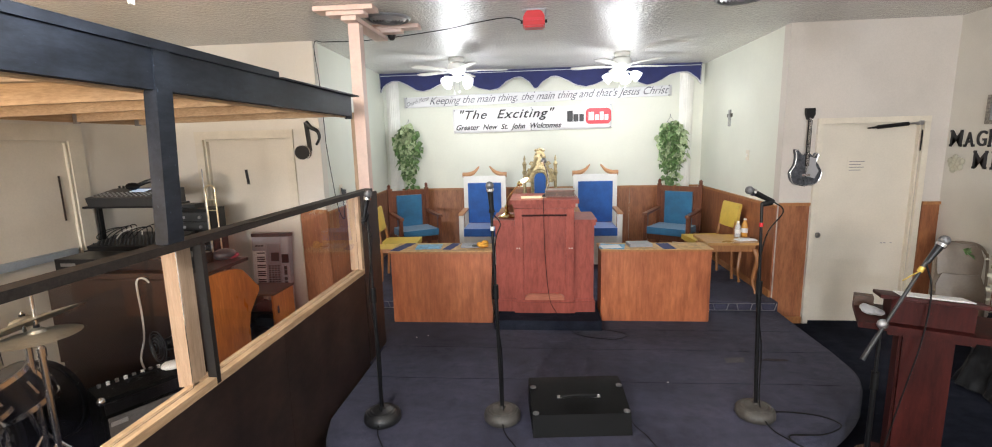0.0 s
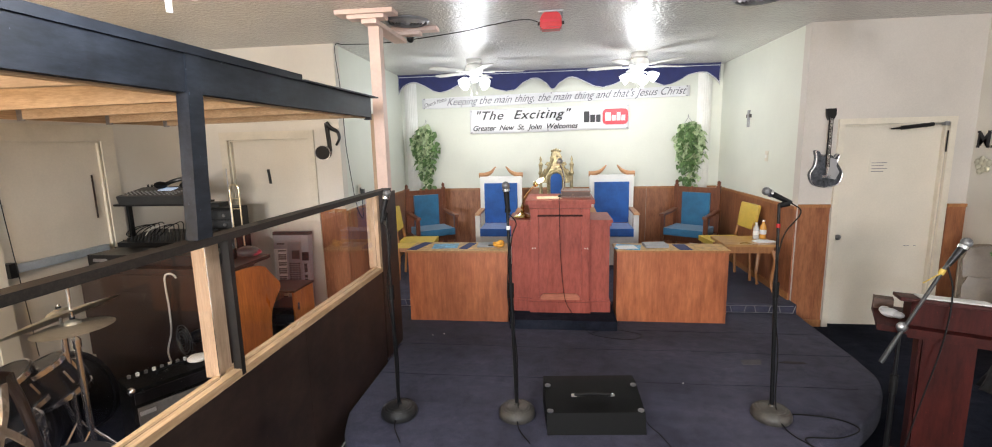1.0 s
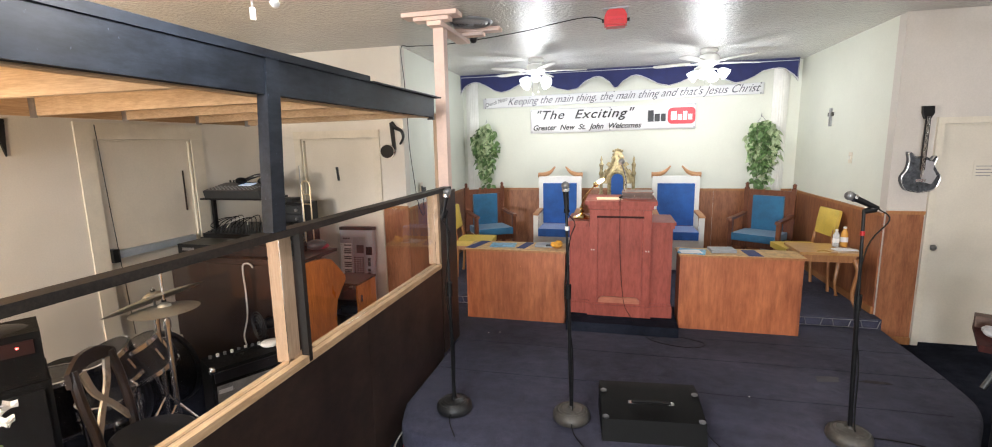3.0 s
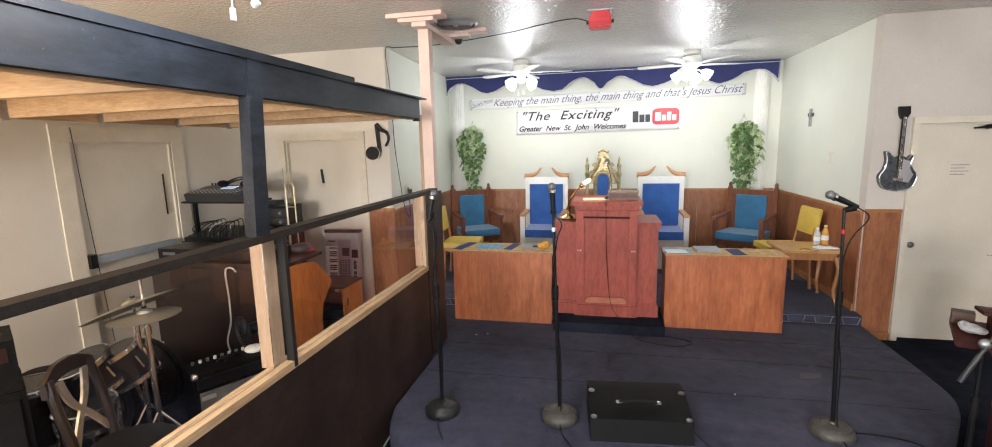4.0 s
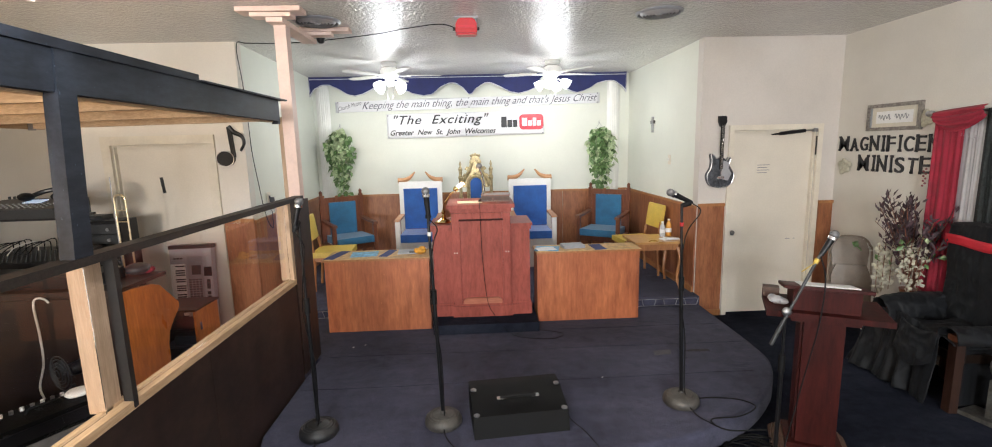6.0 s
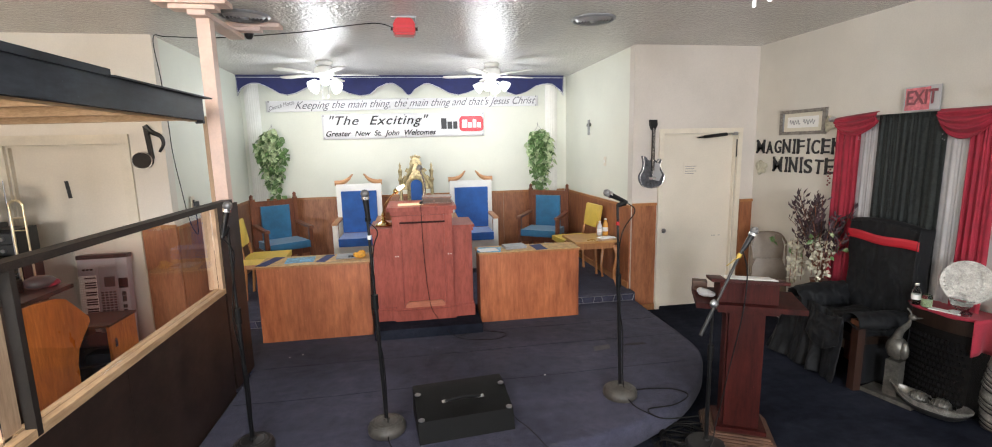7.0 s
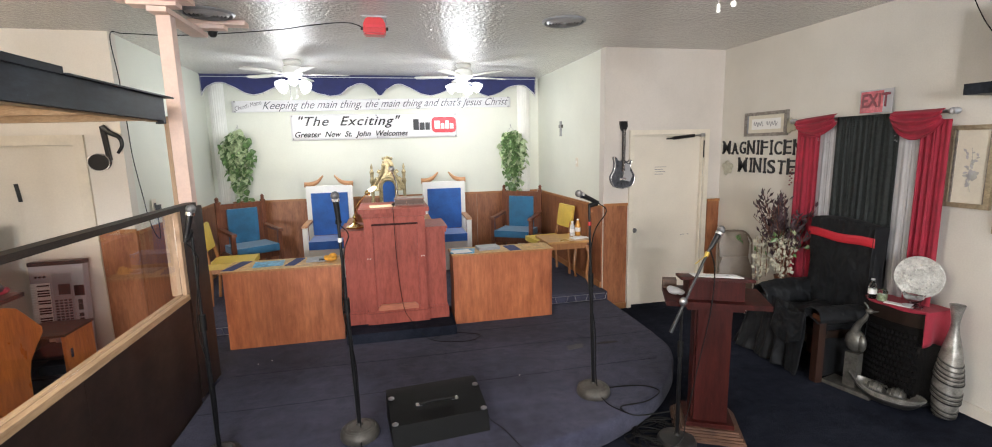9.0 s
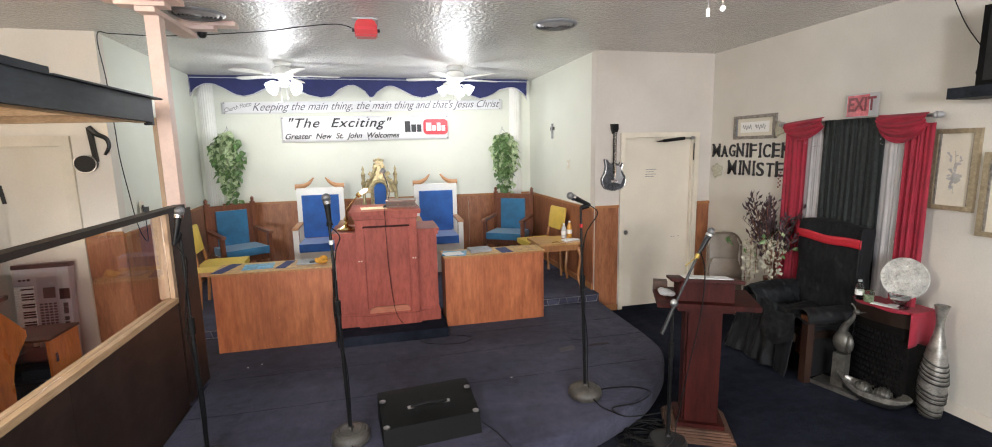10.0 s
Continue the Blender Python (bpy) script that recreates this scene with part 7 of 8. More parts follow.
tagged(ob, "silver bird statue on a square pedestal", "statue")

# ---- speaker shelf ----
ss = thing("speaker_shelf", "black wooden shelf bracketed high on the wall", "shelf", (RIGHT - 0.002, 2.16, 2.20), -90)
part("board", Shape().box(-0.30, 0.35, -0.26, 0.0, 0.0, 0.07), "black_lumber", ss, soft=0.004)
part("bracket", Shape().prism([(-0.22, 0.0), (0.0, 0.0), (0.0, -0.03)], "x", 0.0, 0.03), "black", ss)
sp = thing("wall_speaker", "black loudspeaker on the wall shelf", "speaker", (RIGHT - 0.12, 2.16, 2.2705), -90)
part("cabinet", Shape().box(-0.17, 0.17, -0.11, 0.10, 0, 0.48), "vinyl", sp, soft=0.006)
part("grille", Shape().box(-0.13, 0.15, -0.118, -0.1105, 0.03, 0.45), "grille", sp, soft=0.003)
part("knob", Shape().cyl((-0.171, -0.05, 0.09), (-0.20, -0.05, 0.09), 0.022, n=12), "rubber", sp)
part("cable", Shape().tube(spline([(-0.15, 0.02, 0.14), (-0.25, 0.06, 0.24), (-0.38, 0.08, 0.42), (-0.48, 0.09, 0.62), (-0.52, 0.09, 0.715)], 6), 0.0032, 6), "rubber", sp, "black speaker cable")

# ---- guitar and note ornaments ----
gu = thing("wall_guitar", "black and silver guitar wall ornament", "ornament", m=pose(2.605, NORTH_R - 0.004, 1.432) @ Matrix.Diagonal((0.95, 1, 1.01, 1)))
body = spline([(0, 0.0, 0), (-0.11, 0.03, 0), (-0.155, 0.13, 0), (-0.115, 0.21, 0), (-0.105, 0.29, 0), (-0.118, 0.355, 0), (-0.09, 0.36, 0), (-0.055, 0.315, 0), (-0.03, 0.32, 0), (0.03, 0.32, 0), (0.065, 0.29, 0), (0.095, 0.325, 0), (0.115, 0.31, 0), (0.10, 0.25, 0), (0.125, 0.20, 0), (0.16, 0.13, 0), (0.12, 0.03, 0), (0.0, 0.0, 0)], 4)[:-1]
part("body", Shape().prism([(v.x, v.y) for v in body], "y", -0.045, 0.0), "guitar", gu, soft=0.008)
part("rim", Shape().tube([(v.x * 0.97, -0.046, v.y * 0.97 + 0.005) for v in body], 0.006, 6, loop=True), "chrome", gu, "silver rim")
part("pickguard", Shape().prism([(0.0, 0.10), (0.09, 0.08), (0.125, 0.15), (0.09, 0.21), (0.10, 0.27), (0.03, 0.29)], "y", -0.050, -0.0455), "silver", gu, "silver pickguard", soft=0.002)
part("neck", Shape().box(-0.018, 0.022, -0.056, -0.0465, 0.20, 0.64), "black", gu, soft=0.003)
for k in (-1, 0, 1):
    part("string", Shape().cyl((0.002 + 0.009 * k, -0.059, 0.14), (0.002 + 0.009 * k, -0.059, 0.66), 0.0016, n=5), "chrome", gu)
part("headstock", Shape().prism([(-0.02, 0.641), (0.025, 0.641), (0.05, 0.69), (0.045, 0.75), (-0.045, 0.75), (-0.04, 0.69)], "y", -0.05, -0.02), "black", gu, soft=0.006)
part("bridge", Shape().box(-0.04, 0.04, -0.056, -0.051, 0.10, 0.125), "chrome", gu)

no = thing("music_note", "glossy black music note ornament with a silver edge", "ornament", (-2.40, NORTH_L - 0.004, 1.80))
hd = [(-0.075 + 0.085 * math.cos(2 * math.pi * i / 24), 0.075 + 0.075 * math.sin(2 * math.pi * i / 24)) for i in range(24)]
part("note_head", Shape().prism(hd, "y", -0.035, 0.0), "black", no, soft=0.008)
part("head_rim", Shape().tube([(x, -0.036, z) for x, z in hd], 0.005, 6, loop=True), "chrome", no, "silver edge")
part("stem", Shape().prism([(-0.012, 0.09), (0.02, 0.09), (-0.0, 0.385), (-0.035, 0.385)], "y", -0.034, -0.001), "black", no, soft=0.005)
fg = spline([(-0.02, 0.385, 0), (0.03, 0.33, 0), (0.10, 0.29, 0), (0.115, 0.22, 0), (0.075, 0.15, 0)], 5)
part("flag", Shape().tube([(v.x, -0.018, v.y) for v in fg], 0.024, 8, taper=[1.1 - 0.6 * i / (len(fg) - 1) for i in range(len(fg))]), "black", no, "curled black flag")

# ---- ceiling fittings ----


def diffuser(x, y, r):
    v = thing("ceiling_vent", "round grey ceiling air diffuser", "vent", (x, y, CEIL), group="ceiling vents")
    part("collar", Shape().lathe([(r, -0.001), (r, -0.008), (r * 0.9, -0.02), (r * 0.86, -0.014), (r * 0.86, -0.001)], 40, loop=True), "grey", v)
    part("throat", Shape().cyl((0, 0, -0.001), (0, 0, -0.003), r * 0.85, n=32), "darkgrey", v, "dark throat")
    for k in range(5):
        q = r * (0.78 - 0.15 * k)
        part("ring_slat", Shape().lathe([(q * 1.04, -0.005), (q * 1.0, -0.005), (q * 0.86, -0.026), (q * 0.90, -0.026)], 36, loop=True), "silver", v)
    part("hub", Shape().lathe([(r * 0.14, -0.004), (r * 0.12, -0.028), (0.001, -0.03)], 20), "grey", v)


diffuser(1.545, 4.12, 0.19)
diffuser(-1.27, 4.25, 0.19)
rb = thing("emergency_bell", "red plastic alarm light on the ceiling", "alarm", (-0.040, 4.19, CEIL))
part("bracket", Shape().box(-0.10, 0.10, -0.03, 0.03, -0.012, -0.001), "steel", rb)
part("stem", Shape().cyl((0.09, 0, -0.012), (0.09, 0, -0.06), 0.006), "steel", rb)
part("housing", Shape().prism([(-0.088, -0.135), (0.088, -0.135), (0.086, -0.07), (0.07, -0.035), (0.05, -0.022), (-0.05, -0.022), (-0.07, -0.035), (-0.086, -0.07)], "y", -0.06, 0.06), "red", rb, "red housing", soft=0.012)
part("lamp_bar", Shape().box(-0.07, 0.07, -0.066, -0.0605, -0.098, -0.078), "redink", rb, "pale red lens", soft=0.003)
part("base_plate", Shape().box(-0.075, 0.075, -0.05, 0.05, -0.150, -0.1355), "red", rb, soft=0.004)
for sx in (-1, 1):
    part("side_knob", Shape().cyl((sx * 0.085, 0, -0.095), (sx * 0.108, 0, -0.095), 0.014, n=12), "black", rb)
wr = thing("ceiling_wire", "thin black wire tacked along the ceiling and down the corner", "cable", (0, 0, 0))
part("wire", Shape().tube(spline([(-0.09, 4.25, 2.90), (-0.259, 4.33, 2.968), (-0.569, 4.49, 2.975), (-0.848, 4.66, 2.972), (-1.30, 4.80, 2.96), (-1.60, 4.88, 2.955), (-1.86, 4.92, 2.955), (-2.15, 4.935, 2.965), (-2.262, 4.955, 2.95), (-2.268, 5.02, 2.6), (-2.272, 5.062, 2.204), (-2.272, 5.08, 1.923), (-2.272, 5.164, 1.568), (-2.272, 5.256, 1.243), (-2.272, 5.40, 1.10), (-2.272, 5.41, 1.36)], 8), 0.004, 6), "rubber", wr)

# ---- music corner behind the partition ----
og = thing("organ_console", "dark wooden organ console with an amber veneer end panel", "organ", (-3.03, 3.52, 0))
part("back_panel", Shape().box(-0.63, 0.60, -0.31, -0.28, 0.05, 1.02), "organ", og, "dark walnut back panel", soft=0.004)
part("back_rail", Shape().box(-0.63, 0.60, -0.322, -0.3105, 0.90, 1.0), "organ", og, soft=0.003)
part("top", Shape().box(-0.64, 0.62, -0.33, 0.20, 1.021, 1.05), "organ", og, soft=0.006)
endp = [(-0.31, 0.34), (-0.31, 1.02), (-0.20, 1.022), (0.0, 1.0), (0.09, 0.968), (0.19, 0.87), (0.285, 0.775), (0.285, 0.735), (0.25, 0.70), (0.20, 0.655), (0.14, 0.59), (0.11, 0.50), (0.105, 0.36), (0.12, 0.30), (0.0, 0.30), (-0.1, 0.325)]
for x in (0.601, -0.66):
    part("lower_end", Shape().box(x, x + 0.028, -0.31, 0.10, 0.0, 0.298), "organ", og, "dark lower end panel")
    part("end_panel", Shape().prism(endp, "x", x, x + 0.03), "organ_end" if x > 0 else "organ", og, "glossy amber veneer end panel with a scrolled edge" if x > 0 else "dark scrolled end panel", soft=0.005)
part("keybed", Shape().box(-0.629, 0.60, -0.05, 0.30, 0.72, 0.78), "organ_end", og, soft=0.004)
part("manual", Shape().box(-0.60, 0.58, 0.12, 0.27, 0.781, 0.80), "white", og, "row of keys")
part("plinth", Shape().box(-0.629, 0.60, -0.279, 0.16, 0.0, 0.05), "organ", og)
part("outlet_tag", Shape().box(0.33, 0.40, -0.328, -0.3225, 0.93, 0.98), "trim", og, "small white tag")
part("power_cord", Shape().tube(spline([(0.19, -0.338, 0.985), (0.175, -0.345, 1.012), (0.14, -0.347, 1.022), (0.108, -0.347, 1.005), (0.097, -0.346, 0.95), (0.104, -0.346, 0.758), (0.095, -0.346, 0.565), (0.045, -0.346, 0.40), (0.07, -0.348, 0.28), (0.10, -0.36, 0.1), (0.20, -0.40, 0.01)], 7), 0.0068, 7), "cable", og, "thick white cable")
sy = thing("keyboard_amplifier", "long black keyboard lying on the organ", "keyboard", (-3.12, 3.42, 1.0505))
part("body", Shape().box(-0.55, 0.52, -0.14, 0.14, 0.0, 0.085), "black", sy, soft=0.006)
part("badge_bar", Shape().box(-0.50, -0.38, -0.145, -0.1405, 0.03, 0.055), "steel", sy, "grey marking")

ms = thing("mixer_stand", "two-tier black metal equipment stand", "stand", (-3.66, 4.02, 0))
for sx in (-1, 1):
    part("post", Shape().box(sx * 0.31 - 0.012, sx * 0.31 + 0.012, -0.02, 0.02, 0.0, 1.46), "black", ms)
    part("foot", Shape().box(sx * 0.31 - 0.015, sx * 0.31 + 0.015, -0.22, 0.25, 0.0, 0.03), "black", ms)
part("lower_shelf", Shape().box(-0.32, 0.45, -0.20, 0.22, 1.06, 1.08), "black", ms, soft=0.003)
part("upper_shelf", Shape().box(-0.32, 0.40, -0.15, 0.22, 1.445, 1.462), "black", ms, soft=0.003)
mx = thing("digital_mixer", "grey digital mixer with a small lit screen", "mixer", (-3.62, 4.02, 1.4625))
part("body", Shape().prism([(-0.16, 0.0), (-0.18, 0.075), (0.12, 0.13), (0.20, 0.13), (0.20, 0.0)], "x", -0.29, 0.34), "darkgrey", mx, soft=0.006)
part("panel", Shape().box(-0.28, 0.33, 0.005, 0.30, 0.0, 0.003, pose(0, -0.18, 0.0755, 10.4)), "panelgrey", mx, "grey control panel")
part("screen", Shape().box(-0.02, 0.12, 0.17, 0.26, 0.0035, 0.008, pose(0, -0.18, 0.0755, 10.4)), "screen", mx, "lit screen")
many("fader", Shape().box(-0.005, 0.005, -0.0065, 0.0065, 0.0035, 0.011), "silver", mx, [pose(0, -0.18, 0.0755, 10.4) @ pose(-0.245 + 0.045 * i, 0.0375 + 0.035 * j, 0) for i in range(12) for j in range(4)])
for i in range(4):
    part("knob", Shape().cyl((-0.26 + 0.04 * i, 0.15, 0.131), (-0.26 + 0.04 * i, 0.15, 0.155), 0.009, n=10), "black", mx)
hp = thing("headphones", "black headphones lying on the mixer", "headphones", (-3.47, 4.10, 1.594))
part("band", Shape().tube(spline([(-0.16, -0.04, 0.02), (-0.09, 0.03, 0.06), (0.0, 0.06, 0.075), (0.08, 0.02, 0.05), (0.12, -0.06, 0.03)], 5), 0.019, 8), "black", hp)
part("ear_cup", Shape().ball((-0.17, -0.05, 0.025), 0.05, (1.2, 1, 0.7), 12), "rubber", hp)
part("ear_cup", Shape().ball((0.12, -0.08, 0.025), 0.052, (1.2, 1, 0.7), 12), "rubber", hp)
am = thing("analogue_mixer", "black mixing board bristling with cables", "mixer", (-3.58, 4.0, 1.0805))
part("body", Shape().prism([(-0.20, 0.0), (-0.205, 0.045), (0.20, 0.10), (0.20, 0.0)], "x", -0.34, 0.36), "black", am, soft=0.005)
many("knob", Shape().cyl((0, 0, 0), (0, 0, 0.015), 0.005, n=6), "darkgrey" , am, [(-0.315 + 0.036 * i, -0.16 + 0.045 * j, 0.050 + 0.0061 * j) for i in range(18) for j in range(6)])
rnd = random.Random(31)
for k in range(8):
    x = -0.28 + 0.05 * k
    part("patch_cable", Shape().tube(spline([(x, 0.10, 0.085), (x + 0.01, 0.08, 0.16 + 0.04 * rnd.random()), (x - 0.08, 0.0, 0.14), (x - 0.10, -0.06, 0.09), (-0.37, 0.05 + 0.02 * k, 0.03)], 5), 0.0042, 6), "cable" if k == 4 else "rubber", am)
rk = thing("effects_rack", "black equipment rack with stereo units", "rack", (-3.44, 4.62, 0))
part("case", Shape().box(-0.25, 0.25, -0.22, 0.0, 0.0, 1.36), "black", rk, soft=0.006)
for k in range(4):
    u = part("unit", Shape().box(-0.23, 0.23, -0.24, -0.2205, 0.96 + 0.095 * k, 1.045 + 0.095 * k), "darkgrey", rk, "dark grey rack unit", soft=0.004)
    part("display", Shape().box(-0.14, 0.0, -0.2425, -0.2405, 0.985 + 0.095 * k, 1.01 + 0.095 * k), "grey", u)
    part("dial", Shape().cyl((0.16, -0.24, 1.0 + 0.095 * k), (0.16, -0.258, 1.0 + 0.095 * k), 0.016, n=12), "steel", u)
part("top_clutter", Shape().box(-0.2, 0.05, -0.15, -0.01, 1.3605, 1.40), "darkgrey", rk, soft=0.01)

tb = thing("trombone", "brass trombone slide standing upright on a stand", "trombone", (-3.09, 4.30, 0))
for sx in (-1, 1):
    part("slide_tube", Shape().cyl((sx * 0.047, 0, 0.4), (sx * 0.047, 0, 1.555), 0.0075), "pale_brass", tb)
part("slide_bow", Shape().tube([(0.047 * math.cos(math.pi * i / 10), 0, 1.555 + 0.042 * math.sin(math.pi * i / 10)) for i in range(11)], 0.010, 8), "pale_brass", tb)
for z in (1.46, 1.36, 1.12, 0.8):
    part("brace", Shape().cyl((-0.047, 0, z), (0.047, 0, z), 0.005, n=8), "pale_brass", tb)
part("stand_pole", Shape().cyl((0, 0.03, 0), (0, 0.03, 0.9), 0.012), "black", tb)
for k in range(3):
    a = 2.1 * k + 0.4
    part("stand_leg", Shape().cyl((0, 0.03, 0.25), (0.18 * math.cos(a), 0.03 + 0.18 * math.sin(a), 0.008), 0.008), "black", tb)
part("thin_rod", Shape().cyl((-0.075, 0.02, 0.3), (-0.095, 0.05, 1.75), 0.004, n=6), "steel", tb)

kb = thing("synthesizer", "silver keyboard synthesizer leaning upright on the wall", "keyboard", m=pose(-2.85, 4.74, 0.0, -4.5, 0, 4) @ Matrix.Diagonal((1.0, 1, 0.93, 1)))
part("body", Shape().box(-0.20, 0.19, 0.0, 0.09, 0.0, 1.08), "palegrey", kb, soft=0.008)
part("end_cap", Shape().box(-0.205, 0.195, -0.004, 0.094, 1.0805, 1.12), "black", kb, "black end cap", soft=0.008)
part("panel_strip", Shape().box(-0.04, 0.10, -0.004, -0.0005, 0.10, 1.0), "grey", kb, "grey control strip")
part("screen", Shape().box(0.0, 0.085, -0.007, -0.0045, 0.80, 0.90), "darkgrey", kb, "dark display")
part("bezel", Shape().box(0.112, 0.188, -0.004, -0.0005, 0.02, 1.06), "sheer", kb, "pale right-hand bezel")
part("black_inlay", Shape().box(0.112, 0.186, -0.006, -0.0045, 0.78, 0.88), "black", kb, "black inlay")
for k, hgt in enumerate((0.03, 0.055, 0.04, 0.06, 0.045, 0.05, 0.035, 0.06, 0.04)):
    part("marking", Shape().box(0.132, 0.165, -0.0055, -0.0042, 0.20 + 0.063 * k, 0.20 + 0.063 * k + hgt), "darkgrey", kb, "unreadable black marking")
many("white_key", Shape().box(-0.068, 0.067, -0.012, -0.0005, -0.0108, 0.0108), "white", kb, [(-0.1275, 0, 0.06 + 0.0236 * k) for k in range(37)])
many("black_key", Shape().box(-0.043, 0.042, -0.019, -0.0125, -0.0065, 0.0065), "black", kb, [(-0.1025, 0, 0.0718 + 0.0236 * k) for k in range(36) if k % 7 not in (2, 6)])
many("button", Shape().box(-0.011, 0.011, -0.008, -0.0045, -0.008, 0.008), "darkgrey", kb, [(-0.021 + 0.032 * i, 0, 0.46 + 0.026 * j) for i in range(4) for j in range(12)])
for i in range(3):
    part("dial", Shape().cyl((-0.15 + 0.03 * i, -0.0005, 0.98), (-0.15 + 0.03 * i, -0.014, 0.98), 0.01, n=10), "black", kb)
sc = thing("side_cabinet", "small brown wooden cabinet with an open shelf", "cabinet", m=pose(-2.61, 4.28, 0) @ Matrix.Diagonal((1, 1, 0.88, 1)))
part("side_panel", Shape().box(0.12, 0.14, -0.16, 0.2, 0.0, 0.66), "organ_end", sc, "brown side panel", soft=0.003)
part("side_panel", Shape().box(-0.20, -0.18, -0.16, 0.2, 0.0, 0.66), "organ", sc, soft=0.003)
part("top", Shape().box(-0.21, 0.15, -0.17, 0.21, 0.6605, 0.68), "organ", sc, soft=0.003)
for z in (0.06, 0.28, 0.46):
    part("shelf", Shape().box(-0.179, 0.119, -0.15, 0.19, z, z + 0.018), "organ", sc)
part("cable_box", Shape().box(-0.1, 0.08, -0.1, 0.1, 0.2985, 0.38), "darkgrey", sc)
part("latch", Shape().box(0.1405, 0.148, -0.12, -0.09, 0.45, 0.53), "chrome", sc)
cap = thing("folded_jacket", "dark red and grey cloth bundle on the organ end", "cloth", (-2.56, 3.64, 1.0505))
part("fold", Shape().ball((0, 0, 0.04), 0.10, (0.9, 0.9, 0.45), 14), "darkgrey", cap, smooth=80)
part("red_fold", Shape().ball((0.05, 0.03, 0.025), 0.06, (0.8, 1.0, 0.45), 12), "redcloth", cap, smooth=80)

# guitar amplifier, tilted back
ga = thing("guitar_amplifier", "black guitar combo amplifier tilted back on the floor", "amplifier", m=pose(-2.52, 2.72, 0.0, 3, 0, 60) @ Matrix.Diagonal((0.86, 0.95, 0.92, 1)))
part("cabinet", Shape().box(-0.31, 0.31, 0.0, 0.25, 0.0, 0.50), "vinyl", ga, soft=0.01)
part("grille_cloth", Shape().box(-0.28, 0.28, -0.006, -0.0005, 0.03, 0.36), "ampgrille", ga, "silver-grey grille cloth", soft=0.003)
part("control_panel", Shape().box(-0.29, 0.29, -0.008, -0.0005, 0.39, 0.47), "black", ga)
for k in range(9):
    part("knob", Shape().cyl((-0.25 + 0.055 * k, 0.205, 0.5005), (-0.25 + 0.055 * k, 0.205, 0.522), 0.013, n=10), "white" if k % 2 else "steel", ga)
part("badge", Shape().box(-0.27, -0.17, -0.012, -0.0065, 0.30, 0.33), "silver", ga, "silver badge")
for sx in (-1, 1):
    part("corner_guard", Shape().ball((sx * 0.30, 0.01, 0.49), 0.03, n=10), "chrome", ga)
part("handle", Shape().tube([(-0.1, 0.125, 0.502), (-0.08, 0.125, 0.53), (0.08, 0.125, 0.53), (0.1, 0.125, 0.502)], 0.01, 8), "rubber", ga)
rag = thing("white_cloth", "white cloth lying on the amplifier", "cloth", m=pose(-2.52, 2.72, 0.0, 3, 0, 60) @ pose(0.17, 0.12, 0.46))
part("fold", Shape().ball((0, 0, 0.02), 0.07, (1.0, 0.9, 0.35), 12), "paper", rag, smooth=80)


# ---- drum kit ----
def drum(name, label, x, y, z, r, hgt, tilt, legs=0):
    d = thing(name, label, "drum", m=pose(x, y, z, *tilt))
    part("shell", Shape().lathe([(r * 0.98, 0.0), (r * 0.98, hgt)], 30), "shell", d, "dark drum shell")
    for zz in (0.0, hgt - 0.02):
        part("hoop", Shape().lathe([(r * 0.985, zz), (r * 1.06, zz - 0.004), (r * 1.075, zz + 0.024), (r * 0.985, zz + 0.026)], 30, loop=True), "chrome", d, "chrome hoop")
    part("head", Shape().cyl((0, 0, hgt + 0.0005), (0, 0, hgt + 0.003), r * 0.97, n=30), "drumskin", d, "coated drum head")
    for k in range(6):
        a = k * math.pi / 3
        part("lug", Shape().box(-0.006, 0.006, -0.006, 0.010, hgt * 0.3, hgt * 0.7, pose(r * math.cos(a), r * math.sin(a), 0, 0, 0, math.degrees(a) - 90)), "chrome", d, "chrome lug")
    for k in range(legs):
        a = k * 2 * math.pi / legs + 0.5
        part("leg", Shape().cyl((r * 1.03 * math.cos(a), r * 1.03 * math.sin(a), hgt * 0.6), (r * 1.15 * math.cos(a), r * 1.15 * math.sin(a), -z + 0.003), 0.009), "chrome", d)
    return d


d = drum("tom_drum", "dark mounted tom drum with chrome hoops", -2.97, 2.16, 0.545, 0.138, 0.20, (22, -9, 0))
part("stand_pole", Shape().cyl((0, 0, 0.0), d.matrix_basis.inverted() @ Vector((-2.97, 2.26, 0.003)), 0.012), "chrome", d)
d = drum("tom_drum", "dark mounted tom drum with chrome hoops", -2.90, 2.30, 0.52, 0.132, 0.22, (17, -16, 0))
part("stand_pole", Shape().cyl((0, 0, 0.0), d.matrix_basis.inverted() @ Vector((-2.90, 2.42, 0.003)), 0.012), "chrome", d)
d = drum("tom_drum", "small dark tom drum with chrome hoops", -3.10, 2.56, 0.42, 0.085, 0.17, (18, -4, 0))
part("stand_pole", Shape().cyl((0, 0, 0.0), d.matrix_basis.inverted() @ Vector((-3.10, 2.62, 0.003)), 0.012), "chrome", d)
drum("floor_tom", "dark floor tom on chrome legs", -3.27, 1.97, 0.25, 0.16, 0.36, (0, 0, 0), 3)
drum("snare_drum", "shallow chrome snare drum on a stand", -2.86, 1.98, 0.40, 0.14, 0.13, (4, 0, 0), 3)
stool = thing("drum_stool", "round black padded drum stool on a tripod", "stool", (-3.43, 2.15, 0))
part("seat", Shape().lathe([(0.09, 0.52), (0.11, 0.535), (0.11, 0.58), (0.09, 0.60), (0.001, 0.605)], 26), "rubber", stool, "round black padded seat")
part("pole", Shape().cyl((0, 0, 0.15), (0, 0, 0.52), 0.014), "chrome", stool)
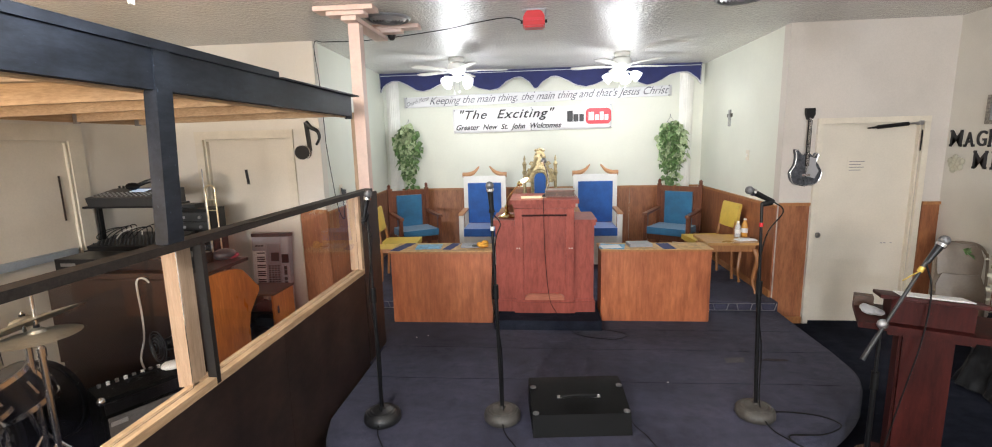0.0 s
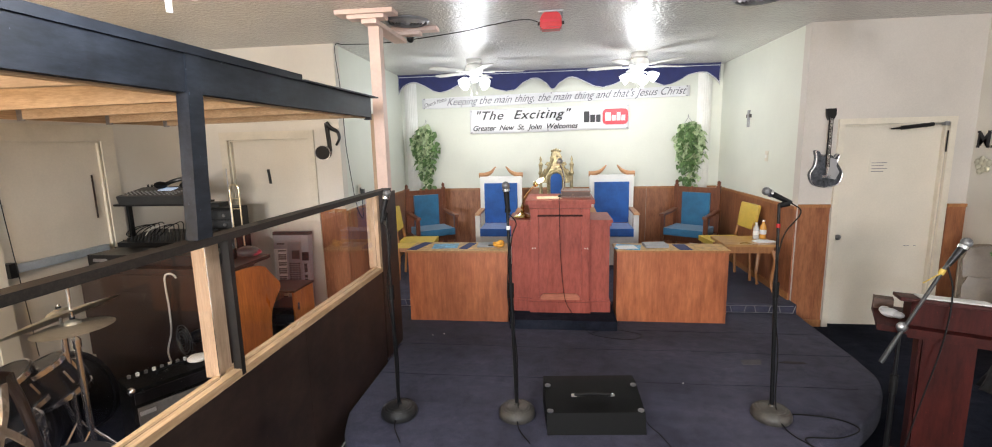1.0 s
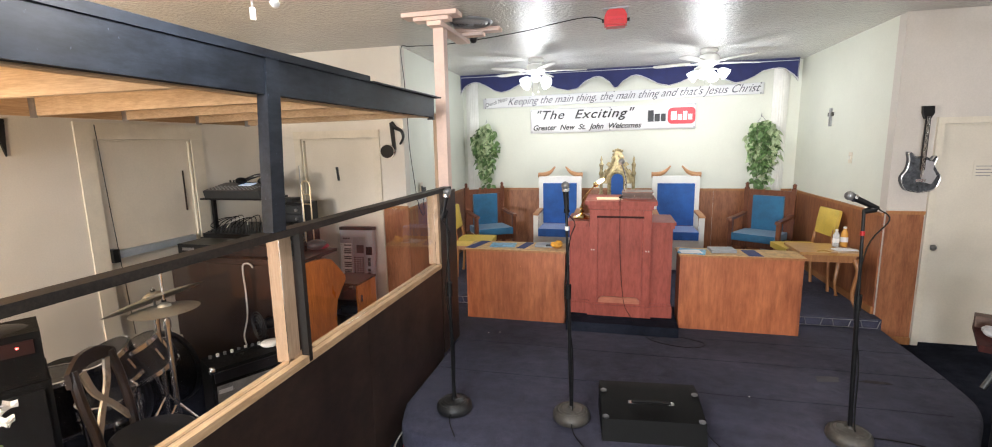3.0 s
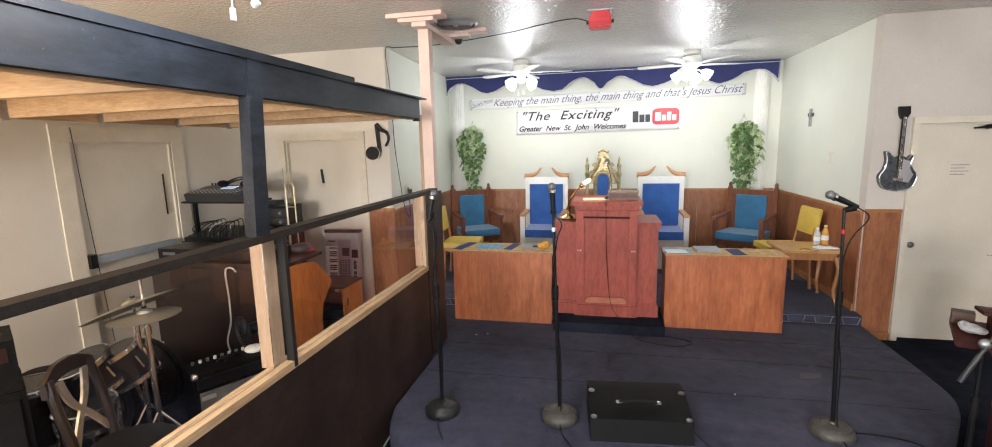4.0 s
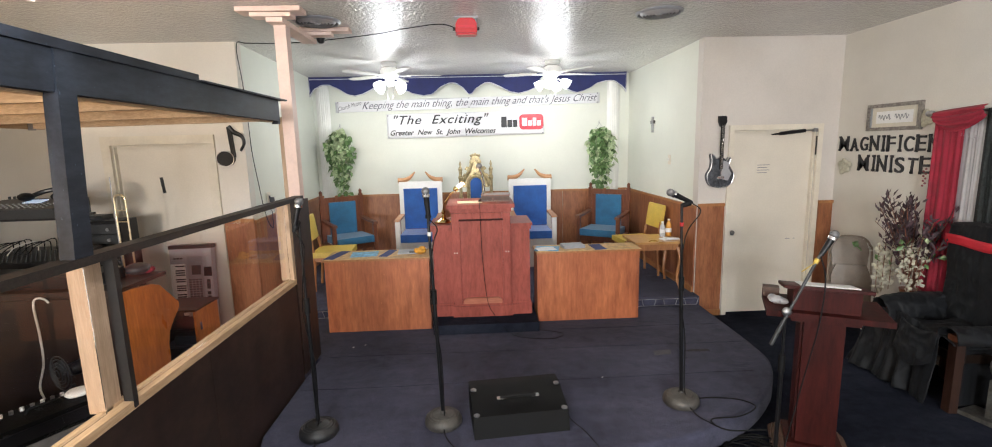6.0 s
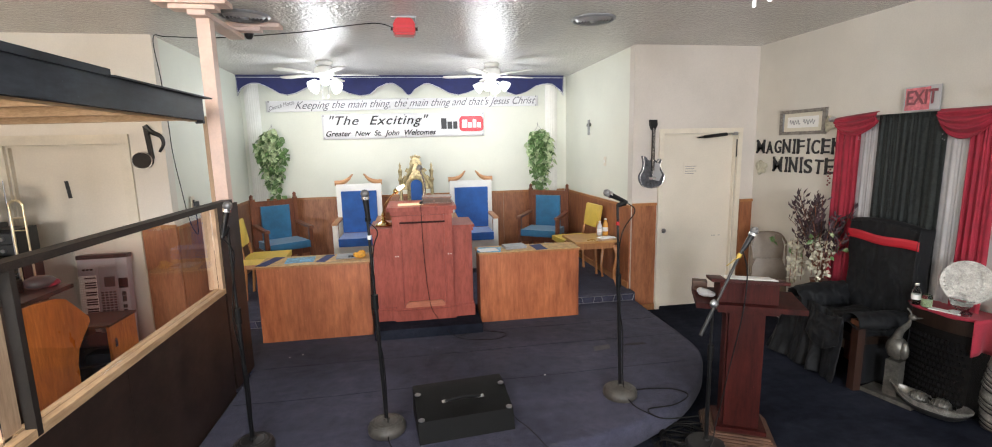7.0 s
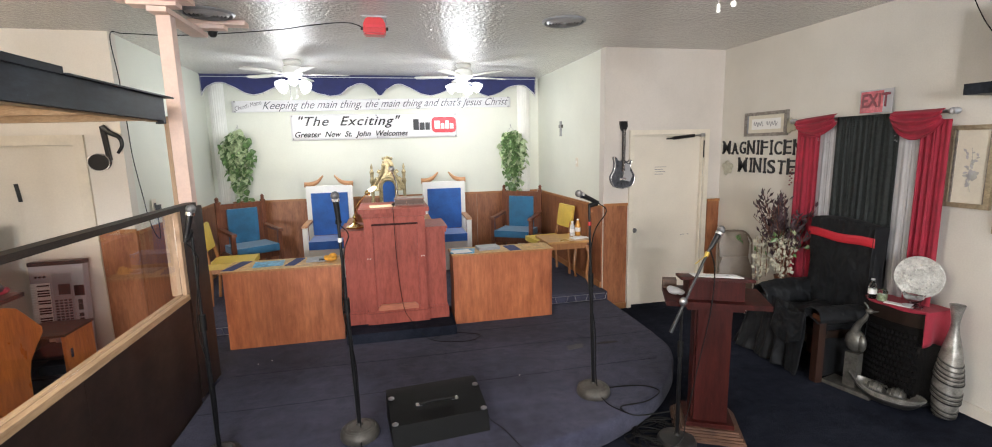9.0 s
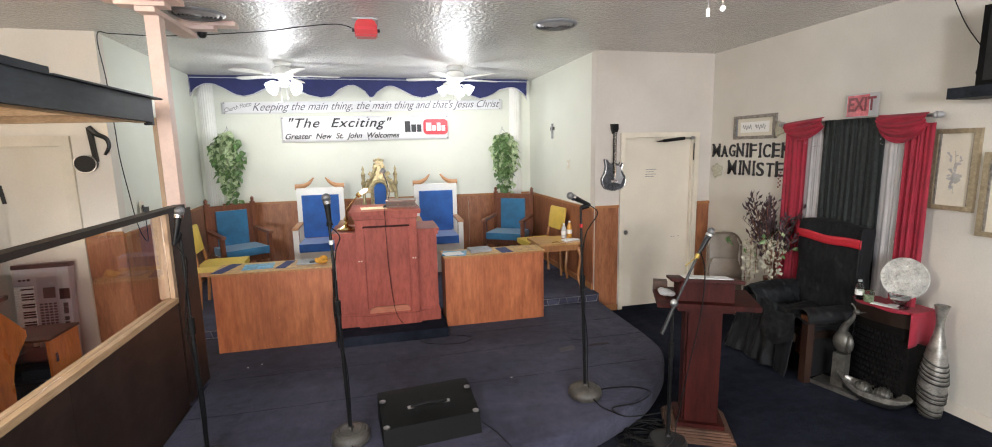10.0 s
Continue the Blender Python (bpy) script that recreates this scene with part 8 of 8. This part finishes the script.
for k in range(3):
    part("leg", Shape().cyl((0, 0, 0.32), (0.22 * math.cos(2.1 * k), 0.22 * math.sin(2.1 * k), 0.01), 0.009), "chrome", stool)
pd = thing("drum_pedal", "chrome bass drum pedal on the floor", "pedal", (-2.62, 1.86, 0), 30)
part("footboard", Shape().box(-0.05, 0.05, -0.14, 0.12, 0.02, 0.035, pose(0, 0, 0, 8)), "steel", pd, soft=0.004)
part("frame", Shape().tube([(-0.07, 0.12, 0.0), (-0.07, 0.12, 0.17), (0.07, 0.12, 0.17), (0.07, 0.12, 0.0)], 0.010, 8), "chrome", pd)
part("beater", Shape().cyl((0, 0.12, 0.17), (0, 0.05, 0.30), 0.006).ball((0, 0.04, 0.32), 0.03, n=10), "chrome", pd)
bd = thing("bass_drum", "large dark bass drum lying on its side", "drum", m=pose(-3.32, 2.78, 0.287, 90, 0, 0))
part("shell", Shape().lathe([(0.27, 0.0), (0.27, 0.42)], 36), "shell", bd)
for zz in (0.0, 0.40):
    part("hoop", Shape().lathe([(0.268, zz), (0.285, zz), (0.285, zz + 0.03), (0.268, zz + 0.032)], 36, loop=True), "black", bd)
part("head", Shape().cyl((0, 0, 0.421), (0, 0, 0.424), 0.262, n=36), "drumskin", bd)


def cymbal(x, y, z, r, tilt, label, name="cymbal_stand", rod=0.07):
    c = thing(name, label, "cymbal", (x, y, 0))
    part("lower_pole", Shape().cyl((0, 0, 0.12), (0, 0, z * 0.93), 0.017), "chrome", c)
    part("upper_pole", Shape().cyl((0, 0, z * 0.6), (0, 0, z + rod), 0.0085), "chrome", c)
    part("wing_nut", Shape().cyl((0, 0, z + 0.03), (0, 0, z + 0.055), 0.014, n=10), "black", c)
    for k in range(3):
        a = k * 2.094 + 0.5
        part("tripod_leg", Shape().tube([(0, 0, 0.34), (0.2 * math.cos(a), 0.2 * math.sin(a), 0.10), (0.30 * math.cos(a), 0.30 * math.sin(a), 0.009)], 0.008, 6), "chrome", c)
    m = Matrix.Translation((0, 0, z)) @ Vector((0, 0, 1)).rotation_difference(Vector(tilt)).to_matrix().to_4x4()
    part("cymbal", Shape().lathe([(r, -0.012), (r * 0.6, 0.006), (r * 0.22, 0.014), (r * 0.18, 0.03), (0.012, 0.042), (0.011, 0.038), (r * 0.17, 0.026), (r * 0.21, 0.011), (r * 0.6, 0.003), (r, -0.014)], 40, m=m), "cymbal", c, "dull bronze cymbal")
    part("clutch", Shape().cyl((0, 0, z * 0.9 - 0.03), (0, 0, z * 0.9 + 0.02), 0.023, n=12), "chrome", c)
    return c


cymbal(-2.868, 2.34, 1.00, 0.285, (-0.37, 0.0, 0.93), "tilted bronze crash cymbal on a chrome stand")
cymbal(-2.706, 2.27, 0.968, 0.190, (-0.05, 0.0, 1.0), "bronze cymbal on a chrome hi-hat stand with a tall rod", "hi_hat_stand", rod=0.25)

dc = thing("drummer_chair", "dark wooden chair with a pale curved cross back", "chair", m=pose(-2.41, 1.865, 0, 0, 0, -70) @ Matrix.Diagonal((0.80, 0.95, 0.92, 1)))
part("seat", Shape().lathe([(0.19, 0.43), (0.215, 0.44), (0.22, 0.46), (0.2, 0.475), (0.001, 0.478)], 30), "black", dc, "round black seat")
for sx in (-1, 1):
    part("front_leg", Shape().cyl((sx * 0.15, 0.14, 0.43), (sx * 0.18, 0.17, 0), 0.018), "ebony", dc)
    part("back_post", Shape().tube(spline([(sx * 0.17, -0.20, 0.0), (sx * 0.17, -0.19, 0.45), (sx * 0.185, -0.235, 0.75), (sx * 0.17, -0.27, 0.93)], 5), 0.026, 8), "ebony", dc)
    bend = spline([(sx * 0.16, -0.20, 0.50), (sx * 0.05, -0.225, 0.64), (-sx * 0.06, -0.245, 0.76), (-sx * 0.11, -0.258, 0.90)], 5)
    part("cross_slat", Shape().rings([[q + Vector((dx, dy, 0)) for dx, dy in ((-0.026, -0.008), (0.026, -0.008), (0.026, 0.006), (-0.026, 0.006))] for q in bend]), "paleslat", dc, "pale curved cross slat", soft=0.004)
crest = [Vector(q) for q in spline([(-0.21, -0.27, 0.89), (-0.1, -0.285, 0.945), (0, -0.29, 0.955), (0.1, -0.285, 0.945), (0.21, -0.27, 0.89)], 5)]
part("crest_rail", Shape().rings([[q + Vector((0, y, z)) for y, z in ((-0.014, -0.045), (0.014, -0.045), (0.018, 0.0), (0.012, 0.04), (-0.012, 0.04), (-0.018, 0.0))] for q in crest]), "ebony", dc, "curved top rail")

ba = thing("bass_amplifier", "black bass amplifier stack with a red power light", "amplifier", (-2.925, 1.405, 0), 60)
part("cabinet", Shape().box(-0.30, 0.30, -0.02, 0.36, 0.0, 0.80), "vinyl", ba, soft=0.012)
part("grille_cloth", Shape().box(-0.27, 0.27, -0.03, -0.0205, 0.04, 0.76), "rubber", ba, "black grille")
hd2 = part("head_unit", Shape().box(-0.29, 0.29, -0.01, 0.30, 0.801, 1.06), "vinyl", ba, "black amplifier head", soft=0.02)
part("red_panel", Shape().box(-0.24, 0.26, -0.016, -0.0105, 0.955, 1.025), "amp_red", hd2, "dim glowing red control panel")
part("power_light", Shape().ball((0.20, -0.017, 0.995), 0.006, n=8), "redlight", hd2, "red power light")
part("top_cloth", Shape().ball((0, 0.14, 1.06), 0.16, (1.6, 0.8, 0.12), 16), "darkgrey", ba, "grey cloth draped on top", smooth=80)
wh = thing("white_flowers", "white cloth flowers beside the amplifier", "flowers", (-2.53, 1.29, 0.0))
part("pot", Shape().lathe([(0.06, 0), (0.08, 0.25), (0.085, 0.26), (0.07, 0.26)], 16), "black", wh)
rnd = random.Random(6)
for k in range(9):
    c, b = Vector((rnd.uniform(-0.06, 0.05), rnd.uniform(-0.06, 0.05), 0.80 + rnd.uniform(-0.10, 0.08))), Shape()
    for j in range(6):
        leaf(b, c, rnd.uniform(0.03, 0.05), 0.45)
    part("blossom", b, "paper", wh, smooth=0)
part("stem", Shape().cyl((0, 0, 0.25), (0, 0, 0.7), 0.012), "leaf", wh)
hk = thing("wall_hook", "black iron spike hanging on the wall", "hook", (LEFT + 0.012, 2.36, 2.16), 90)
part("spike", Shape().prism([(-0.05, 0.0), (0.03, 0.0), (0.012, -0.25)], "y", -0.008, 0.01), "black", hk)

# unseen bulb added to brighten the joists and booth walls
lb = thing("fill_bulb_lamp", "added unseen bulb on a cord under the loft deck", "lamp", (-2.95, 0.60, 2.29))
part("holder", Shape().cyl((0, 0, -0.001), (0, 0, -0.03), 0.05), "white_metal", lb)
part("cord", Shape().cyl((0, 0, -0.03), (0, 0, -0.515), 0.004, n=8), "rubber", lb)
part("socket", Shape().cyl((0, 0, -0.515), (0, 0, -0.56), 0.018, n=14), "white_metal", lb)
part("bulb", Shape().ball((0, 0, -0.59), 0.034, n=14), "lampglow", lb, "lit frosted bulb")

# unseen globe added for the warm wall and ceiling over the loft
lt = thing("fill_globe_lamp", "added unseen globe lamp on the ceiling over the loft", "lamp", (-2.7, 0.6, CEIL))
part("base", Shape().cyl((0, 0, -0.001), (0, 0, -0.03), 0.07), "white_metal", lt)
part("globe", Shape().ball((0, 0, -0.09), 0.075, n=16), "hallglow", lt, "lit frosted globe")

ff = thing("floor_fan", "small black round fan in front of the organ", "fan", (-2.70, 3.10, 0), -25)
part("base", Shape().lathe([(0.06, 0.001), (0.062, 0.02), (0.03, 0.035)], 20), "black", ff)
part("pole", Shape().cyl((0, 0, 0.03), (0, 0, 0.45), 0.012), "black", ff)
part("motor", Shape().cyl((0, 0.06, 0.55), (0, -0.01, 0.55), 0.05, 0.04), "black", ff)
for i, q in enumerate((0.116, 0.095, 0.072, 0.05, 0.026)):
    part("guard_ring", Shape().tube([(q * math.cos(a), -0.05 - 0.03 * (1 - q / 0.15), 0.55 + q * math.sin(a)) for a in [2 * math.pi * k / 28 for k in range(28)]], 0.004, 5, loop=True), "darkgrey", ff)
for i in range(3):
    a = 2.094 * i
    part("blade", Shape().sheet(lambda u, v, a=a: (0.02 * math.cos(a) + 0.08 * u * math.cos(a + 0.9 * (v - 0.5)), -0.02 - 0.03 * v, 0.55 + 0.08 * u * math.sin(a + 0.9 * (v - 0.5))), 5, 5), "darkgrey", ff, thick=0.002)
wc = thing("floor_cables", "white and black cables lying at the stage corner", "cable", (-1.20, 2.36, 0))
for k, mat in enumerate(("cable", "rubber", "rubber", "red")):
    part("cable", Shape().tube(spline([(-0.19, 0.55 - 0.02 * k, 0.006), (-0.17 + 0.02 * k, 0.25, 0.006), (-0.06 + 0.03 * k, 0.05 - 0.02 * k, 0.006 + 0.006 * k), (0.05, -0.03 * k - 0.02, 0.006 + 0.006 * k), (0.20 + 0.05 * k, -0.05 + 0.02 * k, 0.006), (0.42, -0.12 + 0.05 * k, 0.006)], 6), 0.005, 6), mat, wc)
